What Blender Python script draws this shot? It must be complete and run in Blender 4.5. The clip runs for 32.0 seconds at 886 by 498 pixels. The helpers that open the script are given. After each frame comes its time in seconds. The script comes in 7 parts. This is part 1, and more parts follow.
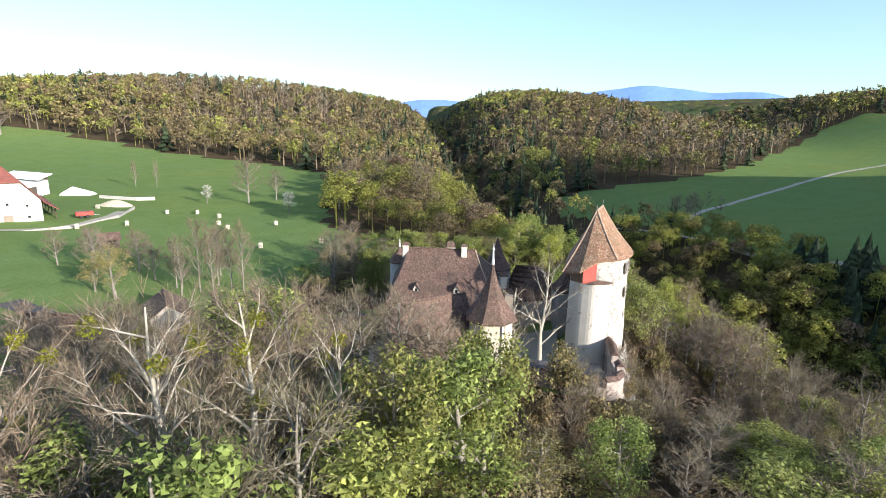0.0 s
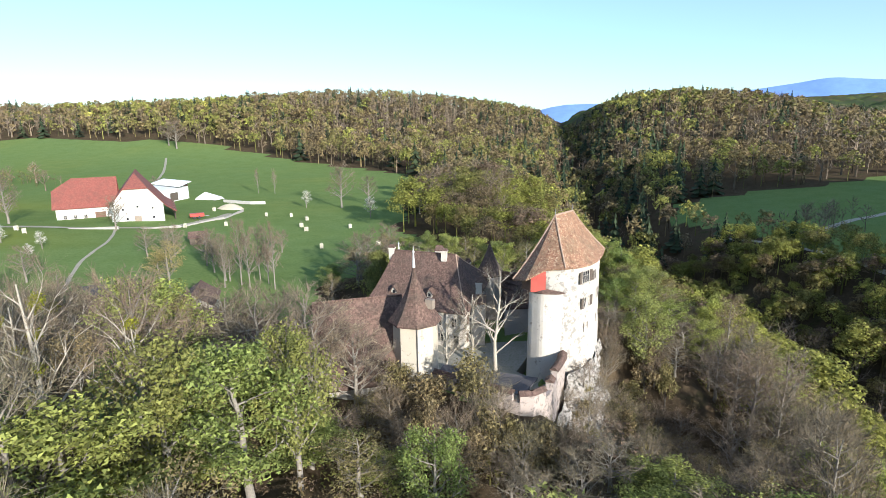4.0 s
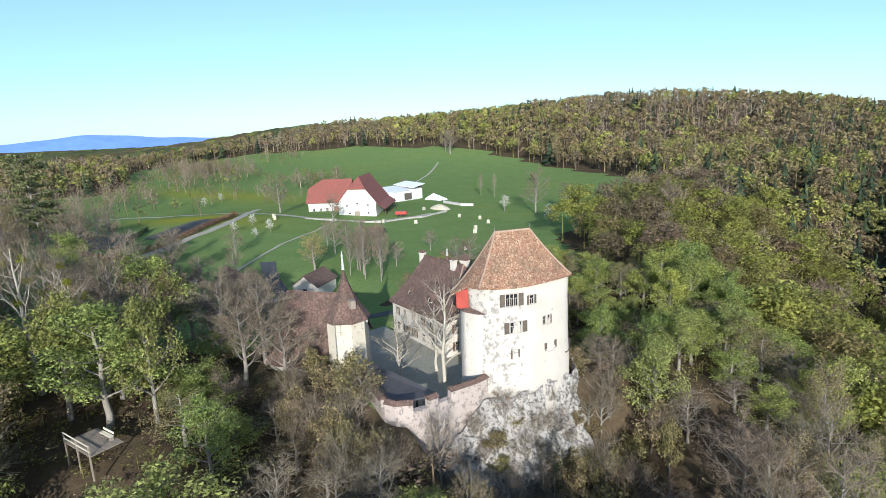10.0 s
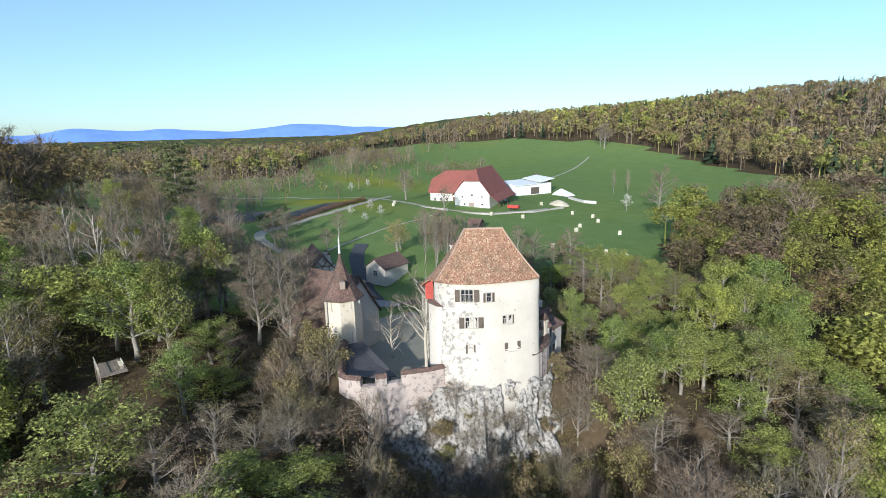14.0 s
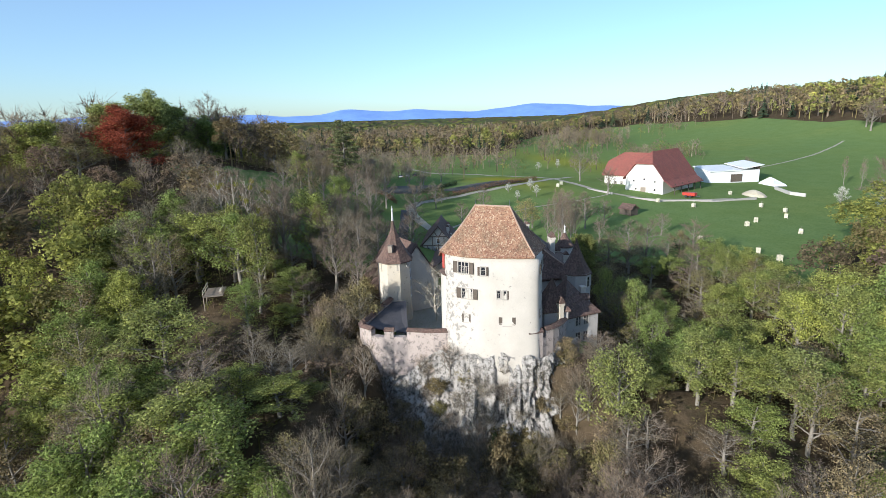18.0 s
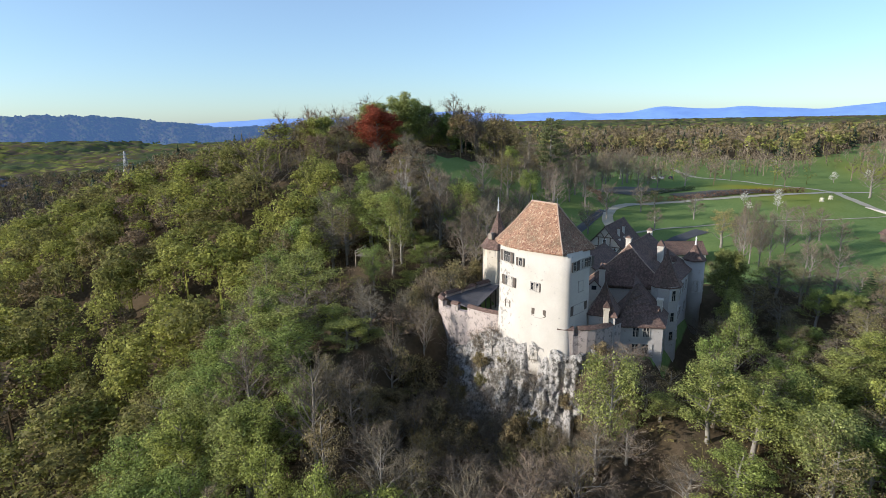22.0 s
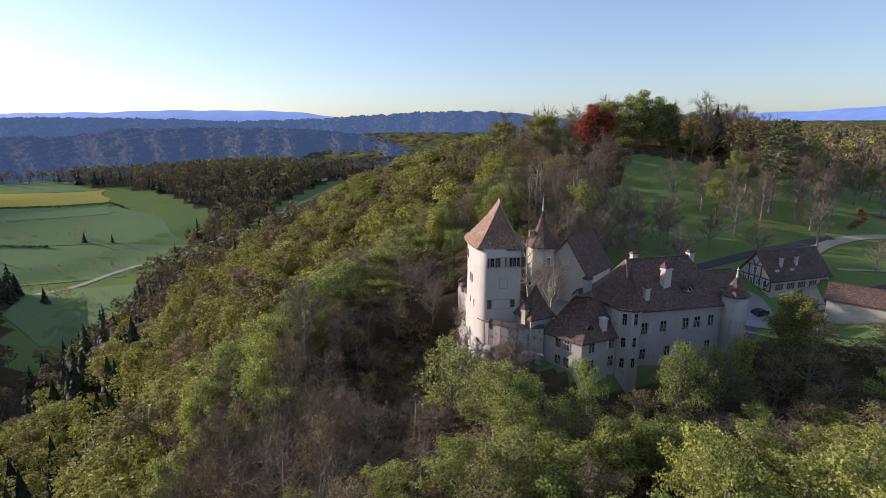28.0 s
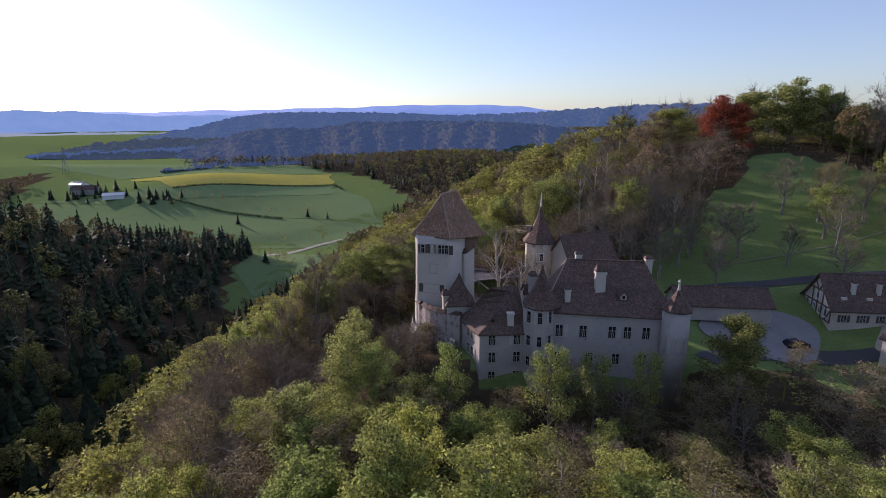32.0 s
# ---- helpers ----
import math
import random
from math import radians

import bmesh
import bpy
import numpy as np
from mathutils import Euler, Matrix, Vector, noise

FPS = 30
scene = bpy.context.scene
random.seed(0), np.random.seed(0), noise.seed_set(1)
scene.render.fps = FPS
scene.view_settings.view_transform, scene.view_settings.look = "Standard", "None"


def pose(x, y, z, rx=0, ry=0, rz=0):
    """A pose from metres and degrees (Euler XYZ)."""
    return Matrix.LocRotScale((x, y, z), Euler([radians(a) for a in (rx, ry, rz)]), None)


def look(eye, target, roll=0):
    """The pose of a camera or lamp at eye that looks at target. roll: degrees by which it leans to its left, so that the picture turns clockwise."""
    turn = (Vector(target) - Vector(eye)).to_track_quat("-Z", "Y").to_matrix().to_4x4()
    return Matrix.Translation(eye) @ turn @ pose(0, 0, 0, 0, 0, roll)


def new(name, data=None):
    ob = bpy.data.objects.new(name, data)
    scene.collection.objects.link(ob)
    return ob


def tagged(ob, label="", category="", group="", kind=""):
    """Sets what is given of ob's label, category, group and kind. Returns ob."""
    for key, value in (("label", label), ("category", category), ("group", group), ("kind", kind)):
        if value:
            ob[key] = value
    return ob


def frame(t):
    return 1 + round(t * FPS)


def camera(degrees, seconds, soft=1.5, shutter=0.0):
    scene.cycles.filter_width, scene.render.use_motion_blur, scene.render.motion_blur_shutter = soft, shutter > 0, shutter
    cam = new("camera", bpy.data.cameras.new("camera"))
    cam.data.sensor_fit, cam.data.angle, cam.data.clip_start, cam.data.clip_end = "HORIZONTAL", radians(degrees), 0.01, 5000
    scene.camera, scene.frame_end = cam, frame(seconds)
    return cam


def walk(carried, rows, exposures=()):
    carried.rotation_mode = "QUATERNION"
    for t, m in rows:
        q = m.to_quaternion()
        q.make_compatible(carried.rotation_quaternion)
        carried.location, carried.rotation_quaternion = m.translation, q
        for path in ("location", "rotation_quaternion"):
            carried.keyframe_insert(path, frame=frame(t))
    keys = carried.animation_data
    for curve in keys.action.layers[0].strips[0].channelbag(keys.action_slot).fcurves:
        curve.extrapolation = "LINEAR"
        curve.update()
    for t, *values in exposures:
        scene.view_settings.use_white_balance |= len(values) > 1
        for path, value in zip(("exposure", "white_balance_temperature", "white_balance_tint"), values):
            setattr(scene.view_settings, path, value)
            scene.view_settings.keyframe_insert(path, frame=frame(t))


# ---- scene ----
cam = camera(78.7, 32.0, 0.6)
METRES, EYE, TILT, LEAN, TURN = 260.0, 33.0, 0.0, 0.0, 0.0
ROWS = [
    (0.0, 0.0, 0.0, 0.0, 0.26, -13.68, -1.07),
    (0.5, 0.0112, -0.0004, -0.0002, 1.74, -13.6, -0.83),
    (1.0, 0.0231, -0.0005, -0.0004, 3.32, -13.51, -0.65),
    (1.5, 0.0354, -0.0002, -0.0006, 4.85, -13.37, -0.46),
    (2.0, 0.0479, 0.0006, -0.0006, 6.51, -13.28, -0.3),
    (2.5, 0.0608, 0.0021, -0.0005, 8.52, -13.17, -0.08),
    (3.0, 0.0737, 0.0047, -0.0006, 10.78, -13.13, 0.21),
    (3.5, 0.0866, 0.0081, -0.0009, 13.01, -13.1, 0.5),
    (5.5, 0.1437, 0.0259, -0.0013, 24.15, -12.61, 1.45),
    (6.0, 0.1574, 0.0319, -0.0011, 26.92, -12.5, 1.57),
    (6.5, 0.1706, 0.0385, -0.0012, 29.38, -12.42, 1.71),
    (7.0, 0.1836, 0.0458, -0.0012, 31.55, -12.35, 1.85),
    (7.5, 0.1959, 0.0534, -0.0014, 33.75, -12.26, 1.98),
    (8.0, 0.2084, 0.0613, -0.0009, 35.97, -12.15, 2.12),
    (8.5, 0.2202, 0.0694, -0.0007, 38.22, -12.07, 2.3),
    (9.0, 0.2318, 0.0776, -0.0006, 40.85, -11.97, 2.38),
    (9.5, 0.2428, 0.086, -0.0003, 43.84, -11.89, 2.4),
    (10.0, 0.2536, 0.0946, -0.0003, 46.86, -11.83, 2.39),
    (10.5, 0.2635, 0.1033, -0.0, 49.32, -11.81, 2.33),
    (11.0, 0.2728, 0.112, 0.0002, 51.4, -11.83, 2.24),
    (11.5, 0.2813, 0.1209, 0.0003, 53.42, -11.82, 2.1),
    (12.0, 0.2893, 0.1298, 0.0004, 55.54, -11.81, 1.97),
    (12.5, 0.2964, 0.1383, 0.0003, 57.64, -11.88, 1.9),
    (13.0, 0.3041, 0.1481, 0.0001, 60.18, -11.92, 1.73),
    (13.5, 0.3105, 0.1572, -0.0, 62.59, -11.96, 1.6),
    (14.0, 0.3175, 0.1678, -0.0004, 65.25, -12.05, 1.53),
    (14.5, 0.3234, 0.1775, -0.0005, 67.52, -12.44, 1.5),
    (15.0, 0.3302, 0.1891, -0.0009, 70.81, -12.93, 1.45),
    (15.5, 0.3359, 0.2001, -0.0016, 73.95, -13.22, 1.43),
    (17.5, 0.3573, 0.2527, -0.0028, 86.24, -13.44, 1.55),
    (18.0, 0.361, 0.269, -0.0031, 89.61, -13.45, 1.58),
    (18.5, 0.3637, 0.2836, -0.0035, 92.7, -13.4, 1.63),
    (19.0, 0.3658, 0.3008, -0.0038, 96.28, -13.36, 1.71),
    (19.5, 0.3671, 0.3158, -0.0039, 99.63, -13.33, 1.66),
    (20.0, 0.3675, 0.3333, -0.004, 103.46, -13.3, 1.54),
    (20.5, 0.3673, 0.3488, -0.0041, 107.43, -13.21, 1.5),
    (21.0, 0.3663, 0.3664, -0.0043, 112.55, -13.08, 1.29),
    (21.5, 0.3646, 0.382, -0.0046, 116.94, -12.99, 1.07),
    (22.0, 0.3616, 0.3988, -0.0046, 121.24, -13.06, 0.88),
    (22.5, 0.3575, 0.4142, -0.0047, 125.17, -13.06, 0.98),
    (23.0, 0.3514, 0.4318, -0.0048, 129.8, -13.11, 1.07),
    (23.5, 0.3446, 0.4473, -0.0051, 133.69, -13.11, 1.22),
    (24.0, 0.3347, 0.465, -0.0053, 137.76, -13.08, 1.32),
    (24.5, 0.3245, 0.4801, -0.0051, 140.87, -13.05, 1.28),
    (25.0, 0.3117, 0.4965, -0.0052, 143.65, -12.95, 0.92),
    (25.5, 0.2995, 0.51, -0.0052, 145.34, -12.89, 0.68),
    (27.5, 0.2413, 0.5617, -0.0031, 155.49, -13.04, 0.2),
    (28.0, 0.2232, 0.5732, -0.0027, 159.75, -13.15, 0.13),
    (28.5, 0.2067, 0.5821, -0.0026, 162.85, -13.27, 0.06),
    (29.0, 0.1875, 0.5907, -0.0027, 165.6, -13.34, 0.01),
    (29.5, 0.1706, 0.5971, -0.0027, 168.52, -13.42, -0.04),
    (30.0, 0.1525, 0.6033, -0.0025, 171.92, -13.49, -0.11),
    (30.5, 0.1337, 0.6088, -0.0026, 175.58, -13.58, -0.05),
    (31.0, 0.1146, 0.6132, -0.0027, 178.58, -13.64, -0.07),
    (31.5, 0.0953, 0.6166, -0.0029, 180.99, -13.68, 0.04),
    (32.0, 0.0757, 0.6188, -0.003, 182.48, -13.73, 0.18),
]
walk(cam, [(t, pose(0, 0, EYE, TILT, LEAN, TURN) @ pose(METRES * x, METRES * y, METRES * z, 90 + pitch, roll, yaw)) for t, x, y, z, yaw, pitch, roll in ROWS], [(0.0, 0.85, 6400, 13), (6.0, 0.60, 6050, 11), (9.0, 0.48, 5900, 10), (13.0, 0.38, 5850, 10), (19.0, 0.38, 6000, 12), (25.0, 0.36, 6400, 18), (28.0, 0.22, 6550, 27), (32.0, 0.08, 6450, 34)])

# ---- sky, sun ----
SUN_DIR = Vector((0.745, -0.667, 0.0)).normalized()
SUN_ELEV = radians(16.5)
world = bpy.data.worlds.new("sky")
scene.world = world
world.use_nodes = True
wn = world.node_tree
wn.nodes.clear()
sky = wn.nodes.new("ShaderNodeTexSky")
sky.sky_type = 'NISHITA'
sky.sun_disc = False
sky.sun_elevation = SUN_ELEV
sky.sun_rotation = math.atan2(SUN_DIR.x, SUN_DIR.y)
sky.altitude = 500
sky.air_density, sky.dust_density, sky.ozone_density = 1.0, 0.9, 1.7
bg = wn.nodes.new("ShaderNodeBackground")
bg.inputs["Strength"].default_value = 0.13
wo = wn.nodes.new("ShaderNodeOutputWorld")
tint = wn.nodes.new("ShaderNodeMix")
tint.data_type, tint.blend_type = 'RGBA', 'MULTIPLY'
tint.inputs[0].default_value = 1.0
tint.inputs[7].default_value = (0.68, 0.86, 0.98, 1)
wn.links.new(sky.outputs[0], tint.inputs[6])
haze = wn.nodes.new("ShaderNodeMix")
haze.data_type, haze.blend_type = 'RGBA', 'ADD'
haze.inputs[0].default_value = 1.0
haze.inputs[7].default_value = (0.88, 0.98, 1.12, 1)
wn.links.new(tint.outputs[2], haze.inputs[6])
wn.links.new(haze.outputs[2], bg.inputs[0])
wn.links.new(bg.outputs[0], wo.inputs[0])
sun_data = bpy.data.lights.new("sun", 'SUN')
sun_data.energy, sun_data.angle, sun_data.color = 5.0, radians(0.55), (1.0, 0.95, 0.86)
sun = new("sun", sun_data)
way_to_sun = Vector((SUN_DIR.x * math.cos(SUN_ELEV), SUN_DIR.y * math.cos(SUN_ELEV), math.sin(SUN_ELEV)))
sun.matrix_world = look(way_to_sun * 300, (0, 0, 0))

# ---- materials ----
def material(name):
    m = bpy.data.materials.new(name)
    m.use_nodes = True
    nt = m.node_tree
    return m, nt, nt.nodes["Principled BSDF"]


def node(nt, kind, **kw):
    n = nt.nodes.new(kind)
    for k, v in kw.items():
        if k in n.inputs:
            n.inputs[k].default_value = v
    return n


def ramp(nt, src, stops):
    r = nt.nodes.new("ShaderNodeValToRGB")
    el = r.color_ramp.elements
    while len(el) < len(stops):
        el.new(0.5)
    for e, (p, c) in zip(el, stops):
        e.position, e.color = p, (*c, 1)
    nt.links.new(src, r.inputs[0])
    return r.outputs[0]


def mix(nt, fac, a, b, how='MIX'):
    n = nt.nodes.new("ShaderNodeMix")
    n.data_type, n.blend_type = 'RGBA', how
    for i, v in ((0, fac), (6, a), (7, b)):
        if isinstance(v, (int, float)):
            n.inputs[i].default_value = v
        elif isinstance(v, tuple):
            n.inputs[i].default_value = (*v, 1)
        else:
            nt.links.new(v, n.inputs[i])
    return n.outputs[2]


def noise_tex(nt, scale, detail=4, rough=0.55, vec=None):
    n = node(nt, "ShaderNodeTexNoise", Scale=scale, Detail=detail, Roughness=rough)
    if vec is None:
        vec = nt.nodes.new("ShaderNodeTexCoord").outputs["Object"]
    nt.links.new(vec, n.inputs["Vector"])
    return n.outputs["Fac"]


def bump(nt, bsdf, src, strength, dist):
    b = node(nt, "ShaderNodeBump", Strength=strength, Distance=dist)
    nt.links.new(src, b.inputs["Height"])
    nt.links.new(b.outputs[0], bsdf.inputs["Normal"])


def two_scale(name, c1, c2, c3, big, small, rough=0.85, bump_s=0.4, bump_d=0.03, metal=0.0):
    """A surface with broad stains between c1 and c2 and fine grain towards c3."""
    m, nt, b = material(name)
    big_n = noise_tex(nt, big, 5, 0.6)
    small_n = noise_tex(nt, small, 6, 0.7)
    col = ramp(nt, big_n, [(0.35, c1), (0.65, c2)])
    grain = ramp(nt, small_n, [(0.45, (0, 0, 0)), (0.75, (1, 1, 1))])
    nt.links.new(mix(nt, grain, col, c3), b.inputs["Base Color"])
    b.inputs["Roughness"].default_value, b.inputs["Metallic"].default_value = rough, metal
    bump(nt, b, small_n, bump_s, bump_d)
    return m


def plaster(name, c1, c2, c3, wear, worn_side=False):
    """Lime plaster with flaked, darker patches of a shape of their own."""
    m, nt, b = material(name)
    big_n = noise_tex(nt, 0.35, 5, 0.6)
    flake = noise_tex(nt, 1.5, 8, 0.72)
    grain = noise_tex(nt, 9, 5, 0.7)
    col = ramp(nt, big_n, [(0.35, c1), (0.7, c2)])
    if worn_side:
        # the weather side has lost most of its render
        sp = nt.nodes.new("ShaderNodeSeparateXYZ")
        nt.links.new(nt.nodes.new("ShaderNodeTexCoord").outputs["Object"], sp.inputs[0])
        mr = node(nt, "ShaderNodeMapRange")
        for k, v in ((1, 76.0), (2, 70.8), (3, -0.03), (4, 0.085)):
            mr.inputs[k].default_value = v
        nt.links.new(sp.outputs["Y"], mr.inputs[0])
        ad = nt.nodes.new("ShaderNodeMath")
        ad.operation = 'ADD'
        nt.links.new(flake, ad.inputs[0])
        nt.links.new(mr.outputs[0], ad.inputs[1])
        flake = ad.outputs[0]
    mask = ramp(nt, flake, [(wear, (0, 0, 0)), (wear + 0.06, (1, 1, 1))])
    col = mix(nt, mask, col, c3)
    g = ramp(nt, grain, [(0.3, (0.86, 0.86, 0.86)), (0.7, (1, 1, 1))])
    nt.links.new(mix(nt, 1.0, col, g, 'MULTIPLY'), b.inputs["Base Color"])
    b.inputs["Roughness"].default_value = 0.92
    bump(nt, b, grain, 0.5, 0.02)
    return m


def tiles(name, cols, w=0.3, h=0.42, moss=(0.10, 0.085, 0.05)):
    """Old clay tiles: single tiles differ in colour, with rows cast by the relief."""
    m, nt, b = material(name)
    tc = nt.nodes.new("ShaderNodeTexCoord")
    mp = nt.nodes.new("ShaderNodeMapping")
    mp.inputs["Scale"].default_value = (1 / w, 1 / w, 1 / h)
    nt.links.new(tc.outputs["Object"], mp.inputs[0])
    v = node(nt, "ShaderNodeTexVoronoi", Scale=1.0, Randomness=0.8)
    nt.links.new(mp.outputs[0], v.inputs["Vector"])
    sep = nt.nodes.new("ShaderNodeSeparateColor")
    nt.links.new(v.outputs["Color"], sep.inputs[0])
    n = len(cols)
    col = ramp(nt, sep.outputs[0], [(i / (n - 1), c) for i, c in enumerate(cols)])
    stain = ramp(nt, noise_tex(nt, 0.5, 6, 0.65), [(0.45, (0, 0, 0)), (0.75, (0.75, 0.75, 0.75))])
    nt.links.new(mix(nt, stain, col, moss), b.inputs["Base Color"])
    wv = nt.nodes.new("ShaderNodeTexWave")
    wv.bands_direction, wv.wave_profile = 'Z', 'SAW'
    wv.inputs["Scale"].default_value = 1.6
    wv.inputs["Distortion"].default_value = 0.6
    nt.links.new(tc.outputs["Object"], wv.inputs["Vector"])
    bump(nt, b, wv.outputs["Fac"], 0.6, 0.05)
    b.inputs["Roughness"].default_value = 0.9
    return m


def leaf_mat(name, stops, by_object=True, translucent=0.35, low=0.42, high=1.45):
    m, nt, b = material(name)
    if by_object:
        src = nt.nodes.new("ShaderNodeObjectInfo").outputs["Random"]
    else:
        a = nt.nodes.new("ShaderNodeAttribute")
        a.attribute_name = "tone"
        src = a.outputs["Fac"]
    col = ramp(nt, src, stops)
    geo = nt.nodes.new("ShaderNodeNewGeometry")
    isl = ramp(nt, geo.outputs["Random Per Island"], [(0.0, (low, low, low)), (1.0, (high, high * 0.98, high * 0.87))])
    col = mix(nt, 1.0, col, isl, 'MULTIPLY')
    nt.links.new(col, b.inputs["Base Color"])
    b.inputs["Roughness"].default_value = 0.75
    b.inputs["Specular IOR Level"].default_value = 0.2
    if translucent:
        tr = nt.nodes.new("ShaderNodeBsdfTranslucent")
        nt.links.new(col, tr.inputs[0])
        ms = nt.nodes.new("ShaderNodeMixShader")
        ms.inputs[0].default_value = translucent
        out = nt.nodes["Material Output"]
        nt.links.new(b.outputs[0], ms.inputs[1])
        nt.links.new(tr.outputs[0], ms.inputs[2])
        nt.links.new(ms.outputs[0], out.inputs[0])
    return m


WHITE_PLASTER = plaster("white_lime_plaster", (0.62, 0.565, 0.48), (0.55, 0.49, 0.41), (0.33, 0.285, 0.235), 0.60)
TOWER_PLASTER = plaster("tower_lime_plaster", (0.61, 0.55, 0.465), (0.53, 0.475, 0.395), (0.31, 0.28, 0.245), 0.585, True)
CREAM_PLASTER = plaster("cream_plaster", (0.56, 0.48, 0.36), (0.58, 0.52, 0.42), (0.33, 0.28, 0.21), 0.58)
PINK_PLASTER = plaster("pinkish_plaster", (0.50, 0.41, 0.355), (0.44, 0.365, 0.31), (0.24, 0.205, 0.18), 0.52)
GREY_PLASTER = plaster("weathered_plaster", (0.46, 0.42, 0.375), (0.39, 0.355, 0.315), (0.25, 0.225, 0.20), 0.60)
RED_PAINT = two_scale("red_painted_boards", (0.55, 0.10, 0.07), (0.46, 0.08, 0.06), (0.35, 0.07, 0.05), 0.8, 12, 0.7)
TOWER_TILES = tiles("tower_clay_tiles", [(0.15, 0.068, 0.042), (0.29, 0.145, 0.085), (0.35, 0.205, 0.12), (0.22, 0.105, 0.062), (0.50, 0.37, 0.24)], 0.15, 0.18)
OLD_TILES = tiles("old_brown_tiles", [(0.085, 0.05, 0.038), (0.125, 0.072, 0.055), (0.19, 0.12, 0.09), (0.10, 0.062, 0.046)], 0.2, 0.24, moss=(0.055, 0.045, 0.033))
FARM_TILES = tiles("red_barn_tiles", [(0.22, 0.065, 0.05), (0.26, 0.08, 0.06), (0.29, 0.10, 0.07)], moss=(0.15, 0.065, 0.05))
MORTAR = two_scale("ridge_mortar", (0.40, 0.27, 0.19), (0.30, 0.19, 0.13), (0.45, 0.36, 0.28), 1.5, 12)
SANDSTONE = two_scale("window_sandstone", (0.46, 0.42, 0.36), (0.38, 0.34, 0.29), (0.3, 0.27, 0.23), 1.2, 14)
WOOD_DARK = two_scale("dark_shutter_wood", (0.10, 0.075, 0.055), (0.13, 0.10, 0.075), (0.06, 0.05, 0.04), 1.0, 20)
WOOD_BROWN = two_scale("brown_boards", (0.20, 0.115, 0.075), (0.16, 0.095, 0.065), (0.10, 0.065, 0.045), 1.0, 20)
WOOD_PALE = two_scale("pale_shutter_paint", (0.52, 0.50, 0.46), (0.45, 0.43, 0.40), (0.34, 0.32, 0.29), 1.0, 18)
ZINC_PALE = two_scale("pale_sheet_metal", (0.62, 0.61, 0.58), (0.55, 0.54, 0.51), (0.42, 0.41, 0.39), 1.5, 20, 0.5, 0.1, 0.005, 0.2)
WOOD_GREY = two_scale("weathered_wood", (0.34, 0.27, 0.20), (0.27, 0.22, 0.17), (0.18, 0.15, 0.12), 1.0, 20)
TIMBER = two_scale("timber_frame", (0.16, 0.10, 0.07), (0.12, 0.08, 0.06), (0.08, 0.06, 0.05), 1.0, 18)
DARK_ROOF = two_scale("dark_grey_roof", (0.055, 0.05, 0.055), (0.08, 0.075, 0.08), (0.13, 0.125, 0.12), 0.8, 8, 0.85)
METAL = two_scale("zinc", (0.35, 0.35, 0.36), (0.28, 0.28, 0.29), (0.2, 0.2, 0.2), 2, 25, 0.45, 0.1, 0.005, 0.9)
GRAVEL = two_scale("grey_gravel", (0.30, 0.29, 0.28), (0.25, 0.24, 0.23), (0.19, 0.185, 0.175), 0.3, 10, 0.95)
ASPHALT = two_scale("asphalt", (0.065, 0.064, 0.066), (0.05, 0.05, 0.052), (0.09, 0.088, 0.085), 0.3, 18, 0.9)
YELLOW_FIELD = two_scale("flowering_field", (0.46, 0.38, 0.07), (0.36, 0.33, 0.09), (0.23, 0.27, 0.09), 0.02, 0.5, 1.0)
SOIL = two_scale("garden_soil", (0.085, 0.07, 0.06), (0.06, 0.052, 0.045), (0.12, 0.13, 0.06), 0.3, 2.5, 0.95)
PALE_FIELD = two_scale("young_crop", (0.21, 0.30, 0.13), (0.19, 0.27, 0.12), (0.16, 0.23, 0.10), 0.02, 0.6, 1.0)
# valley grass again, its backlit tone put into a colour of its own
BACKLIT_FIELD = two_scale("backlit_grass", (0.17, 0.25, 0.11), (0.20, 0.265, 0.11), (0.13, 0.19, 0.085), 0.02, 0.6, 1.0)
for crop in (YELLOW_FIELD, PALE_FIELD, BACKLIT_FIELD):
    crop.node_tree.nodes["Principled BSDF"].inputs["Specular IOR Level"].default_value = 0.0
TRACK = two_scale("gravel_track", (0.42, 0.37, 0.29), (0.36, 0.32, 0.24), (0.26, 0.26, 0.14), 0.25, 6, 0.95)
CONCRETE = two_scale("pale_concrete", (0.62, 0.58, 0.52), (0.54, 0.50, 0.44), (0.45, 0.42, 0.38), 0.3, 8)
WHITE_PAINT = two_scale("white_paint", (0.80, 0.80, 0.78), (0.74, 0.74, 0.72), (0.66, 0.66, 0.63), 0.5, 10, 0.6, 0.1)
BARK = two_scale("grey_bark", (0.30, 0.27, 0.22), (0.22, 0.19, 0.15), (0.13, 0.11, 0.09), 0.7, 9, 0.95, 0.8, 0.05)
BARK_DARK = two_scale("dark_bark", (0.12, 0.10, 0.08), (0.09, 0.075, 0.06), (0.06, 0.05, 0.04), 0.7, 9, 0.95, 0.8, 0.05)
TWIG = leaf_mat("bare_twigs", [(0.0, (0.19, 0.15, 0.11)), (0.35, (0.22, 0.165, 0.125)), (0.7, (0.165, 0.145, 0.10)), (1.0, (0.26, 0.205, 0.16))], True, 0.0)
LEAF = leaf_mat("spring_leaves", [(0.0, (0.28, 0.325, 0.105)), (0.3, (0.24, 0.305, 0.095)), (0.6, (0.35, 0.375, 0.11)), (0.85, (0.28, 0.305, 0.115)), (1.0, (0.41, 0.43, 0.115))], True, 0.48, 0.3, 1.65)
BUD = leaf_mat("budding_leaves", [(0.0, (0.25, 0.23, 0.10)), (0.5, (0.25, 0.20, 0.105)), (1.0, (0.28, 0.22, 0.13))], True, 0.32, 0.3, 1.6)
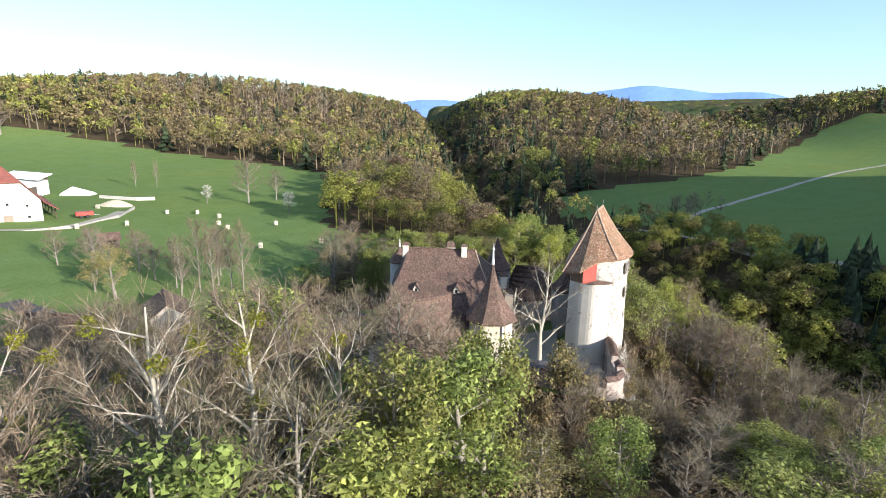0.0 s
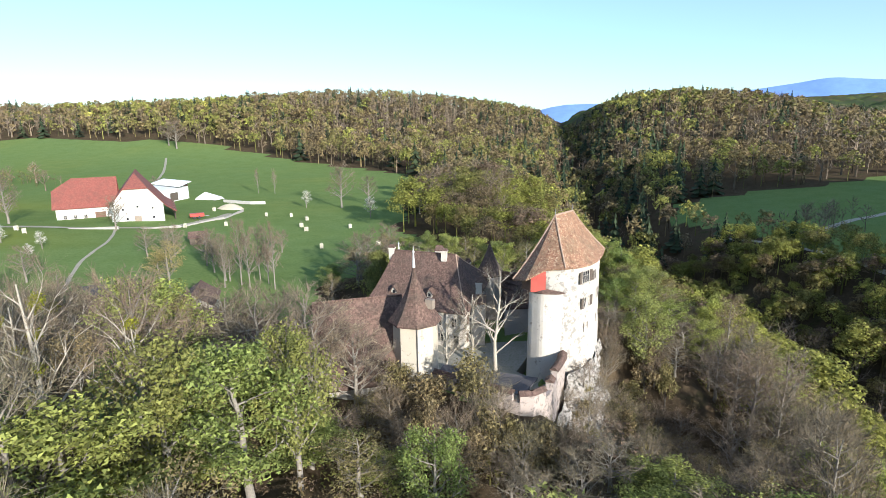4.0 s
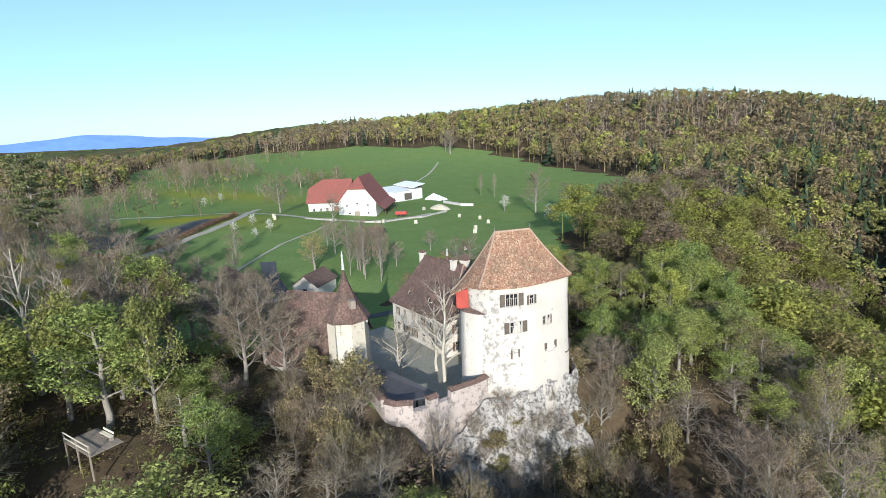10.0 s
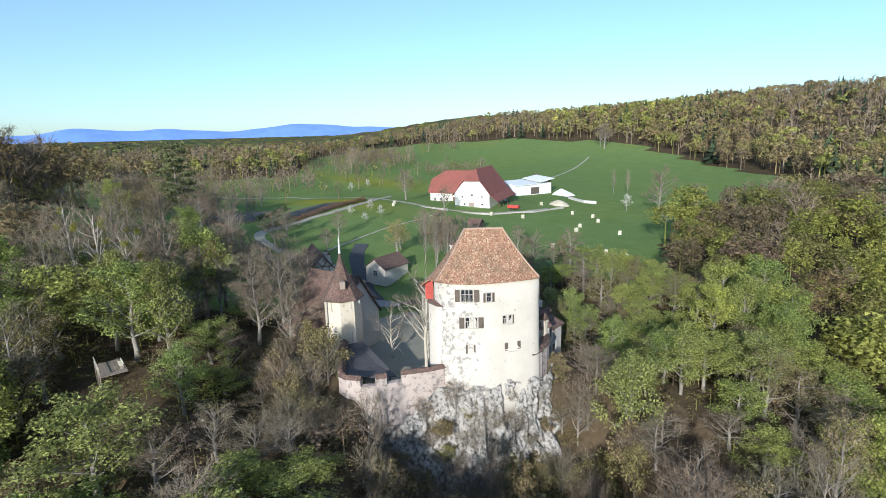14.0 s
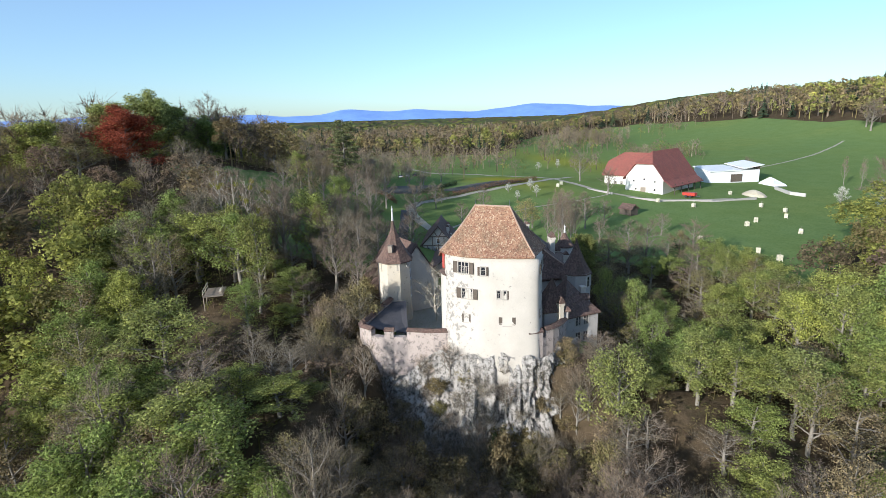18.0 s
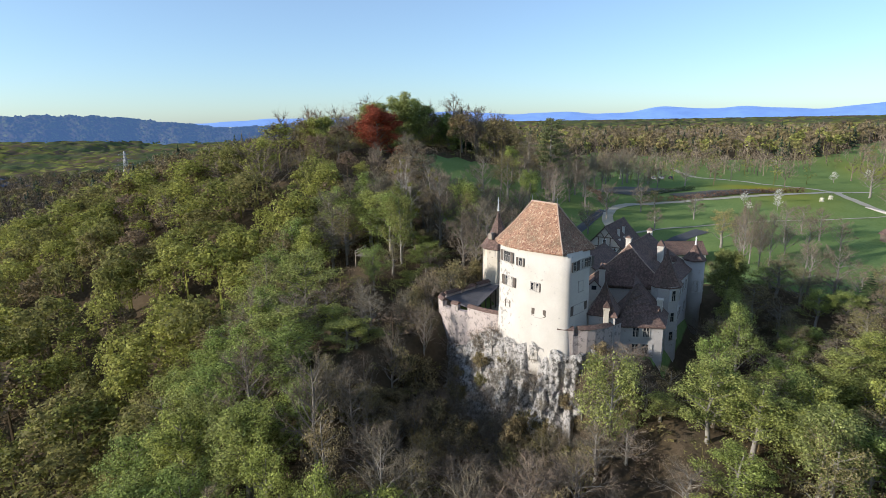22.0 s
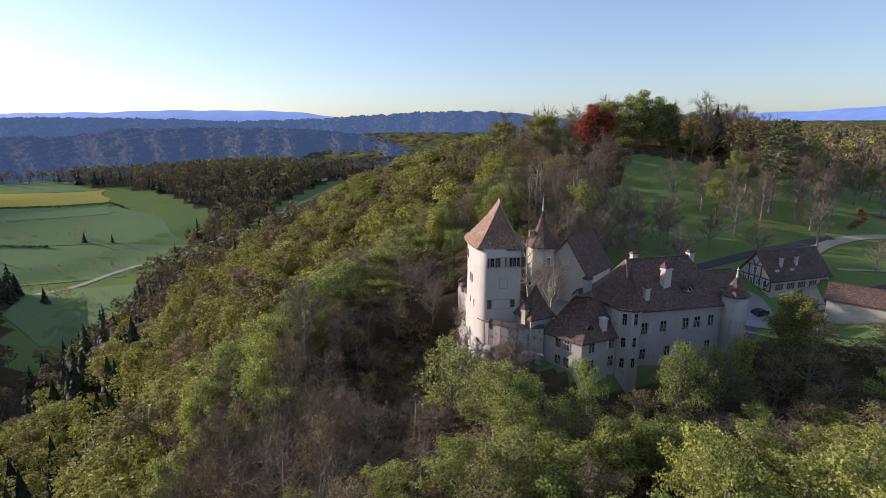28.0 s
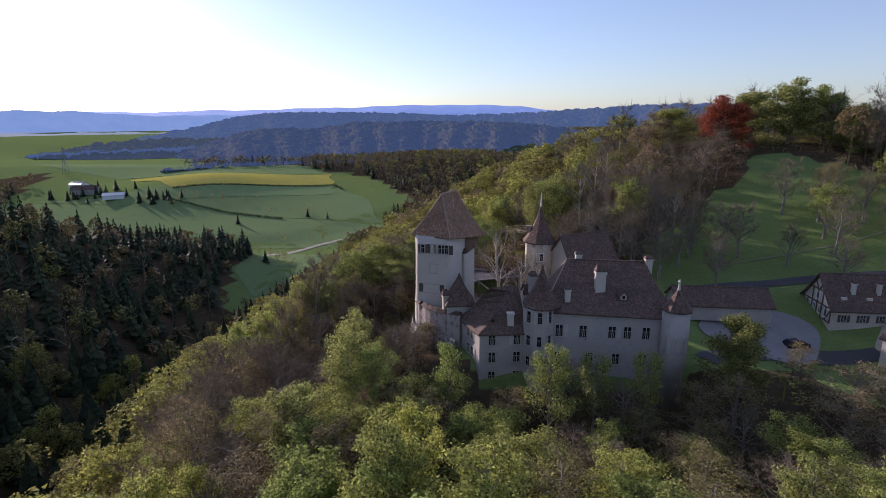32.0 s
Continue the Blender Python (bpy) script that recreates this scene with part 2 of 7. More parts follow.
HEDGE_LEAF = leaf_mat("beech_hedge", [(0.0, (0.22, 0.12, 0.075)), (1.0, (0.26, 0.15, 0.09))], True, 0.2)
WILLOW = leaf_mat("willow_catkins", [(0.0, (0.44, 0.36, 0.15)), (1.0, (0.40, 0.34, 0.15))], True, 0.45)
RED_LEAF = leaf_mat("copper_beech_leaves", [(0.0, (0.33, 0.09, 0.05)), (1.0, (0.31, 0.085, 0.05))], True, 0.45)
BLOSSOM = leaf_mat("white_blossom", [(0.0, (0.72, 0.70, 0.64)), (1.0, (0.68, 0.66, 0.60))])
NEEDLE = leaf_mat("conifer_needles", [(0.0, (0.05, 0.085, 0.035)), (1.0, (0.09, 0.12, 0.05))], True, 0.15)
WOODS_STOPS = [(0.0, (0.19, 0.14, 0.105)), (0.2, (0.25, 0.18, 0.13)), (0.32, (0.19, 0.15, 0.09)), (0.45, (0.25, 0.19, 0.10)), (0.58, (0.235, 0.22, 0.08)), (0.7, (0.225, 0.235, 0.065)), (0.8, (0.34, 0.34, 0.095)), (0.88, (0.285, 0.295, 0.075)), (1.0, (0.47, 0.44, 0.115))]
FAR_LEAF = leaf_mat("distant_leaves", WOODS_STOPS, False, 0.48, 0.42, 1.5)
DISTANT_LEAF = leaf_mat("hillside_leaves", WOODS_STOPS, False, 0.14, 0.36, 1.45)
OLIVE_LEAF = leaf_mat("olive_spring_leaves", [(0.0, (0.24, 0.255, 0.09)), (1.0, (0.28, 0.28, 0.085))], True, 0.4, 0.35, 1.5)
FAR_NEEDLE = leaf_mat("distant_needles", [(0.0, (0.030, 0.048, 0.028)), (1.0, (0.058, 0.078, 0.038))], False, 0.05)
FAR_TWIG = leaf_mat("distant_twigs", [(0.0, (0.17, 0.135, 0.10)), (0.5, (0.21, 0.16, 0.12)), (1.0, (0.28, 0.23, 0.18))], False, 0.0)


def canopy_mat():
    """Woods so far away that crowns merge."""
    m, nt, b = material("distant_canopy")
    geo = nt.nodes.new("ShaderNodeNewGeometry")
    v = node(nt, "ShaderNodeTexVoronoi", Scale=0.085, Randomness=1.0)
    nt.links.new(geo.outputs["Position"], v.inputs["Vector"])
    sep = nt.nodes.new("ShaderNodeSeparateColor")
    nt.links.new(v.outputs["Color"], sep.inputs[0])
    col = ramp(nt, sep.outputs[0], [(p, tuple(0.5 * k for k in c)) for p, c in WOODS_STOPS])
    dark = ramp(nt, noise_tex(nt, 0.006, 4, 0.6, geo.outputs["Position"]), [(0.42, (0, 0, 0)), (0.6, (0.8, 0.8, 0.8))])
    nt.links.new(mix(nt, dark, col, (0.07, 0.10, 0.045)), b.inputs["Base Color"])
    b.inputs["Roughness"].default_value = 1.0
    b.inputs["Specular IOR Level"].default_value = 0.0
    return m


CANOPY = canopy_mat()


# backdrop colour with aerial haze painted into both base and emission
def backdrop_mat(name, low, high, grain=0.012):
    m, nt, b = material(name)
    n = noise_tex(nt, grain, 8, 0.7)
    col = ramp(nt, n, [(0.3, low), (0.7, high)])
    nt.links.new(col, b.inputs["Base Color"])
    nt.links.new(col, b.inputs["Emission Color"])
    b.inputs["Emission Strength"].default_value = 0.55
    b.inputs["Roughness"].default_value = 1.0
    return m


FAR_HILL = backdrop_mat("blue_haze_hills", (0.10, 0.19, 0.42), (0.14, 0.25, 0.50))
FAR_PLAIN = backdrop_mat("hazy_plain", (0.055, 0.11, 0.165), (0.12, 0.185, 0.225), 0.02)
PALE_HILL = backdrop_mat("pale_haze_hills", (0.20, 0.33, 0.54), (0.25, 0.38, 0.58))


def glass_mat():
    m, nt, b = material("window_glass")
    b.inputs["Base Color"].default_value = (0.022, 0.024, 0.028, 1)
    b.inputs["Roughness"].default_value = 0.18
    b.inputs["Specular IOR Level"].default_value = 0.3
    return m


GLASS = glass_mat()


def rock_mat():
    m, nt, b = material("limestone")
    big_n = noise_tex(nt, 0.25, 6, 0.65)
    crack = noise_tex(nt, 1.9, 9, 0.78)
    fine = noise_tex(nt, 6, 6, 0.7)
    col = ramp(nt, big_n, [(0.3, (0.33, 0.30, 0.265)), (0.7, (0.52, 0.48, 0.43))])
    col = mix(nt, ramp(nt, crack, [(0.495, (0, 0, 0)), (0.56, (1, 1, 1))]), col, (0.11, 0.10, 0.085))
    col = mix(nt, ramp(nt, fine, [(0.58, (0, 0, 0)), (0.72, (0.6, 0.6, 0.6))]), col, (0.27, 0.26, 0.19))
    nt.links.new(col, b.inputs["Base Color"])
    b.inputs["Roughness"].default_value = 0.95
    bump(nt, b, crack, 1.0, 0.25)
    return m


ROCK = rock_mat()


def ground_mat():
    """Grass where the cover attribute is 0, leaf litter where it is 1, yellow bloom where it is negative."""
    m, nt, b = material("ground_cover")
    a = nt.nodes.new("ShaderNodeAttribute")
    a.attribute_name = "cover"
    geo = nt.nodes.new("ShaderNodeNewGeometry")
    big_n = noise_tex(nt, 0.012, 5, 0.6, geo.outputs["Position"])
    mid_n = noise_tex(nt, 0.12, 6, 0.65, geo.outputs["Position"])
    fine = noise_tex(nt, 1.3, 6, 0.7, geo.outputs["Position"])
    grass = ramp(nt, big_n, [(0.3, (0.155, 0.225, 0.085)), (0.55, (0.175, 0.235, 0.08)), (0.75, (0.21, 0.245, 0.075))])
    grass = mix(nt, ramp(nt, mid_n, [(0.4, (0, 0, 0)), (0.8, (0.7, 0.7, 0.7))]), grass, (0.13, 0.185, 0.05))
    grass = mix(nt, ramp(nt, fine, [(0.45, (0, 0, 0)), (0.8, (0.55, 0.55, 0.55))]), grass, (0.05, 0.12, 0.03))
    litter = ramp(nt, mid_n, [(0.3, (0.075, 0.055, 0.03)), (0.55, (0.11, 0.08, 0.05)), (0.75, (0.06, 0.075, 0.025))])
    litter = mix(nt, ramp(nt, fine, [(0.4, (0, 0, 0)), (0.8, (0.8, 0.8, 0.8))]), litter, (0.045, 0.035, 0.022))
    addn = nt.nodes.new("ShaderNodeMath")
    addn.operation = 'ADD'
    sc = nt.nodes.new("ShaderNodeMath")
    sc.operation = 'MULTIPLY_ADD'
    sc.inputs[1].default_value, sc.inputs[2].default_value = 0.5, -0.25
    nt.links.new(mid_n, sc.inputs[0])
    nt.links.new(a.outputs["Fac"], addn.inputs[0])
    nt.links.new(sc.outputs[0], addn.inputs[1])
    f = ramp(nt, addn.outputs[0], [(0.42, (0, 0, 0)), (0.58, (1, 1, 1))])
    col = mix(nt, f, grass, litter)
    y = nt.nodes.new("ShaderNodeAttribute")
    y.attribute_name = "bloom"
    ym = nt.nodes.new("ShaderNodeMath")
    ym.operation = 'MULTIPLY'
    nt.links.new(y.outputs["Fac"], ym.inputs[0])
    nt.links.new(ramp(nt, fine, [(0.3, (0.5, 0.5, 0.5)), (0.6, (1, 1, 1))]), ym.inputs[1])
    col = mix(nt, ym.outputs[0], col, (0.30, 0.27, 0.03))
    nt.links.new(col, b.inputs["Base Color"])
    b.inputs["Roughness"].default_value = 1.0
    b.inputs["Specular IOR Level"].default_value = 0.0
    bump(nt, b, fine, 0.6, 0.25)
    return m


GROUND = ground_mat()


# ---- mesh helpers ----
def np_mesh(name, verts, faces, mat=None, smooth=False):
    me = bpy.data.meshes.new(name)
    verts, faces = np.asarray(verts, dtype=np.float32), np.asarray(faces, dtype=np.int32)
    k = faces.shape[1]
    me.vertices.add(len(verts))
    me.vertices.foreach_set("co", verts.ravel())
    me.loops.add(faces.size)
    me.loops.foreach_set("vertex_index", faces.ravel())
    me.polygons.add(len(faces))
    me.polygons.foreach_set("loop_start", np.arange(0, faces.size, k, dtype=np.int32))
    me.polygons.foreach_set("loop_total", np.full(len(faces), k, dtype=np.int32))
    if smooth:
        me.polygons.foreach_set("use_smooth", np.ones(len(faces), dtype=bool))
    me.update(calc_edges=True)
    if mat:
        me.materials.append(mat)
    return me


def to_mesh(name, bm, mat, smooth=False):
    me = bpy.data.meshes.new(name)
    bmesh.ops.recalc_face_normals(bm, faces=bm.faces)
    if smooth:
        for f in bm.faces:
            f.smooth = True
    bm.to_mesh(me)
    bm.free()
    me.materials.append(mat)
    return me


def part(name, bm, mat, parent, label="", smooth=False):
    me = bm if isinstance(bm, bpy.types.Mesh) else to_mesh(name, bm, mat, smooth)
    ob = new(name, me)
    ob.parent = parent
    if label:
        ob["label"] = label
    return ob


def thing(name, label, category, at=(0, 0, 0), rz=0, group="", kind=""):
    ob = new(name)
    ob.empty_display_size = 0.3
    ob.matrix_world = pose(*at, 0, 0, rz)
    return tagged(ob, label, category, group, kind)


def add_box(bm, lo, hi, m=None, bevel=0.0):
    r = bmesh.ops.create_cube(bm, size=1)
    s = [hi[i] - lo[i] for i in range(3)]
    c = [(hi[i] + lo[i]) / 2 for i in range(3)]
    bmesh.ops.transform(bm, matrix=Matrix.Translation(c) @ Matrix.Diagonal((*s, 1)), verts=r["verts"])
    if bevel:
        es = list({e for v in r["verts"] for e in v.link_edges})
        bv = bmesh.ops.bevel(bm, geom=es, offset=bevel, segments=1, affect='EDGES')
        vs = list({v for f in bv["faces"] for v in f.verts} | {v for v in r["verts"] if v.is_valid})
    else:
        vs = r["verts"]
    if m is not None:
        bmesh.ops.transform(bm, matrix=m, verts=vs)
    return vs


def box(lo, hi, m=None, bevel=0.0):
    bm = bmesh.new()
    add_box(bm, lo, hi, m, bevel)
    return bm


def rings(bm, loops, cap_bottom=True, cap_top=True):
    """Skin closed rings of equal length, lowest first."""
    vs = [[bm.verts.new(p) for p in ring] for ring in loops]
    n = len(vs[0])
    for a, b in zip(vs, vs[1:]):
        for i in range(n):
            j = (i + 1) % n
            bm.faces.new((a[i], a[j], b[j], b[i]))
    if cap_bottom:
        bm.faces.new(list(reversed(vs[0])))
    if cap_top:
        bm.faces.new(vs[-1])
    return bm


def rounded(poly, r, seg=5):
    """A polygon (counter-clockwise) with its corners rounded off."""
    out = []
    n = len(poly)
    for i in range(n):
        p, a, b = Vector(poly[i]), Vector(poly[i - 1]), Vector(poly[(i + 1) % n])
        u, v = (a - p).normalized(), (b - p).normalized()
        rr = min(r, (a - p).length * 0.45, (b - p).length * 0.45)
        p0, p1 = p + u * rr, p + v * rr
        for k in range(seg + 1):
            t = k / seg
            q = p0 * (1 - t) ** 2 + p * 2 * t * (1 - t) + p1 * t * t
            out.append((q.x, q.y))
    return out


def offset(poly, d):
    """Grow a counter-clockwise polygon by d metres."""
    out = []
    n = len(poly)
    for i in range(n):
        p, a, b = Vector(poly[i]), Vector(poly[i - 1]), Vector(poly[(i + 1) % n])
        e1, e2 = (p - a).normalized(), (b - p).normalized()
        n1, n2 = Vector((e1.y, -e1.x)), Vector((e2.y, -e2.x))
        k = (n1 + n2)
        k /= max(0.35, 1 + n1.dot(n2))
        q = p + k * d
        out.append((q.x, q.y))
    return out


def prism(poly, z0, z1, taper=0.0):
    bm = bmesh.new()
    low = offset(poly, taper) if taper else poly
    return rings(bm, [[(x, y, z0) for x, y in low], [(x, y, z1) for x, y in poly]])


def circle(cx, cy, r, n=20, a0=0.0):
    return [(cx + r * math.cos(a0 + 2 * math.pi * i / n), cy + r * math.sin(a0 + 2 * math.pi * i / n)) for i in range(n)]


def hip_roof(corners, ridge, z, flare=0.12, thick=0.22, steps=6):
    """corners: four eave points, counter-clockwise; ridge: two points (x, y, z), the first nearest corners 0 and 3, the second nearest 1 and 2. Bell-cast at the eaves."""
    bm = bmesh.new()
    tops = [ridge[0], ridge[1], ridge[1], ridge[0]]
    loops = [[(x, y, z - thick) for x, y in corners]]
    for s in range(steps + 1):
        t = s / steps
        zz = t * (1 - flare) + flare * t * t if flare else t
        loops.append([(c[0] + (p[0] - c[0]) * t, c[1] + (p[1] - c[1]) * t, z + (p[2] - z) * zz) for c, p in zip(corners, tops)])
    rings(bm, loops, True, False)
    bmesh.ops.remove_doubles(bm, verts=bm.verts, dist=0.01)
    return bm


def tube(bm, pts, r, n=6, r_end=None):
    """A tube along points."""
    pts = [Vector(p) for p in pts]
    prev = None
    for i, p in enumerate(pts):
        d = (pts[min(i + 1, len(pts) - 1)] - pts[max(i - 1, 0)]).normalized()
        a = d.orthogonal().normalized()
        b = d.cross(a)
        rr = r if r_end is None else r + (r_end - r) * i / (len(pts) - 1)
        ring = [bm.verts.new(p + (a * math.cos(2 * math.pi * k / n) + b * math.sin(2 * math.pi * k / n)) * rr) for k in range(n)]
        if prev:
            for k in range(n):
                bm.faces.new((prev[k], prev[(k + 1) % n], ring[(k + 1) % n], ring[k]))
        else:
            bm.faces.new(list(reversed(ring)))
        prev = ring
    bm.faces.new(prev)
    return bm


# ---- the lie of the land ----
RAVINE = [(-90, 2950, 60), (-30, 1000, 18), (0, 620, -8), (15, 450, -25), (32, 300, -38), (60, 200, -48), (108, 130, -60), (135, 30, -76), (165, -150, -95), (195, -380, -107)]
VALLEY = [(1200, -260, -125), (500, -350, -115), (195, -385, -107), (60, -520, -92), (-60, -690, -68), (-320, -1020, -45), (-1000, -1600, -20), (-2950, -2900, 10)]


def smooth01(t):
    t = np.clip(t, 0, 1)
    return t * t * (3 - 2 * t)


def smin(a, b, k):
    h = np.clip(0.5 + 0.5 * (b - a) / k, 0, 1)
    return b + (a - b) * h - k * h * (1 - h)


def axis(x, y, pts):
    """Distance to a line of points, the line's height there, and the side (positive: east or south of it)."""
    best = np.full(np.shape(x), 1e9)
    zb = np.zeros(np.shape(x))
    side = np.zeros(np.shape(x))
    for (ax, ay, az), (bx, by, bz) in zip(pts, pts[1:]):
        dx, dy = bx - ax, by - ay
        t = np.clip(((x - ax) * dx + (y - ay) * dy) / (dx * dx + dy * dy), 0, 1)
        d = np.hypot(x - ax - t * dx, y - ay - t * dy)
        near = d < best
        best = np.where(near, d, best)
        zb = np.where(near, az + t * (bz - az), zb)
        side = np.where(near, np.sign(dy * (x - ax) * -1 + dx * (y - ay)), side)
    return best, zb, side


def bell(x, y, cx, cy, rx, ry, turn=0.0):
    c, s = math.cos(radians(turn)), math.sin(radians(turn))
    u, v = ((x - cx) * c + (y - cy) * s) / rx, (-(x - cx) * s + (y - cy) * c) / ry
    return np.exp(-(u * u + v * v))


WAVES = [(math.cos(a) / w, math.sin(a) / w, p) for a, w, p in [(0.3, 31, 1.0), (1.7, 23, 2.2), (2.6, 41, 0.4), (0.9, 13, 3.1), (2.2, 9, 5.0), (4.0, 17, 1.9)]]


def ripple(x, y):
    return sum(np.sin((x * a + y * b) * 2 * math.pi / 1.6 + p) for a, b, p in WAVES) / 6


def land(x, y):
    """Height of the ground."""
    x, y = np.asarray(x, dtype=float), np.asarray(y, dtype=float)
    west = -2.0 + 0.012 * np.clip(-x - 60, 0, 900)
    west = west + 20 * bell(x, y, -112, -30, 66, 60) + 15 * bell(x, y, -42, -34, 50, 40, 0) + 5 * bell(x, y, -70, 25, 60, 40, 40) + 4.0 * bell(x, y, -4, 36, 34, 20, 40)
    west = west + 2.2 * bell(x, y, 5, 76, 26, 26) - 5.2 * bell(x, y, -37, 80, 19, 12) + 5.5 * bell(x, y, -140, 95, 60, 50) + 2.0 * bell(x, y, -140, 165, 40, 30)
    west = west + 64 * bell(x, y, -305, 750, 360, 230, 20) + 8 * bell(x, y, -340, 470, 130, 80) + 30 * bell(x, y, -760, 480, 360, 150) - 5 * bell(x, y, -420, 20, 160, 120)
    fall = (x + 60) * 0.6 - (y + 60) * 0.8
    west = west + 12 * smooth01((np.hypot(x, y) - 700) / 900) - 112 * smooth01((fall - 40) / 260) + 44 * bell(x, y, -115, -340, 110, 85)
    east = -17 + 0.115 * ((x - 115) * 0.86 + (y - 250) * 0.5) + 58 * bell(x, y, 105, 800, 190, 250, 0) + 44 * bell(x, y, 560, 640, 150, 200) - 26 * bell(x, y, 340, 700, 120, 260)
    east = east + 56 * bell(x, y, 350, 145, 120, 110)
    east = np.where(east > 45, 45 + (east - 45) * 0.42, east)
    ridge = -20 - 60 * smooth01((-y - 20) / 300)
    east = east * smooth01((y + 60) / 260) + ridge * (1 - smooth01((y + 60) / 260))
    east = east + 95 * bell(x, y, 335, 5, 110, 110) + 42 * bell(x, y, 325, 140, 110, 85)
    d1, z1, s1 = axis(x, y, RAVINE)
    d2, z2, s2 = axis(x, y, VALLEY)
    upper = np.where(s1 > 0, east, west)
    g = 0.58 + 0.24 * smooth01((y - 10) / 45)
    h = smin(upper, z1 + g * np.clip(d1 - 6, 0, None), 9.0)
    south = -107 + 0.125 * np.clip(-385 - y, 0, 420) + 20 * smooth01((-y - 850) / 1100) + 12 * bell(x, y, 40, -830, 150, 120) + 20 * bell(x, y, 420, -640, 120, 90)
    south = south + 30 * bell(x, y, -500, -1500, 700, 300) + 8 * bell(x, y, 250, -1250, 260, 120, 20) + 6 * bell(x, y, -150, -1050, 160, 90, -20) - 25 * bell(x, y, 900, -1300, 400, 250)
    h = np.where(s2 > 0, smin(south, z2 + 0.5 * np.clip(d2 - 40, 0, None) + 4, 12.0), smin(h, z2 + 0.55 * np.clip(d2 - 25, 0, None), 10.0))
    h = np.where(y < -150, np.maximum(h, z2 - 1.5), h)
    # crag east of the keep, ditch south of the bastion, drop below the north front
    u, v = (x - 26.2) * 0.93 - (y - 75) * 0.36, (x - 26.2) * 0.36 + (y - 75) * 0.93
    h = h - 13.5 * smooth01((u + 3.0) / 3.2) * smooth01((v + 17) / 6) * smooth01((20 - v) / 6) * smooth01((32 - u) / 26)
    h = h - 4.5 * smooth01((57.5 - y) / 3) * smooth01((y - 36) / 12) * smooth01((x + 4) / 8) * smooth01((30 - x) / 6)
    h = h - 5.5 * smooth01((y - 91) / 4) * smooth01((x + 14) / 5) * smooth01((32 - x) / 6) * smooth01((128 - y) / 24)
    h = h - 3.0 * smooth01((x + 13) / 6) * smooth01((21.5 - x) / 3) * smooth01((y - 60) / 3) * smooth01((87 - y) / 5)
    far = smooth01((np.hypot(x, y) - 1500) / 900)
    return h + ripple(x, y) * 0.35 * (1 + 2 * far)


def inside(x, y, poly):
    x, y = np.asarray(x, dtype=float), np.asarray(y, dtype=float)
    hit = np.zeros(x.shape, dtype=bool)
    for (ax, ay), (bx, by) in zip(poly, poly[1:] + poly[:1]):
        c = ((ay > y) != (by > y)) & (x < (bx - ax) * (y - ay) / ((by - ay) or 1e-9) + ax)
        hit ^= c
    return hit


OPEN_WEST = [(-34, 24), (-72, -12), (-104, 14), (-150, 0), (-300, -45), (-480, -60), (-455, 8), (-432, 73), (-410, 118), (-480, 150), (-600, 175), (-680, 215), (-700, 280), (-640, 340), (-480, 395), (-300, 412),
             (-250, 398), (-188, 380), (-124, 360), (-66, 326), (-52, 250), (-42, 190), (-36, 172), (-15, 151), (-7, 138), (-24, 122), (-31, 110), (-24, 90), (-18, 72), (-11, 56), (-18, 42)]
CASTLE_YARD = [(-24, 52), (-6, 52), (8, 55), (22, 53), (28.5, 66), (30, 84), (24, 93), (18, 97), (-10, 98), (-26, 94)]
OPEN_EAST = [(66, 304), (82, 280), (101, 257), (118, 225), (129, 198), (140, 180), (260, 170), (620, 260), (720, 520), (480, 560), (428, 583), (369, 570), (260, 444), (204, 383), (157, 365), (117, 354), (73, 340)]
OPEN_SOUTH = [(170, -330), (290, -325), (620, -420), (760, -800), (330, -810), (180, -725), (95, -600), (120, -490), (150, -400)]
VALLEY_MEADOW = [(240, -395), (150, -380), (148, -320), (160, -240), (168, -170), (192, -190), (205, -250), (216, -300), (236, -345)]
SOUTH_PLAIN = [(600, -860), (330, -850), (520, -1500), (900, -2900), (2900, -2900), (2900, -1200), (1400, -760), (900, -640)]


YARD_FLOOR = [(-24, 60), (-4, 60), (8, 59.5), (20, 57.5), (22.5, 62), (24, 70), (28, 80), (24, 88), (17, 93), (-9, 93), (-26, 90)]


def wood_at(x, y, yard=None):
    """1 where woods stand, 0 in the open."""
    bx = np.asarray(x) + 5 * ripple(np.asarray(y) * 1.3, np.asarray(x) * 1.3)
    by = np.asarray(y) + 5 * ripple(np.asarray(x) * 1.1 + 40, np.asarray(y))
    free = inside(bx, by, OPEN_WEST) | inside(x, y, yard or CASTLE_YARD) | inside(bx, by, OPEN_EAST) | inside(bx, by, OPEN_SOUTH) | inside(bx, by, VALLEY_MEADOW) | inside(bx, by, SOUTH_PLAIN)
    dv, _, _ = axis(np.asarray(x), np.asarray(y), VALLEY)
    free = free | ((dv < np.where(np.abs(np.asarray(x) + 40) < 60, 26, 11)) & (np.asarray(x) > -200) & (np.asarray(x) < 600))
    return np.where(free, 0.0, 1.0)


def graded(lo, hi, centre, fine, n):
    """Coordinates that are close together round the centre and spread out towards the ends."""
    t = np.linspace(-1, 1, n)
    k = 5.2
    s = np.sinh(k * t) / np.sinh(k)
    return np.where(s < 0, centre + s * (centre - lo), centre + s * (hi - centre))


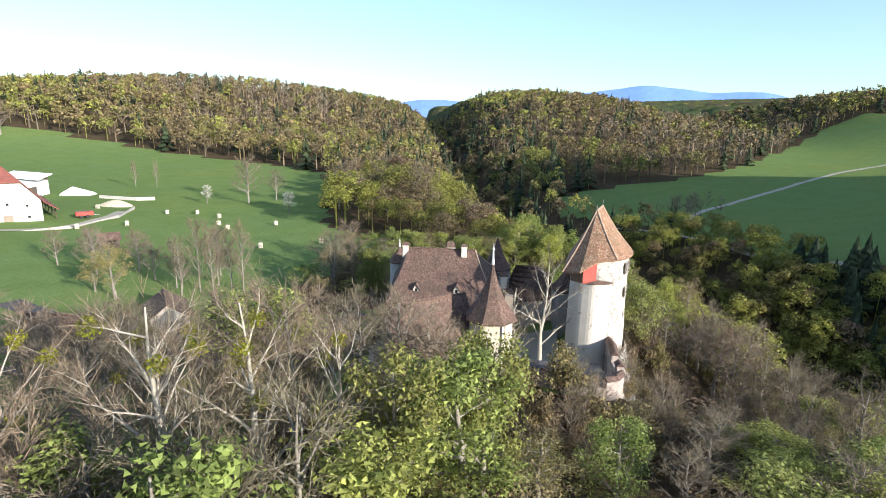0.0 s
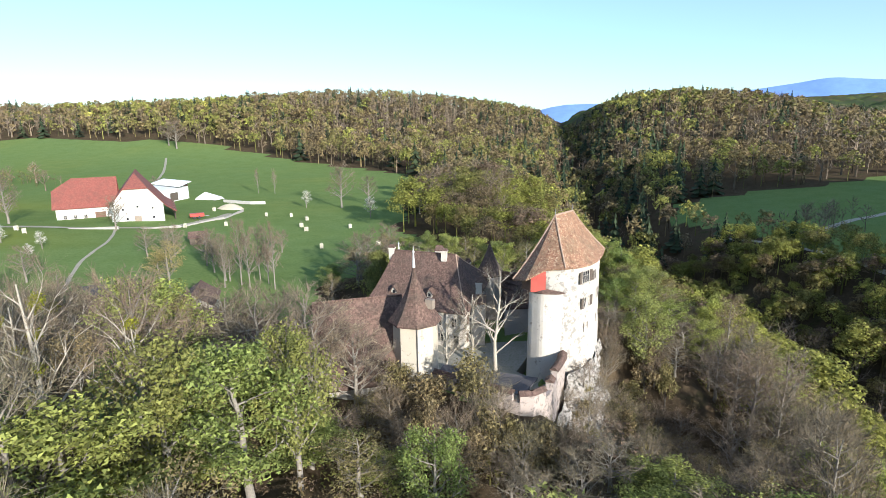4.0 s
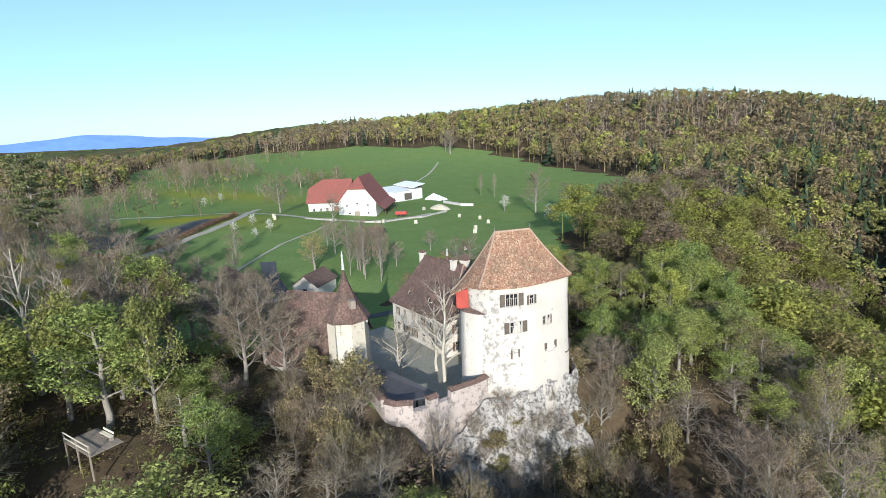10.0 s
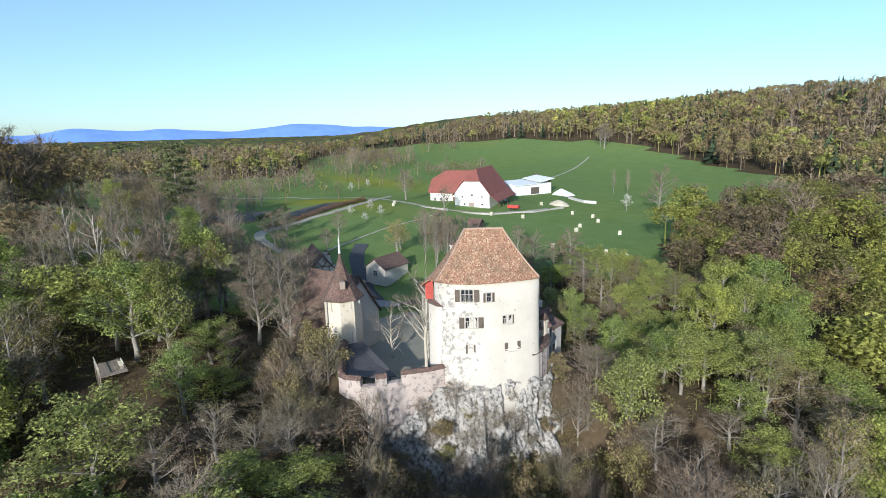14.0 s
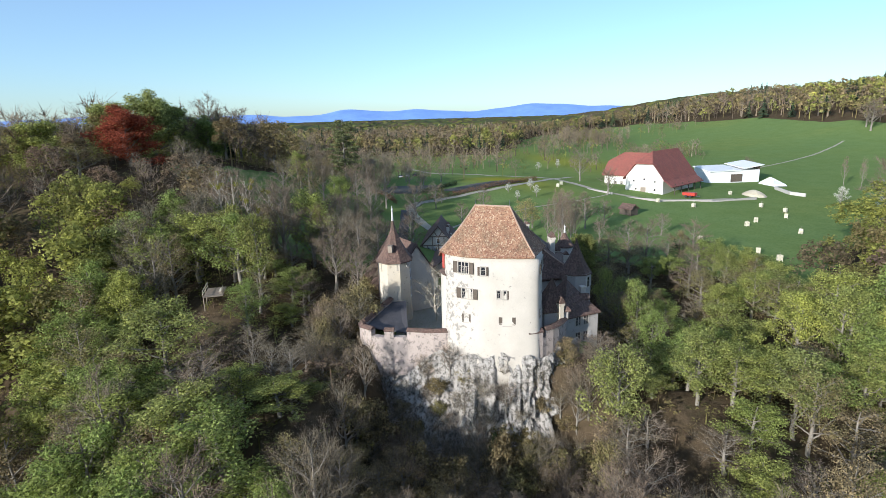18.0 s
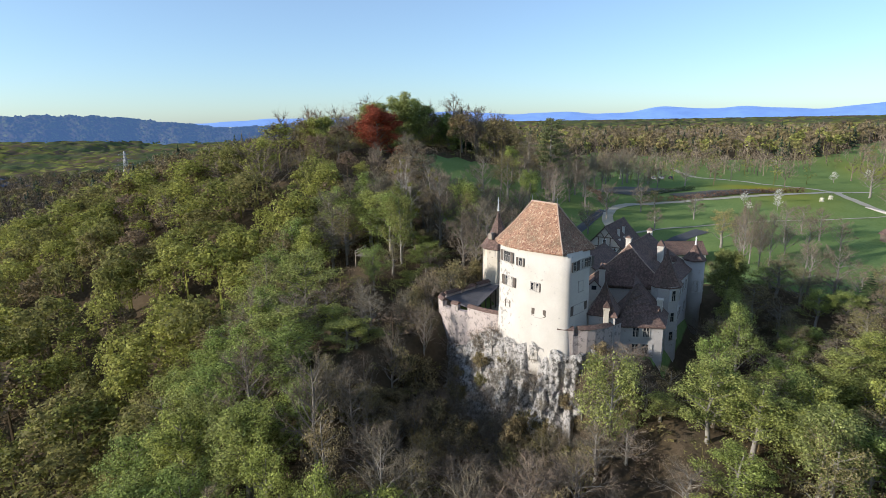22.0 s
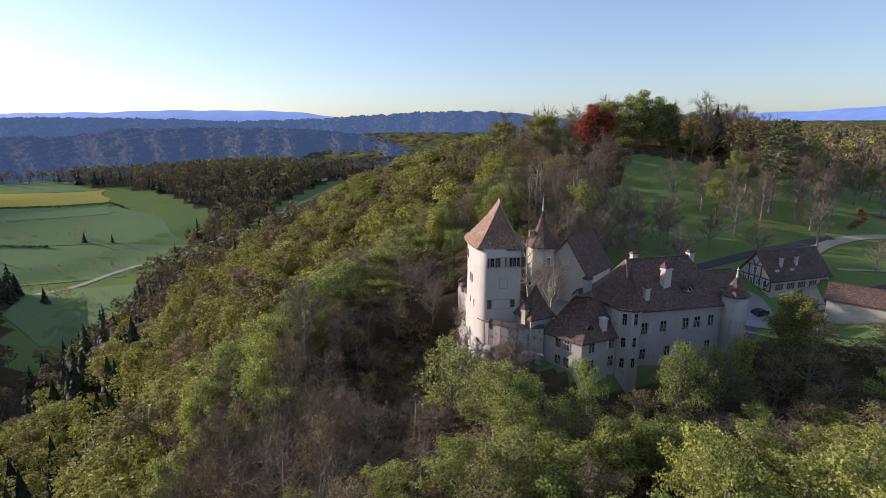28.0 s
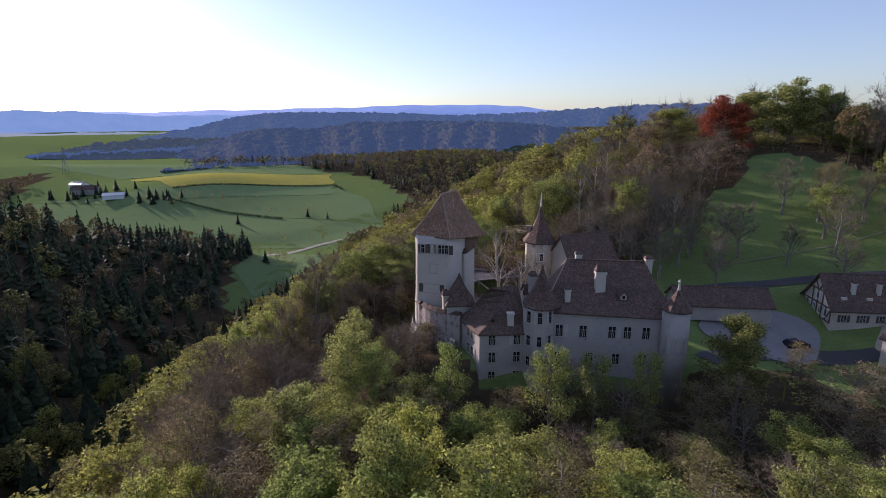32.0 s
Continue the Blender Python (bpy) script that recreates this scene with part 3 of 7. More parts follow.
def build_ground():
    gx, gy = graded(-2900, 2900, 10, 2, 300), graded(-2900, 2900, 80, 2, 300)
    X, Y = np.meshgrid(gx, gy)
    Z = land(X, Y)
    n = len(gx)
    idx = np.arange(n * n).reshape(n, n)
    F = np.stack([idx[:-1, :-1], idx[:-1, 1:], idx[1:, 1:], idx[1:, :-1]], -1).reshape(-1, 4)
    me = np_mesh("ground", np.stack([X, Y, Z], -1).reshape(-1, 3), F, GROUND, True)
    a = me.attributes.new("cover", 'FLOAT', 'POINT')
    a.data.foreach_set("value", wood_at(X, Y, YARD_FLOOR).ravel().astype(np.float32))
    bl = np.clip(bell(X, Y, -165, 100, 40, 16, 15) +  0.7 * bell(X, Y, -300, 160, 90, 20, 10), 0, 1)
    a = me.attributes.new("bloom", 'FLOAT', 'POINT')
    a.data.foreach_set("value", bl.ravel().astype(np.float32))
    return tagged(new("ground", me), "rolling green meadow and brown woodland floor", "ground", kind="structure")


build_ground()


def road(name, label, pts, width, mat, lift=0.12):
    """A strip laid on the ground along a line of points."""
    P = [Vector((x, y)) for x, y in pts]
    dense = []
    for i in range(len(P) - 1):
        p0, p1, p2, p3 = P[max(i - 1, 0)], P[i], P[i + 1], P[min(i + 2, len(P) - 1)]
        k = max(2, int((p2 - p1).length / 3))
        for s in range(k):
            t = s / k
            dense.append(0.5 * ((2 * p1) + (p2 - p0) * t + (2 * p0 - 5 * p1 + 4 * p2 - p3) * t * t + (3 * p1 - p0 - 3 * p2 + p3) * t ** 3))
    dense.append(P[-1])
    V, F = [], []
    m = 5
    for i, p in enumerate(dense):
        d = (dense[min(i + 1, len(dense) - 1)] - dense[max(i - 1, 0)]).normalized()
        nrm = Vector((-d.y, d.x))
        w = width * (1 + 0.08 * math.sin(i * 1.7))
        for j in range(m):
            q = p + nrm * w * (j / (m - 1) - 0.5)
            V.append((q.x, q.y, float(land(q.x, q.y)) + lift))
    for i in range(len(dense) - 1):
        for j in range(m - 1):
            F.append((i * m + j, (i + 1) * m + j, (i + 1) * m + j + 1, i * m + j + 1))
    return tagged(new(name, np_mesh(name, V, F, mat, True)), label, "road", kind="structure")

# ---- the castle ----
def facing(p, q):
    """A frame at p whose x runs along the wall from p to q and whose -y looks outwards (for a counter-clockwise wall)."""
    d = Vector((q[0] - p[0], q[1] - p[1])).normalized()
    return Matrix(((d.x, -d.y, 0, p[0]), (d.y, d.x, 0, p[1]), (0, 0, 1, 0), (0, 0, 0, 1)))


def window(parent, m, s, z, w, h, lights=2, shutters=None, stone=SANDSTONE, shut_mat=WOOD_DARK, arch=False):
    """A window on a wall: m from facing(), s metres along it, sill height z. Frame, sill, panes and shutters are parts."""
    o = m @ Matrix.Translation((s, 0, z))
    f = 0.13
    bm = bmesh.new()
    add_box(bm, (-w / 2 - f, -0.07, -0.02), (-w / 2, 0.12, h + f))
    add_box(bm, (w / 2, -0.07, -0.02), (w / 2 + f, 0.12, h + f))
    add_box(bm, (-w / 2, -0.068, h), (w / 2, 0.12, h + f))
    for i in range(1, lights):
        x = -w / 2 + w * i / lights
        add_box(bm, (x - 0.05, -0.05, 0), (x + 0.05, 0.1, h))
    bmesh.ops.transform(bm, matrix=o, verts=bm.verts)
    win = part("window", bm, stone, parent)
    part("window_sill", box((-w / 2 - f - 0.05, -0.14, -0.12), (w / 2 + f + 0.05, 0.1, -0.025), o), stone, win)
    for i in range(lights):
        x0, x1 = -w / 2 + w * i / lights, -w / 2 + w * (i + 1) / lights
        part("pane", box((x0 + 0.03, -0.012, 0.02), (x1 - 0.03, 0.05, h - 0.02), o), GLASS, win)
        if h > 0.9:
            bm = bmesh.new()
            add_box(bm, (x0 + 0.03, -0.03, h * 0.62), (x1 - 0.03, 0.0, h * 0.62 + 0.05))
            add_box(bm, ((x0 + x1) / 2 - 0.02, -0.03, 0.02), ((x0 + x1) / 2 + 0.02, 0.0, h * 0.62))
            bmesh.ops.transform(bm, matrix=o, verts=bm.verts)
            part("glazing_bar", bm, SANDSTONE, win)
    if shutters:
        for side in shutters:
            sw = min(w * 0.5, 0.62)
            x = -w / 2 - f - sw - 0.03 if side == "l" else w / 2 + f + 0.03
            bm = bmesh.new()
            add_box(bm, (x, -0.09, -0.03), (x + sw, -0.045, h + 0.05))
            for k in (0.12, 0.5, 0.86):
                add_box(bm, (x + 0.04, -0.115, h * k), (x + sw - 0.04, -0.088, h * k + 0.09))
            bmesh.ops.transform(bm, matrix=o, verts=bm.verts)
            part("shutter", bm, shut_mat, win, "weathered wooden shutter")
    return win


def chimney(label, x, y, z0, z1, w, d, rz=0, mat=WHITE_PLASTER, hood=True):
    c = thing("chimney", label, "chimney", (x, y, z0), rz)
    h = z1 - z0
    bm = box((-w / 2, -d / 2, 0), (w / 2, d / 2, h * 0.88), None, 0.03)
    part("shaft", bm, mat, c)
    part("cornice", box((-w / 2 - 0.09, -d / 2 - 0.09, h * 0.8), (w / 2 + 0.09, d / 2 + 0.09, h * 0.86)), mat, c)
    if hood:
        bm = bmesh.new()
        rings(bm, [[(sx * (w / 2 + 0.12), sy * (d / 2 + 0.12), h * 0.88) for sx, sy in ((-1, -1), (1, -1), (1, 1), (-1, 1))],
                   [(sx * (w / 2 + 0.12), sy * (d / 2 + 0.12), h * 0.91) for sx, sy in ((-1, -1), (1, -1), (1, 1), (-1, 1))],
                   [(sx * w * 0.4, sy * 0.03, h * 1.08) for sx, sy in ((-1, -1), (1, -1), (1, 1), (-1, 1))]])
        part("hood", bm, OLD_TILES, c, "small tiled hood")
    return c


def rim(bm_mat, parent, pts, r=0.14, name="ridge_tiles"):
    bm = bmesh.new()
    tube(bm, pts, r, 6)
    return part(name, bm, bm_mat, parent)


def finial(parent, x, y, z0, z1, ball=True):
    bm = bmesh.new()
    h = z1 - z0
    tube(bm, [(x, y, z0 - 0.2), (x, y, z0 + h * 0.3), (x, y, z0 + h * 0.75), (x, y, z1)], 0.2, 8, 0.03)
    r = bmesh.ops.create_icosphere(bm, subdivisions=2, radius=0.17)
    bmesh.ops.translate(bm, verts=r["verts"], vec=(x, y, z0 + h * 0.72))
    return part("finial", bm, ZINC_PALE, parent, "pale sheet-metal finial")


def cone_roof(poly, z, tip, flare=0.28, thick=0.18, steps=8, power=1.0):
    """A pointed roof over a polygon, bell-cast towards the eaves."""
    cx = sum(p[0] for p in poly) / len(poly)
    cy = sum(p[1] for p in poly) / len(poly)
    bm = bmesh.new()
    loops = [[(x, y, z - thick) for x, y in poly]]
    for s in range(steps + 1):
        t = s / steps
        k = 1 - t
        rr = k * (1 - flare) + flare * k ** 2.6
        rr = max(rr, 0.015)
        loops.append([(cx + (x - cx) * rr, cy + (y - cy) * rr, z + (tip - z) * t ** power) for x, y in poly])
    return rings(bm, loops)


def uneven(me, amp, scale, axes=(1, 1, 1)):
    """Old walls are not straight: push the vertices about a little."""
    for v in me.vertices:
        n = noise.noise_vector(v.co * scale)
        v.co += Vector((n.x * axes[0], n.y * axes[1], n.z * axes[2])) * amp


def loft_roof(eaves, tops, thick=0.2, flare=0.2, steps=7):
    """A roof skinned from eave points (x, y, z), counter-clockwise, up to the ridge point of each; bell-cast at the eaves."""
    bm = bmesh.new()
    loops = [[(x, y, z - thick) for x, y, z in eaves]]
    for s in range(steps + 1):
        t = s / steps
        k = t * (1 - flare) + flare * t * t
        loops.append([(e[0] + (p[0] - e[0]) * t, e[1] + (p[1] - e[1]) * t, e[2] + (p[2] - e[2]) * k) for e, p in zip(eaves, tops)])
    rings(bm, loops, True, False)
    bmesh.ops.remove_doubles(bm, verts=bm.verts, dist=0.01)
    return bm


def hip_line(e, p, flare=0.2, lift=0.04):
    return [(e[0] + (p[0] - e[0]) * t, e[1] + (p[1] - e[1]) * t, e[2] + lift + (p[2] - e[2]) * (t * (1 - flare) + flare * t * t)) for t in (i / 6 for i in range(7))]


def on_wall(plan, x, y):
    """The wall section of a plan nearest to (x, y): its frame and the way along it."""
    best = None
    for i in range(len(plan)):
        p, q = Vector(plan[i]), Vector(plan[(i + 1) % len(plan)])
        ln = (q - p).length
        if ln < 0.05:
            continue
        u = (q - p) / ln
        s = max(0.0, min(ln, (Vector((x, y)) - p).dot(u)))
        d = (p + u * s - Vector((x, y))).length
        if best is None or d < best[0]:
            best = (d, facing(p, q), s)
    return best[1], best[2]


def mullions(parent, plan, x, y, z, w, h, lights, shutters="", **kw):
    m, s = on_wall(plan, x, y)
    return window(parent, m, s, z, w, h, lights, shutters, **kw)


# keep: the tall residential tower on the rock, its outer side bowed
keep = thing("residential_tower", "tall white plastered castle tower with hipped clay-tile roof", "castle tower")
TOWER = [(23.0, 70.2), (24.5, 71.0), (25.7, 72.6), (26.5, 74.4), (27.0, 76.6), (27.3, 79.0), (27.4, 81.3), (27.05, 82.3), (22.1, 83.6), (20.3, 79.0), (18.9, 74.5), (19.2, 71.4), (20.6, 70.2)]
def stepped(plan, step=0.5):
    """More points along a plan's straight stretches."""
    out = []
    for p, q in zip(plan, plan[1:] + plan[:1]):
        n = max(1, int(math.dist(p, q) / step))
        out += [(p[0] + (q[0] - p[0]) * i / n, p[1] + (q[1] - p[1]) * i / n) for i in range(n)]
    return out


TOWER_PLAN = stepped(rounded(TOWER, 0.7, 3))
bm = bmesh.new()
levels = [(-3.0, 0.3), (-1.0, 0.3), (0.5, 0.28), (1.5, 0.26), (4, 0.18), (6, 0.1), (8, 0.05), (10, 0.02), (12, 0.0), (15.0, 0.0)]
rings(bm, [[(x, y, z) for x, y in offset(TOWER_PLAN, g)] for z, g in levels])
me = to_mesh("wall", bm, TOWER_PLASTER, True)
uneven(me, 0.07, 0.4, (1, 1, 0))
part("wall", me, None, keep, "white lime-plastered wall with flaked patches")
RA, RB = (21.4, 74.5, 20.85), (23.4, 78.9, 20.85)
RM = [tuple(RA[k] + (RB[k] - RA[k]) * f for k in range(3)) for f in (0.12, 0.35, 0.6, 0.85)]
EAVES = [(23.2, 69.5, 15.05), (24.9, 70.7, 15.05), (26.2, 72.4, 15.05), (27.0, 74.4, 15.05), (27.5, 76.8, 15.05), (27.8, 79.0, 15.05), (28.0, 81.5, 15.05), (22.0, 84.0, 15.05), (18.6, 77.5, 14.0), (16.4, 71.2, 12.75), (18.3, 69.3, 13.3), (20.8, 69.7, 14.75)]
TOPS = [RA, RM[0], RM[1], RM[1], RM[2], RM[3], RB, RB, RM[1], RA, RA, RA]
roof = part("roof", loft_roof(EAVES, TOPS, 0.2, 0.2, 8), TOWER_TILES, keep, "mottled orange-brown clay tile roof")
for i in (0, 6, 7, 9):
    rim(MORTAR, roof, hip_line(EAVES[i], TOPS[i]), 0.11, "hip_tiles")
rim(MORTAR, roof, [RA, RB], 0.13)
for p in (RA, RB):
    bm = bmesh.new()
    tube(bm, [(p[0], p[1], 20.8), (p[0], p[1], 21.7)], 0.035, 5)
    part("lightning_rod", bm, METAL, roof)
# outer side: mullioned windows with wooden shutters
for x, y, z, w, h, li, sh in ((25.7, 72.5, 13.3, 1.45, 1.5, 3, "lr"), (26.8, 75.0, 13.0, 0.55, 1.1, 1, "lr"), (26.0, 72.9, 9.8, 1.45, 1.35, 3, "lr"),
                              (27.1, 77.0, 9.9, 0.4, 1.0, 1, ""), (27.2, 77.8, 9.85, 0.34, 1.1, 1, "r"), (26.1, 72.7, 6.35, 0.45, 1.1, 1, "lr"), (27.3, 78.1, 6.2, 0.95, 1.15, 2, "lr"),
                              (26.1, 72.5, 4.0, 0.55, 1.0, 1, "l"), (27.2, 77.4, 3.9, 0.5, 0.9, 1, "r"), (27.2, 77.2, 2.3, 0.2, 0.6, 1, ""), (26.6, 74.2, 1.7, 0.25, 0.25, 1, "")):
    mullions(keep, TOWER_PLAN, x, y, z - h / 2, w, h, li, sh)
bm = bmesh.new()
m, s = on_wall(TOWER_PLAN, 25.0, 71.4)
add_box(bm, (s - 0.35, -0.06, 5.7), (s + 0.35, 0.06, 6.7), m)
part("blind_window", bm, SANDSTONE, keep, "walled-up stone window")
# valley side
for x, y, z, w, h, li, sh in ((26.2, 82.7, 13.1, 0.55, 1.25, 1, "lr"), (24.6, 83.1, 13.15, 0.75, 1.3, 2, "l"), (23.1, 83.4, 13.15, 1.5, 1.3, 3, "r"), (24.6, 83.1, 10.1, 1.0, 1.35, 1, ""), (24.9, 83.0, 7.0, 2.4, 1.25, 5, "lr")):
    mullions(keep, TOWER_PLAN, x, y, z - h / 2, w, h, li, sh)
# the thicker lower wall on the court side, with its tiled offset, and the red-boarded gallery under the roof
LOWER = rounded([(18.6, 70.6), (20.4, 69.5), (22.6, 69.9), (23.6, 70.9), (22.5, 75.0), (19.9, 79.5), (18.3, 74.5)], 0.6, 3)
part("lower_wall", prism(LOWER, -4, 11.55, 0.15), WHITE_PLASTER, keep)
bm = bmesh.new()
rings(bm, [[(x, y, 11.5) for x, y in offset(LOWER, 0.14)], [(x, y, 11.62) for x, y in offset(LOWER, 0.14)], [(x, y, 12.1) for x, y in offset(LOWER, -0.75)]])
part("tiled_offset", bm, OLD_TILES, keep, "tile-covered ledge of the wall")
GALLERY = [(17.6, 71.2), (18.9, 69.85), (20.75, 70.1), (21.2, 71.6), (20.3, 78.0), (19.3, 77.6)]
part("gallery", prism(GALLERY, 11.65, 13.6), WOOD_BROWN, keep, "brown boarded gallery under the eaves")
gm = facing(GALLERY[1], GALLERY[2])
gl = math.dist(GALLERY[1], GALLERY[2])
for i in range(8):
    bm = box((gl * i / 8 + 0.006, -0.05 - 0.008 * (i % 2), 11.6), (gl * (i + 1) / 8 - 0.006, 0.02, 14.35 - 0.7 * (1 - i / 7)), gm)
    part("red_board", bm, RED_PAINT, keep, "red painted vertical board")
gm = facing(GALLERY[0], GALLERY[1])
gl = math.dist(GALLERY[0], GALLERY[1])
for i in range(7):
    bm = box((gl * i / 7 + 0.006, -0.05 - 0.008 * (i % 2), 11.6), (gl * (i + 1) / 7 - 0.006, 0.02, 13.4), gm)
    part("board", bm, WOOD_BROWN, keep)

# stair turret with its pointed roof
TUR = (5.95, 61.75)
turret = thing("stair_turret", "eight-sided cream stair turret with pointed brown tile roof", "castle turret")
bm = bmesh.new()
rings(bm, [[(x, y, z) for x, y in circle(*TUR, r, 8, 0.4)] for z, r in ((-2.5, 2.92), (1, 2.82), (5, 2.74), (10.1, 2.7))])
me = to_mesh("wall", bm, CREAM_PLASTER)
part("wall", me, None, turret, "cream plastered eight-sided wall")
bm = bmesh.new()
d = Vector((math.cos(0.4 - math.pi / 2), math.sin(0.4 - math.pi / 2)))
tube(bm, [(TUR[0] + d.x * 2.86, TUR[1] + d.y * 2.86, 0.2), (TUR[0] + d.x * 2.78, TUR[1] + d.y * 2.78, 9.6)], 0.07, 6)
part("downpipe", bm, METAL, turret, "grey metal downpipe")
roof = part("roof", cone_roof(circle(*TUR, 3.25, 8, 0.4), 9.75, 16.7, 0.5), OLD_TILES, turret, "steep pointed brown tile roof")
finial(turret, TUR[0], TUR[1], 16.4, 18.75)
for a in (62, 105):
    d = Vector((math.cos(radians(a)), math.sin(radians(a)), 0))
    bm = bmesh.new()
    c = Vector((*TUR, 9.0)) + d * 2.5
    tube(bm, [c, c + d * 0.18], 0.48, 16)
    dial = part("clock_dial", bm, ZINC_PALE, turret, "round pale clock dial")
    bm = bmesh.new()
    tube(bm, [c + d * 0.19, c + d * 0.2 + Vector((0, 0, 0.36))], 0.03, 4)
    tube(bm, [c + d * 0.19, c + d * 0.2 + Vector((d.y * 0.24, -d.x * 0.24, 0))], 0.03, 4)
    part("clock_hand", bm, WOOD_DARK, dial)
for a in (-60, 20, 85, 200):
    d = Vector((math.cos(radians(a)), math.sin(radians(a))))
    p = Vector(TUR) + d * 2.52
    mm = Matrix(((-d.y, -d.x, 0, p.x), (d.x, -d.y, 0, p.y), (0, 0, 1, 0), (0, 0, 0, 1)))
    if a not in (85, 110):
        window(turret, mm, 0, 8.5, 0.45, 0.8, 1, "")
    if a in (-60, 20):
        window(turret, mm, 0, 3.4, 0.75, 1.2, 1, "")
    if a == 85:
        for z in (3.3, 6.4):
            window(turret, mm, 0, z, 1.2, 1.35, 2, "", stone=WHITE_PAINT)
for a in (-10,):
    d = Vector((math.cos(radians(a)), math.sin(radians(a))))
    p = Vector(TUR) + d * 2.2
    dm = Matrix(((-d.y, d.x, 0, p.x), (d.x, d.y, 0, p.y), (0, 0, 1, 11.5), (0, 0, 0, 1)))
    part("dormer", box((-0.35, -0.6, -0.1), (0.35, 0.35, 1.0), dm), WOOD_GREY, turret)

def dormer(parent, x, y, z, rz, w, depth, h, roofm, front=WHITE_PLASTER):
    """A small gabled roof dormer looking along local -y."""
    m = pose(x, y, z, 0, 0, rz)
    bm = bmesh.new()
    prof = [(-w / 2, 0), (w / 2, 0), (w / 2, h * 0.45), (0, h), (-w / 2, h * 0.45)]
    rings(bm, [[(px, 0.0, pz) for px, pz in prof], [(px, depth, pz) for px, pz in prof]])
    bmesh.ops.transform(bm, matrix=m, verts=bm.verts)
    d = part("dormer", bm, front, parent, "small white roof dormer")
    for sg in (-1, 1):
        bm = bmesh.new()
        q = [(0, h + 0.02), (sg * (w / 2 + 0.22), h * 0.45 - 0.2), (sg * (w / 2 + 0.22), h * 0.45 - 0.06), (0, h + 0.18)]
        rings(bm, [[(px, -0.22, pz) for px, pz in q], [(px, depth, pz) for px, pz in q]])
        bmesh.ops.transform(bm, matrix=m, verts=bm.verts)
        part("dormer_roof", bm, roofm, d)
    part("dormer_pane", box((-w * 0.22, -0.03, h * 0.1), (w * 0.22, 0.02, h * 0.5), m), GLASS, d)
    return d


# hall range (palas)
PAL = [(-8.2, 80.2), (8.2, 77.8), (9.0, 81.4), (9.3, 91.9), (-7.8, 92.9)]
palas = thing("hall_range", "long weathered plastered castle hall with hipped brown tile roof", "castle building")
bm = bmesh.new()
rings(bm, [[(x, y, -8) for x, y in PAL], [(x, y, z) for (x, y), z in zip(PAL, (5.1, 5.5, 6.5, 7.2, 6.7))]])
part("wall", bm, GREY_PLASTER, palas, "grey-white plastered wall")
# sunlight on the court side painted as a paler skin over the grey plaster
for a, b, za, zb in ((0, 1, 4.9, 5.3), (1, 2, 5.3, 6.3)):
    fm = facing(PAL[a], PAL[b])
    ln = math.dist(PAL[a], PAL[b])
    bm = bmesh.new()
    rings(bm, [[(0, -0.05, z), (ln, -0.05, z), (ln, 0.03, z), (0, 0.03, z)] if z < 0 else [(0, -0.05, za), (ln, -0.05, zb), (ln, 0.03, zb), (0, 0.03, za)] for z in (-2, 1)])
    bmesh.ops.transform(bm, matrix=fm, verts=bm.verts)
    part("sunlit_court_face", bm, WHITE_PLASTER, palas, "sunlit courtyard front in a paler plaster colour")
PR = [(-5.6, 85.9, 12.25), (5.2, 84.9, 12.25)]
PE = [(x, y, z) for (x, y), z in zip(offset(PAL, 0.55), (4.75, 5.1, 6.2, 7.0, 6.45))]
PT = [PR[0], PR[1], PR[1], PR[1], PR[0]]
roof = part("roof", loft_roof(PE, PT, 0.2, 0.3, 7), OLD_TILES, palas, "broad dark brown tile roof")
rim(OLD_TILES, roof, PR, 0.15)
for i in (1, 3):
    rim(MORTAR, roof, hip_line(PE[i], PT[i], 0.3, 0.03), 0.1, "hip_tiles")
for x, y, z in ((-4.1, 80.9, 6.2), (2.2, 79.9, 6.4)):
    dormer(palas, x, y, z, -8, 0.9, 1.8, 1.3, OLD_TILES)
dormer(palas, -1.5, 91.0, 8.3, 180, 0.8, 1.5, 1.1, OLD_TILES)
fn = facing(PAL[3], PAL[4])
for s in (2.25, 5.4, 9.2, 11.2, 13.6):
    window(palas, fn, s, 3.35, 0.95, 1.65, 2, "r" if s in (2.25, 9.2) else "", shut_mat=WOOD_PALE)
for s in (2.25, 6.4, 9.9, 13.4):
    window(palas, fn, s, -0.4, 0.9, 1.5, 2, "")
fs = facing(PAL[0], PAL[1]) @ Matrix.Translation((0, -0.05, 0))
for s in (1.6, 4.3, 7.0, 9.7, 12.4, 15.0):
    window(palas, fs, s, 2.6, 0.75, 1.35, 2, "r" if s in (1.6, 9.7) else "", shut_mat=WOOD_BROWN)
    window(palas, fs, s + 0.3, 0.0, 0.75, 1.25, 2, "lr" if 4 < s < 8 else "", shut_mat=WOOD_BROWN)
fe = facing(PAL[1], PAL[2]) @ Matrix.Translation((0, -0.05, 0))
for z in (2.9, 0.1):
    window(palas, fe, 1.9, z, 0.8, 1.4, 2, "lr", shut_mat=WOOD_BROWN)
chimney("large white chimney with a tiled hood", 1.3, 89.1, 7.6, 12.3, 1.35, 0.9, 4)
chimney("slim white chimney with a tiled hood", 5.9, 90.6, 6.9, 10.0, 0.72, 0.7, 0)
chimney("white chimney on the roof ridge", -6.1, 85.9, 10.6, 13.0, 0.95, 0.8, 0)
chimney("broad white chimney behind the roof ridge", 3.4, 84.4, 11.2, 13.2, 0.9, 0.8, 0)
chimney("white chimney beside the hip", 9.6, 81.9, 5.6, 9.3, 0.95, 0.9, 12)
porch = thing("gabled_porch", "small gabled stair porch with white wall and orange tiles", "castle building")
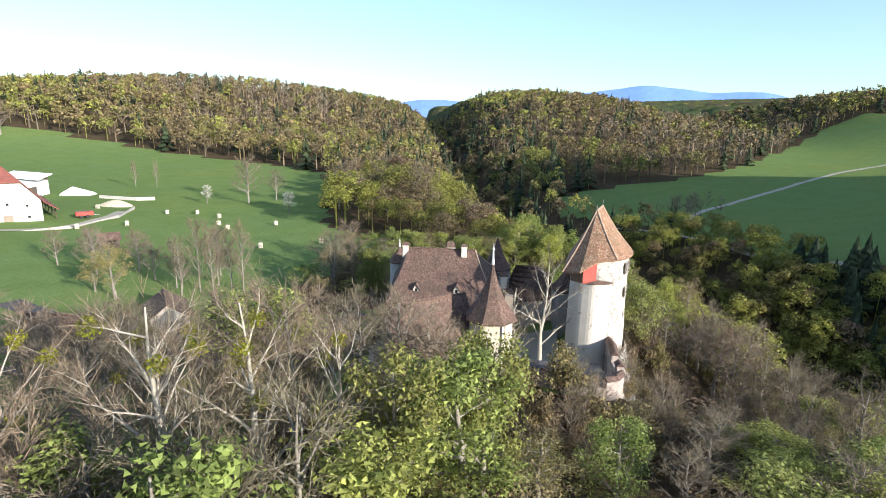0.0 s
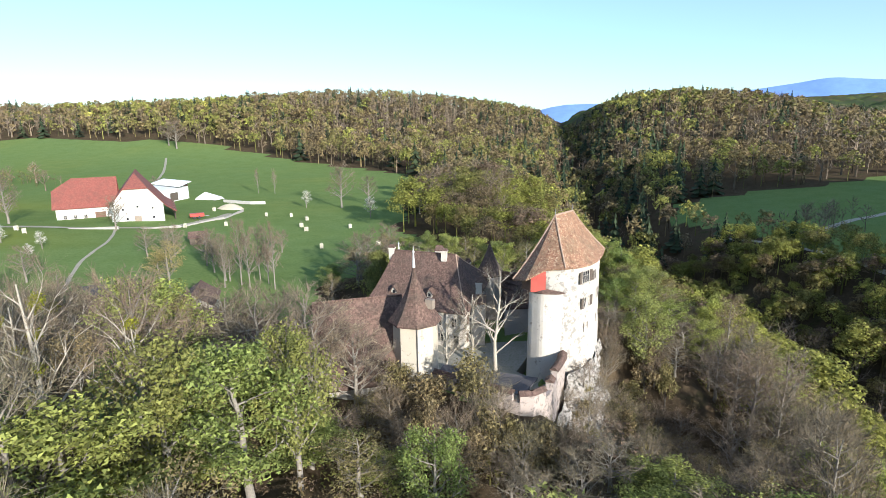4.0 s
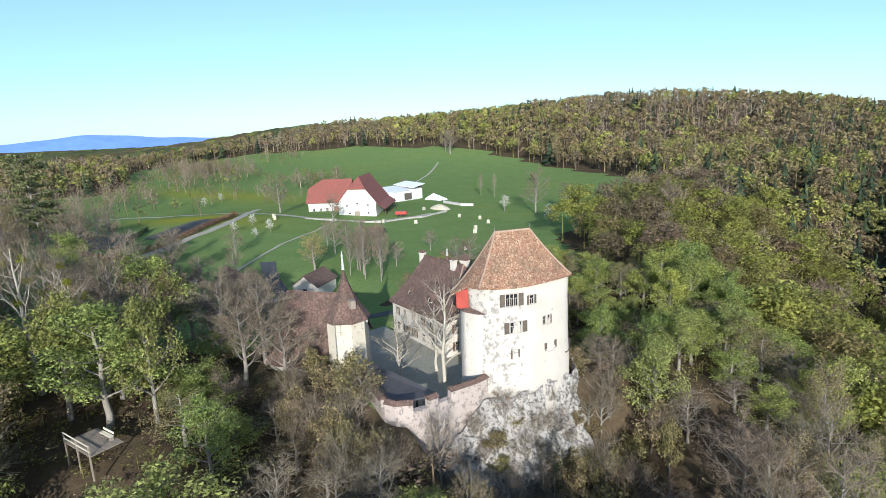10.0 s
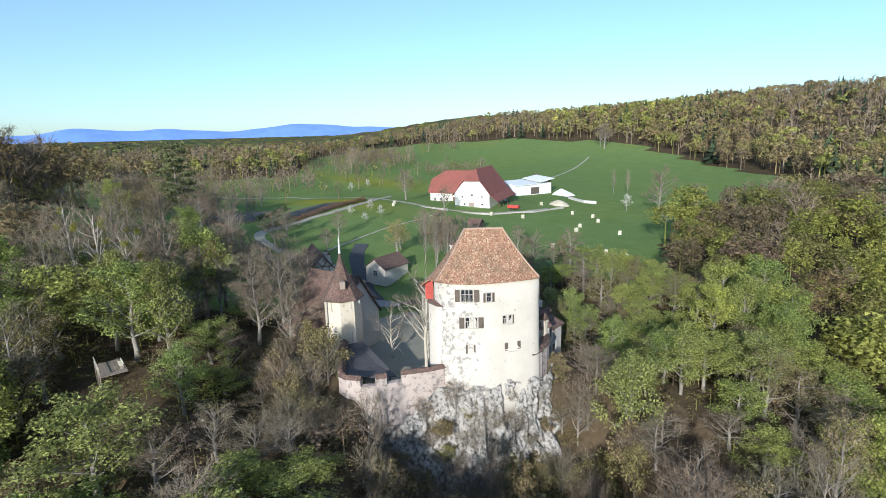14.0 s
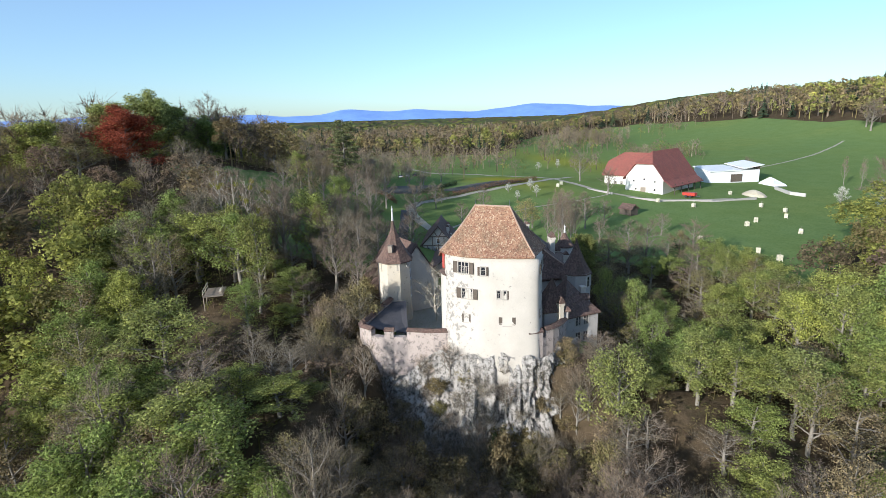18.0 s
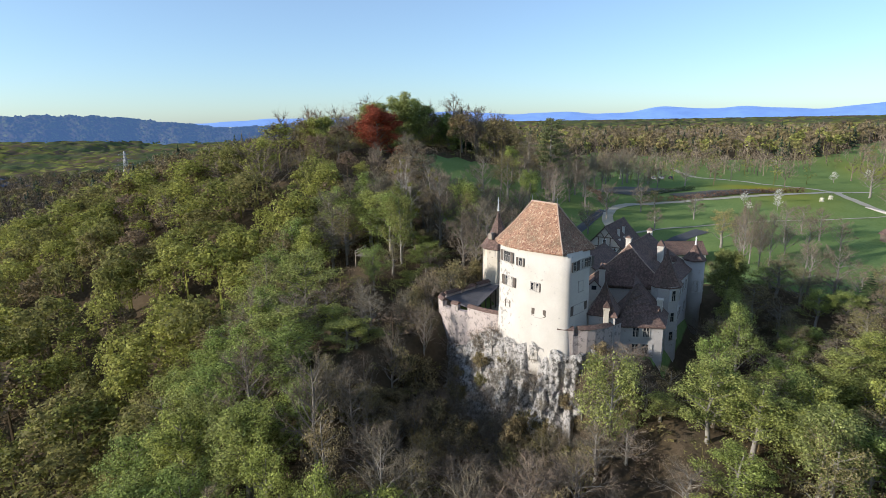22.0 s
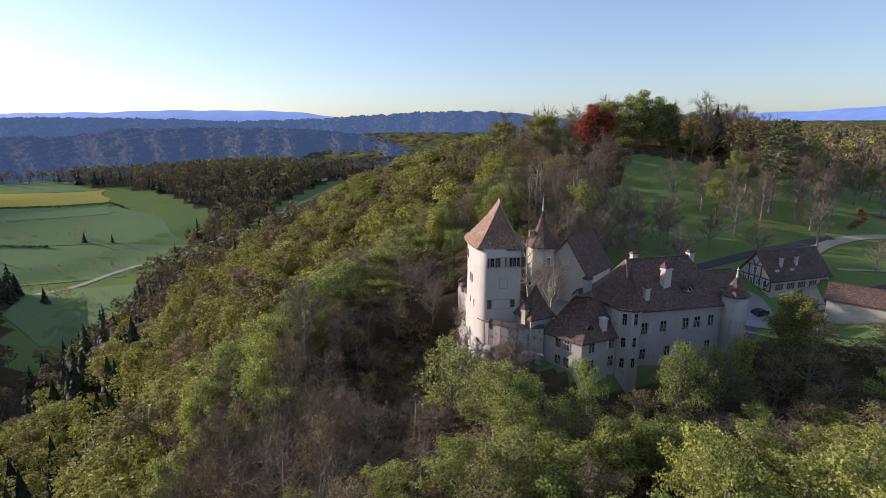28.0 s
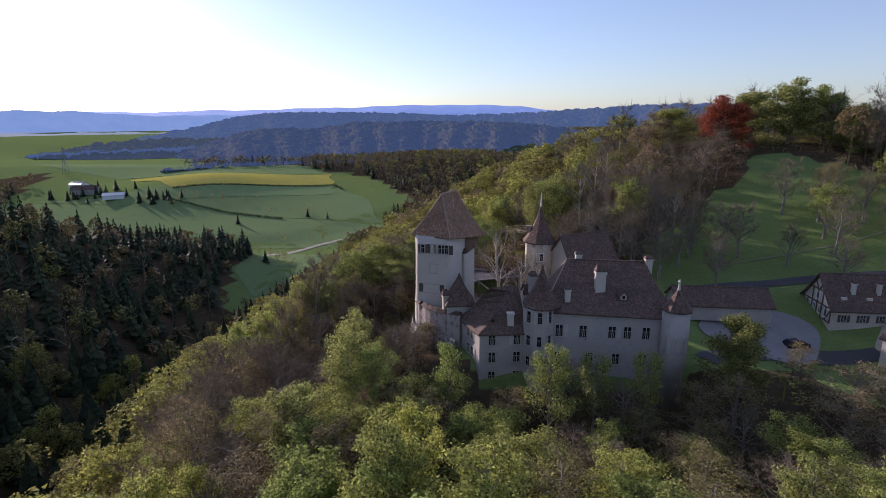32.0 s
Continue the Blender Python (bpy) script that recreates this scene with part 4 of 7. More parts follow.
part("wall", prism([(9.2, 79.4), (11.0, 80.0), (10.4, 82.0), (9.2, 81.6)], -3, 5.6), WHITE_PLASTER, porch)
dormer(porch, 10.7, 81.0, 5.3, 105, 1.7, 2.0, 1.7, OLD_TILES)
T3 = (-7.7, 93.4)
t3 = thing("corner_turret", "round corner turret with small pointed tile roof", "castle turret")
bm = bmesh.new()
rings(bm, [[(x, y, z) for x, y in circle(*T3, r, 18)] for z, r in ((-6, 1.5), (-0.2, 1.55), (0.1, 1.75), (8.1, 1.72))])
part("wall", bm, GREY_PLASTER, t3, smooth=True)
part("roof", cone_roof(circle(*T3, 2.0, 8), 8.0, 10.9, 0.3), OLD_TILES, t3)
finial(t3, *T3, 10.7, 12.0)
for a in (50, 90, 130, 20):
    d = Vector((math.cos(radians(a)), math.sin(radians(a))))
    p = Vector(T3) + d * 1.68
    mm = Matrix(((-d.y, -d.x, 0, p.x), (d.x, -d.y, 0, p.y), (0, 0, 1, 0), (0, 0, 0, 1)))
    window(t3, mm, 0, 2.4, 0.6, 1.9, 1, "")
BAY = (9.9, 91.6)
bay = thing("bay_turret", "polygonal bay turret with steep dark tile roof", "castle turret")
bp = circle(*BAY, 2.1, 8, 0.39)
part("wall", prism(bp, -8, 7.8), GREY_PLASTER, bay)
part("roof", cone_roof(circle(BAY[0] - 0.4, BAY[1] - 0.2, 2.6, 8, 0.39), 7.7, 13.2, 0.35), OLD_TILES, bay)
for i in range(8):
    p, q = bp[i], bp[(i + 1) % 8]
    mid = ((p[0] + q[0]) / 2, (p[1] + q[1]) / 2)
    if mid[1] > BAY[1] + 0.3:
        fm = facing(p, q)
        ln = math.dist(p, q)
        window(bay, fm, ln / 2, 5.6, 0.6, 1.6, 1, "l", shut_mat=WOOD_PALE)
        window(bay, fm, ln / 2, 2.4, 0.6, 1.4, 1, "")
        window(bay, fm, ln / 2, -0.6, 0.6, 1.4, 1, "")

# low north-east range
LOW = [(13.0, 84.6), (20.8, 87.0), (18.0, 93.2), (11.2, 92.5)]
low = thing("low_range", "low plastered castle range with dark hipped roof", "castle building")
part("wall", prism(offset(LOW, -0.35), -9, 3.95), GREY_PLASTER, low)
part("roof", hip_roof([LOW[3], LOW[0], LOW[1], LOW[2]], [(12.3, 87.6, 9.2), (16.4, 88.4, 8.9)], 3.85, 0.2), OLD_TILES, low)
dormer(low, 16.0, 91.7, 5.0, 175, 0.7, 1.3, 0.9, OLD_TILES, WOOD_BROWN)
LW = offset(LOW, -0.35)
fe = facing(LW[1], LW[2])
for z in (2.2, -0.3, -2.9):
    window(low, fe, 2.5, z, 0.8, 1.4, 2, "")
    window(low, fe, 3.9, z, 0.8, 1.4, 2, "r" if z < 0 else "", shut_mat=WOOD_PALE)
fn2 = facing(LW[2], LW[3])
for z in (2.2, -0.35, -3.2):
    for s in (1.7, 5.1):
        window(low, fn2, s, z, 0.9, 1.45, 2, "l" if s > 3 and z > 0 else "", shut_mat=WOOD_PALE)
chimney("white chimney on the low range", 13.6, 91.5, 4.2, 6.8, 0.85, 0.75, 5, hood=False)
PYR = [(18.6, 82.9), (23.2, 83.6), (22.6, 87.6), (18.2, 87.0)]
pyr = thing("stair_annexe", "small plastered annexe with steep pyramid tile roof", "castle building")
part("wall", prism(offset(PYR, -0.3), -3, 5.9), GREY_PLASTER, pyr)
part("roof", cone_roof(PYR, 5.8, 10.2, 0.25), OLD_TILES, pyr)
chimney("slender plastered chimney with a pointed tile hood", 22.7, 86.1, 3.0, 7.6, 0.7, 0.7, 20, CREAM_PLASTER)


def curtain(name, label, pts, z0, z1, thick, mat=WHITE_PLASTER, notch=(), cap=True):
    """A wall along points with notched crest and tiled coping; the coping's pieces are parts."""
    w = thing(name, label, "castle wall")
    for i, (p, q) in enumerate(zip(pts, pts[1:])):
        m = facing(p, q)
        ln = math.dist(p, q)
        drop = 0.9 if i in notch else 0.0
        me = to_mesh("wall", box((-0.05, 0, z0), (ln + 0.05, thick, z1 - drop), m), mat)
        part("wall_section", me, None, w)
        if cap and not drop:
            bm = bmesh.new()
            rings(bm, [[(-0.1, -0.2, z1), (ln + 0.1, -0.2, z1), (ln + 0.1, thick + 0.2, z1), (-0.1, thick + 0.2, z1)],
                       [(-0.1, thick / 2 - 0.1, z1 + 0.42), (ln + 0.1, thick / 2 - 0.1, z1 + 0.42), (ln + 0.1, thick / 2 + 0.1, z1 + 0.42), (-0.1, thick / 2 + 0.1, z1 + 0.42)]])
            bmesh.ops.transform(bm, matrix=m, verts=bm.verts)
            part("coping", bm, OLD_TILES, w)
    return w


curtain("bastion_wall", "weathered plastered bastion wall with tile coping and gaps",
        [(8.3, 60.6), (11.2, 59.7), (12.0, 59.5), (14.6, 58.7), (15.4, 58.5), (18.4, 57.6), (19.4, 57.4), (20.8, 57.9), (22.0, 59.4), (22.6, 61.4), (22.7, 62.6), (22.9, 64.6), (23.2, 66.0), (23.6, 68.2), (23.6, 70.3)], -4, 3.5, 0.8, PINK_PLASTER, (1, 3, 5, 8, 10))
curtain("ruined_wall", "pink-white ruined bastion wall with broken crest",
        [(27.5, 81.0), (27.2, 82.1), (26.8, 82.9), (26.3, 83.5), (25.7, 84.5), (24.9, 85.4), (23.9, 86.2), (22.7, 86.9), (20.6, 87.7)], -8, 4.5, 0.8, PINK_PLASTER, (2,))
wr = thing("wall_walk_roof", "dark lean-to roof behind the bastion wall", "roof")
bm = bmesh.new()
a, b, c, d = (8.6, 61.0, 3.0), (19.6, 58.4, 3.1), (20.6, 64.6, 2.4), (9.0, 63.6, 3.3)
rings(bm, [[(p[0], p[1], p[2] - 0.2) for p in (a, b, c, d)], [a, b, c, d]])
part("roof_slab", bm, DARK_ROOF, wr)
for k in range(5):
    bm = bmesh.new()
    tube(bm, [(10 + 2.4 * k, 63.3 + 0.2 * k, -1.4), (10 + 2.4 * k, 63.3 + 0.2 * k, 2.6 - 0.15 * k)], 0.12, 6)
    part("post", bm, WOOD_DARK, wr)

# annexe beside the stair turret: gabled, its ridge running west-south-west
ann = thing("gabled_annexe", "gabled castle annexe with long brown tile roof", "castle building")
AX = Matrix.Translation((2.6, 65.3, 0)) @ Matrix.Rotation(math.atan2(-4.3, -7.4), 4, 'Z')


def gabled(parent, m, length, half, z0, ze, zr, wall, roofm, over=0.45, back=None, low=None):
    """A gabled house along local x; half: half its width."""
    hb, zb = back or half, ze if low is None else low
    bm = bmesh.new()
    prof = [(-half, z0), (hb, z0), (hb, zb), (0, zr - 0.15), (-half, ze)]
    a = [bm.verts.new((0, y, z)) for y, z in prof]
    b = [bm.verts.new((length, y, z)) for y, z in prof]
    bm.faces.new(a)
    bm.faces.new(list(reversed(b)))
    for i in range(5):
        j = (i + 1) % 5
        bm.faces.new((a[i], b[i], b[j], a[j]))
    bmesh.ops.transform(bm, matrix=m, verts=bm.verts)
    part("wall", bm, wall, parent)
    for sgn, hw, zl in ((-1, half, ze), (1, hb, zb)):
        k = (zr - zl) / hw
        y1, z1 = sgn * (hw + over), zl - over * k * 0.8
        ym, zm = sgn * hw * 0.6, zr - (zr - zl) * 0.62
        bm = bmesh.new()
        for (ya, za), (yb, zc) in (((0, zr), (ym, zm)), ((ym, zm), (y1, z1))):
            lower = [(-over, ya, za), (length + over, ya, za), (length + over, yb, zc), (-over, yb, zc)]
            rings(bm, [lower, [(x, y, z + 0.2) for x, y, z in lower]])
        bmesh.ops.transform(bm, matrix=m, verts=bm.verts)
        part("roof_slope", bm, roofm, parent)
    bm = bmesh.new()
    tube(bm, [m @ Vector((-over, 0, zr + 0.18)), m @ Vector((length + over, 0, zr + 0.18))], 0.15, 6)
    part("ridge_tiles", bm, roofm, parent)


gabled(ann, AX, 10.5, 4.2, -3.0, 5.0, 11.2, WHITE_PLASTER, OLD_TILES, 0.4, 6.6, 3.0)

# half-timbered gatehouse
GM = Matrix.Translation((-41.6, 68.8, 0)) @ Matrix.Rotation(math.atan2(0.8, -14.0), 4, 'Z')
gate = thing("gatehouse", "half-timbered gatehouse with white infill and brown tile roof", "house")
gabled(gate, GM, 15.5, 4.3, -5, 0.9, 5.7, WHITE_PLASTER, OLD_TILES, 0.5)

# ---- rock under the castle ----
LEDGES = []


def build_rock():
    """A jointed limestone face: vertical columns and blocks pushed in and out along a line in plan."""
    line = [(10, 55.0), (14.5, 54.6), (19, 55.6), (22.6, 57.6), (24.4, 61), (24.9, 65), (25.6, 68.6), (27.6, 71.5), (28.7, 75), (29.2, 79), (29.2, 82), (27.9, 85.2), (25.5, 87.8), (21.8, 90)]
    P = [Vector(p) for p in line]
    dense = []
    for i in range(len(P) - 1):
        for s in range(16):
            dense.append(P[i].lerp(P[i + 1], s / 16))
    dense.append(P[-1])
    rows = 52
    V, F = [], []
    for i, p in enumerate(dense):
        d = (dense[min(i + 6, len(dense) - 1)] - dense[max(i - 6, 0)]).normalized()
        out = Vector((d.y, -d.x))
        u = i / (len(dense) - 1)
        deep = 6.0 + 13.0 * math.exp(-((u - 0.68) / 0.22) ** 2)
        top = 1.4 - 4.6 * max(0.0, min(1.0, (0.46 - u) / 0.1)) + 0.9 * noise.noise(Vector((p.x * 0.5, p.y * 0.5, 3)))
        for j in range(rows + 1):
            t = j / rows
            z = top - t * (deep + 3)
            c = Vector((p.x, p.y, z * 0.35))
            col = noise.cell(Vector((p.x * 0.55 + p.y * 0.4, p.y * 0.55, z * 0.13)))
            blk = noise.cell(Vector((p.x * 1.1 + 7, p.y * 1.1 - p.x * 0.3, z * 0.42)))
            f1, f2 = noise.voronoi(c * 0.8)[0][:2]
            crack = max(0.0, 1 - (f2 - f1) / 0.18)
            fold = noise.fractal(c * 0.4, 1.0, 2.0, 5) * 1.0 + 0.55 * (col - 0.5) + 0.5 * (blk - 0.5) - 0.6 * crack + 0.4 * noise.fractal(Vector((p.x * 1.3, p.y * 1.3, z * 1.1)), 0.8, 2.0, 3)
            q = p + out * (-1.3 + 1.3 * t ** 0.6 + 3.0 * t ** 1.9 + fold * min(1, 0.25 + 3 * t))
            V.append((q.x, q.y, z + 0.3 * noise.noise(Vector((p.x, p.y, z)))))
    n = rows + 1
    for k in range(0, 60):
        i, j = (k * 37 + 11) % len(dense), 6 + (k * 17) % 40
        LEDGES.append(V[i * n + j])
    for i in range(len(dense) - 1):
        for j in range(rows):
            F.append((i * n + j, i * n + j + 1, (i + 1) * n + j + 1, (i + 1) * n + j))
    ob = new("rock_cliff", np_mesh("rock_cliff", V, F, ROCK, False))
    return tagged(ob, "craggy pale limestone cliff under the castle tower", "rock", kind="structure")


build_rock()

# ---- trees ----
def seg_prism(V, F, p, q, r0, r1, n=5):
    p, q = np.asarray(p, float), np.asarray(q, float)
    d = q - p
    d /= np.linalg.norm(d) + 1e-9
    a = np.cross(d, (0.31, 0.77, 0.55))
    a /= np.linalg.norm(a) + 1e-9
    b = np.cross(d, a)
    o = len(V)
    for c, r in ((p, r0), (q, r1)):
        for k in range(n):
            t = 2 * math.pi * k / n
            V.append(c + (a * math.cos(t) + b * math.sin(t)) * r)
    for k in range(n):
        F.append((o + k, o + (k + 1) % n, o + n + (k + 1) % n, o + n + k))


def skeleton(rng, H, spread, low=0.3, limbs=16, up=0.75, fork=False):
    """Wood of a tree: its segments, and the ends and ways of its branches."""
    segs, ends = [], []
    pts = [np.array([0.0, 0.0, -0.6])]
    n = 8
    r_base = 0.018 * H + 0.06
    wob = rng.normal(0, 0.012 * H, (n + 1, 2))
    wob[0] = 0
    for i in range(1, n + 1):
        pts.append(np.array([wob[:i + 1, 0].sum() * 0.55, wob[:i + 1, 1].sum() * 0.55, H * 0.9 * i / n]))
    rad = [r_base * (1 - 0.9 * (i / n) ** 0.9) + 0.02 for i in range(n + 1)]
    for i in range(n):
        segs.append((pts[i], pts[i + 1], rad[i], rad[i + 1]))
    for k in range(limbs):
        h = low + (0.93 - low) * (k + rng.random() * 0.7) / limbs
        f = h * n
        i = min(int(f), n - 1)
        p = pts[i] + (pts[i + 1] - pts[i]) * (f - i)
        az = k * 2.4 + rng.normal(0, 0.35)
        ln = spread * (1.15 - 0.75 * ((h - low) / (1 - low)) ** 1.3) * rng.uniform(0.75, 1.2)
        rise = up * rng.uniform(0.6, 1.3)
        d = np.array([math.cos(az), math.sin(az), rise])
        d /= np.linalg.norm(d)
        r = 0.35 * rad[i] + 0.03
        q = p
        m = 4
        for j in range(m):
            d = d + rng.normal(0, 0.14, 3) + np.array([0, 0, 0.07])
            d /= np.linalg.norm(d)
            q2 = q + d * ln / m
            segs.append((q, q2, r * (1 - j / m) + 0.015, r * (1 - (j + 1) / m) + 0.012))
            for b in range(2 if j else 1):
                s = d + rng.normal(0, 0.55, 3)
                s /= np.linalg.norm(s)
                e = q2 + s * ln * rng.uniform(0.2, 0.38)
                segs.append((q2, e, r * 0.4 * (1 - j / m) + 0.012, 0.008))
                ends.append((q2, e))
            q = q2
        ends.append((q, q + d * ln * 0.12))
    ends.append((pts[-1], pts[-1] + np.array([0, 0, 0.06 * H])))
    return segs, ends


def wood_mesh(name, segs, mat):
    V, F = [], []
    for p, q, a, b in segs:
        seg_prism(V, F, p, q, a, b, 6 if a > 0.12 else (4 if a > 0.05 else 3))
    return np_mesh(name, V, F, mat, True)


def twig_mesh(name, rng, ends, per, length, width, mat):
    """Fine twigs in two orders: side shoots along the outer branches, and short twigs along the shoots."""
    def grow(P, Q, n, ln, w, spread, up):
        k = rng.integers(0, len(P), n)
        t = rng.random(n)[:, None] ** 0.7
        base = P[k] + (Q[k] - P[k]) * t
        d = Q[k] - P[k]
        d = d / (np.linalg.norm(d, axis=1)[:, None] + 1e-9) + rng.normal(0, spread, (n, 3)) + np.array([0, 0, up])
        d /= np.linalg.norm(d, axis=1)[:, None]
        tip = base + d * (ln * rng.uniform(0.45, 1.35, n))[:, None]
        s = np.cross(d, rng.normal(0, 1, (n, 3)))
        s = s / (np.linalg.norm(s, axis=1)[:, None] + 1e-9) * w
        return base, tip, np.stack([base - s, base + s, tip], 1).reshape(-1, 3)

    P, Q = np.array([e[0] for e in ends]), np.array([e[1] for e in ends])
    b1, t1, v1 = grow(P, Q, per // 5, length * 1.1, width * 0.85, 0.5, 0.3)
    _, _, v2 = grow(b1, t1, per - per // 5, length * 0.6, width * 0.5, 0.55, 0.12)
    V = np.concatenate([v1, v2])
    return np_mesh(name, V, np.arange(len(V)).reshape(-1, 3), mat)


def leaf_cloud(rng, centres, per, radius, size, flat=0.75, up=0.3):
    """Quads of leaf sprays round the centres, uneven in number and size."""
    n = len(centres) * per
    c = np.repeat(np.asarray(centres), per, 0)
    off = rng.normal(0, 1, (n, 3))
    off *= (radius * rng.random(n) ** 0.45 / (np.linalg.norm(off, axis=1) + 1e-9))[:, None]
    off[:, 2] *= flat
    p = c + off
    nrm = off / radius + rng.normal(0, 0.65, (n, 3)) + np.array([0, 0, up])
    nrm /= np.linalg.norm(nrm, axis=1)[:, None] + 1e-9
    a = np.cross(nrm, rng.normal(0, 1, (n, 3)))
    a /= np.linalg.norm(a, axis=1)[:, None] + 1e-9
    b = np.cross(nrm, a)
    s = (size * rng.uniform(0.5, 1.35, n))[:, None]
    a, b = a * s, b * s * rng.uniform(0.55, 1.0, n)[:, None]
    V = np.stack([p - a - b * 0.5, p + a - b * 0.4, p + b + a * rng.uniform(-0.5, 0.5, n)[:, None]], 1).reshape(-1, 3)
    F = np.arange(n * 3).reshape(-1, 3)
    return V, F


def leafy(name, seed, H, spread, per, radius, size, mat, bark, low=0.28, keep_part=1.0, limbs=18):
    rng = np.random.default_rng(seed)
    segs, ends = skeleton(rng, H, spread, low, limbs, 0.8)
    c = [(e[0] * 0.35 + e[1] * 0.65) for e in ends]
    c = [x for x in c if rng.random() < keep_part]
    V, F = leaf_cloud(rng, c, per, radius, size)
    return wood_mesh(name + "_wood", segs, bark), np_mesh(name + "_leaves", V, F, mat)


def bare(name, seed, H, spread, twigs, mat, bark, low=0.25, limbs=18, width=0.022):
    rng = np.random.default_rng(seed)
    segs, ends = skeleton(rng, H, spread, low, limbs, 0.95)
    return wood_mesh(name + "_wood", segs, bark), twig_mesh(name + "_twigs", rng, ends, twigs, 1.25, width, mat)


def conifer(name, seed, H, spread, mat, bark, whorls=17, per=10):
    rng = np.random.default_rng(seed)
    V, F = [], []
    seg_prism(V, F, (0, 0, -0.6), (0, 0, H * 0.5), 0.016 * H, 0.009 * H, 6)
    seg_prism(V, F, (0, 0, H * 0.5), (0, 0, H), 0.009 * H, 0.01, 6)
    wood = np_mesh(name + "_wood", V, F, bark, True)
    LV, LF = [], []
    for w in range(whorls):
        t = w / (whorls - 1)
        z = H * (0.14 + 0.84 * t)
        ln = spread * (1 - t) ** 0.85 + 0.25
        for k in range(per):
            az = 2 * math.pi * k / per + w * 0.7 + rng.normal(0, 0.2)
            L = ln * rng.uniform(0.7, 1.15)
            d = np.array([math.cos(az), math.sin(az), 0])
            s = np.array([-d[1], d[0], 0]) * (0.22 * L + 0.22)
            drop = rng.uniform(0.18, 0.42) * L
            o = len(LV)
            p = np.array([0, 0, z])
            m = p + d * L * 0.55 - np.array([0, 0, drop * 0.35])
            e = p + d * L - np.array([0, 0, drop * 0.8])
            dz = np.array([0, 0, 0.18 + 0.1 * L])
            LV += [p, m + s - dz, e, m - s - dz, m + np.array([0, 0, 0.12])]
            LF += [(o, o + 1, o + 4), (o + 1, o + 2, o + 4), (o + 2, o + 3, o + 4), (o + 3, o, o + 4)]
    return wood, np_mesh(name + "_needles", LV, LF, mat)


def plant(name, label, category, wood, crown, x, y, h=1.0, rz=0.0, wide=1.0, group="", crown_name="crown", sink=0.2):
    t = thing(name, label, category, (x, y, float(land(x, y)) - sink), rz, group)
    t.scale = (wide, wide, h)
    part("trunk", wood, None, t)
    part(crown_name, crown, None, t)
    return t


KINDS = {}
for i in range(6):
    KINDS["green", i] = leafy("green_tree", 11 + i, 15, 4.4, 56, 1.1, 0.15, LEAF, BARK, 0.2, 0.95, 18)
for i in range(3):
    KINDS["bud", i] = leafy("budding_tree", 31 + i, 15, 4.3, 34, 1.1, 0.115, BUD, BARK, 0.22, 0.92, 18)
for i in range(4):
    KINDS["bare", i] = bare("bare_tree", 51 + i, 15.5, 4.7, 3800, TWIG, BARK, 0.22, 20, 0.036)
for i in range(2):
    KINDS["conifer", i] = conifer("conifer", 71 + i, 17, 3.2, NEEDLE, BARK_DARK)
KINDS["shrub", 0] = leafy("shrub", 75, 5, 2.4, 30, 0.8, 0.14, BUD, BARK_DARK, 0.08, 0.9, 10)
KINDS["shrub", 1] = bare("bare_shrub", 76, 5, 2.6, 1500, TWIG, BARK, 0.06, 12, 0.02)

for i in range(2):
    KINDS["fine", i] = leafy("light_tree", 91 + i, 15, 4.4, 42, 1.2, 0.165, LEAF, BARK, 0.2, 0.95, 18)

KINDS["dense", 0] = leafy("dense_tree", 95, 15, 4.6, 70, 1.5, 0.19, LEAF, BARK, 0.16, 1.0, 20)
for i in range(2):
    KINDS["full", i] = leafy("full_tree", 97 + i, 15, 4.8, 84, 1.45, 0.18, LEAF, BARK, 0.05, 1.0, 26)

LABELS = {"green": ("deciduous_tree", "tall tree in fresh yellow-green spring leaf", "tree"),
          "bud": ("budding_tree", "tree with sparse olive-brown spring buds", "tree"),
          "bare": ("bare_tree", "leafless grey-barked tree with fine brown twigs", "tree"),
          "conifer": ("conifer", "dark green conifer on the wooded slope", "tree")}
rng = np.random.default_rng(5)
NEAR_R, MID_R, FAR_R = 64.0, 190.0, 820.0
HEART = (12, 72)


def scatter(x0, x1, y0, y1, step):
    gx, gy = np.meshgrid(np.arange(x0, x1, step), np.arange(y0, y1, step))
    x = gx.ravel() + rng.uniform(-0.48, 0.48, gx.size) * step
    y = gy.ravel() + rng.uniform(-0.48, 0.48, gx.size) * step
    k = wood_at(x, y) > 0.5
    return x[k], y[k]


def leafiness(x, y):
    """Share of trees in leaf, and share with buds: the sunny slopes are ahead."""
    patch = np.sin(x * 0.045 + 1.3) + np.sin(y * 0.052 + x * 0.02 + 0.5)
    g = 0.27 + 0.2 * patch
    g = g + 0.45 * smooth01((x - 5) / 40) * smooth01((45 - y) / 40) + 0.16 * smooth01((y - 92) / 14) - 0.2 * bell(x, y, 44, 80, 14, 22) + 0.2 * bell(x, y, 52, 42, 26, 24)
    g = g + 0.4 * smooth01((x + 45) / 40) * smooth01((32 - y) / 36)
    g = g - 0.45 * bell(x, y, -24, 38, 26, 20) - 0.15 * bell(x, y, 24, 44, 20, 14)
    g = g + 0.35 * smooth01((x - 34) / 14) * smooth01((78 - y) / 22) + 0.14 * smooth01((y - 95) / 20) * smooth01((x - 20) / 20)
    g = g + 0.2 * smooth01((x - 44) / 14) * smooth01((y - 10) / 30)
    return np.clip(g, 0.08, 0.88)


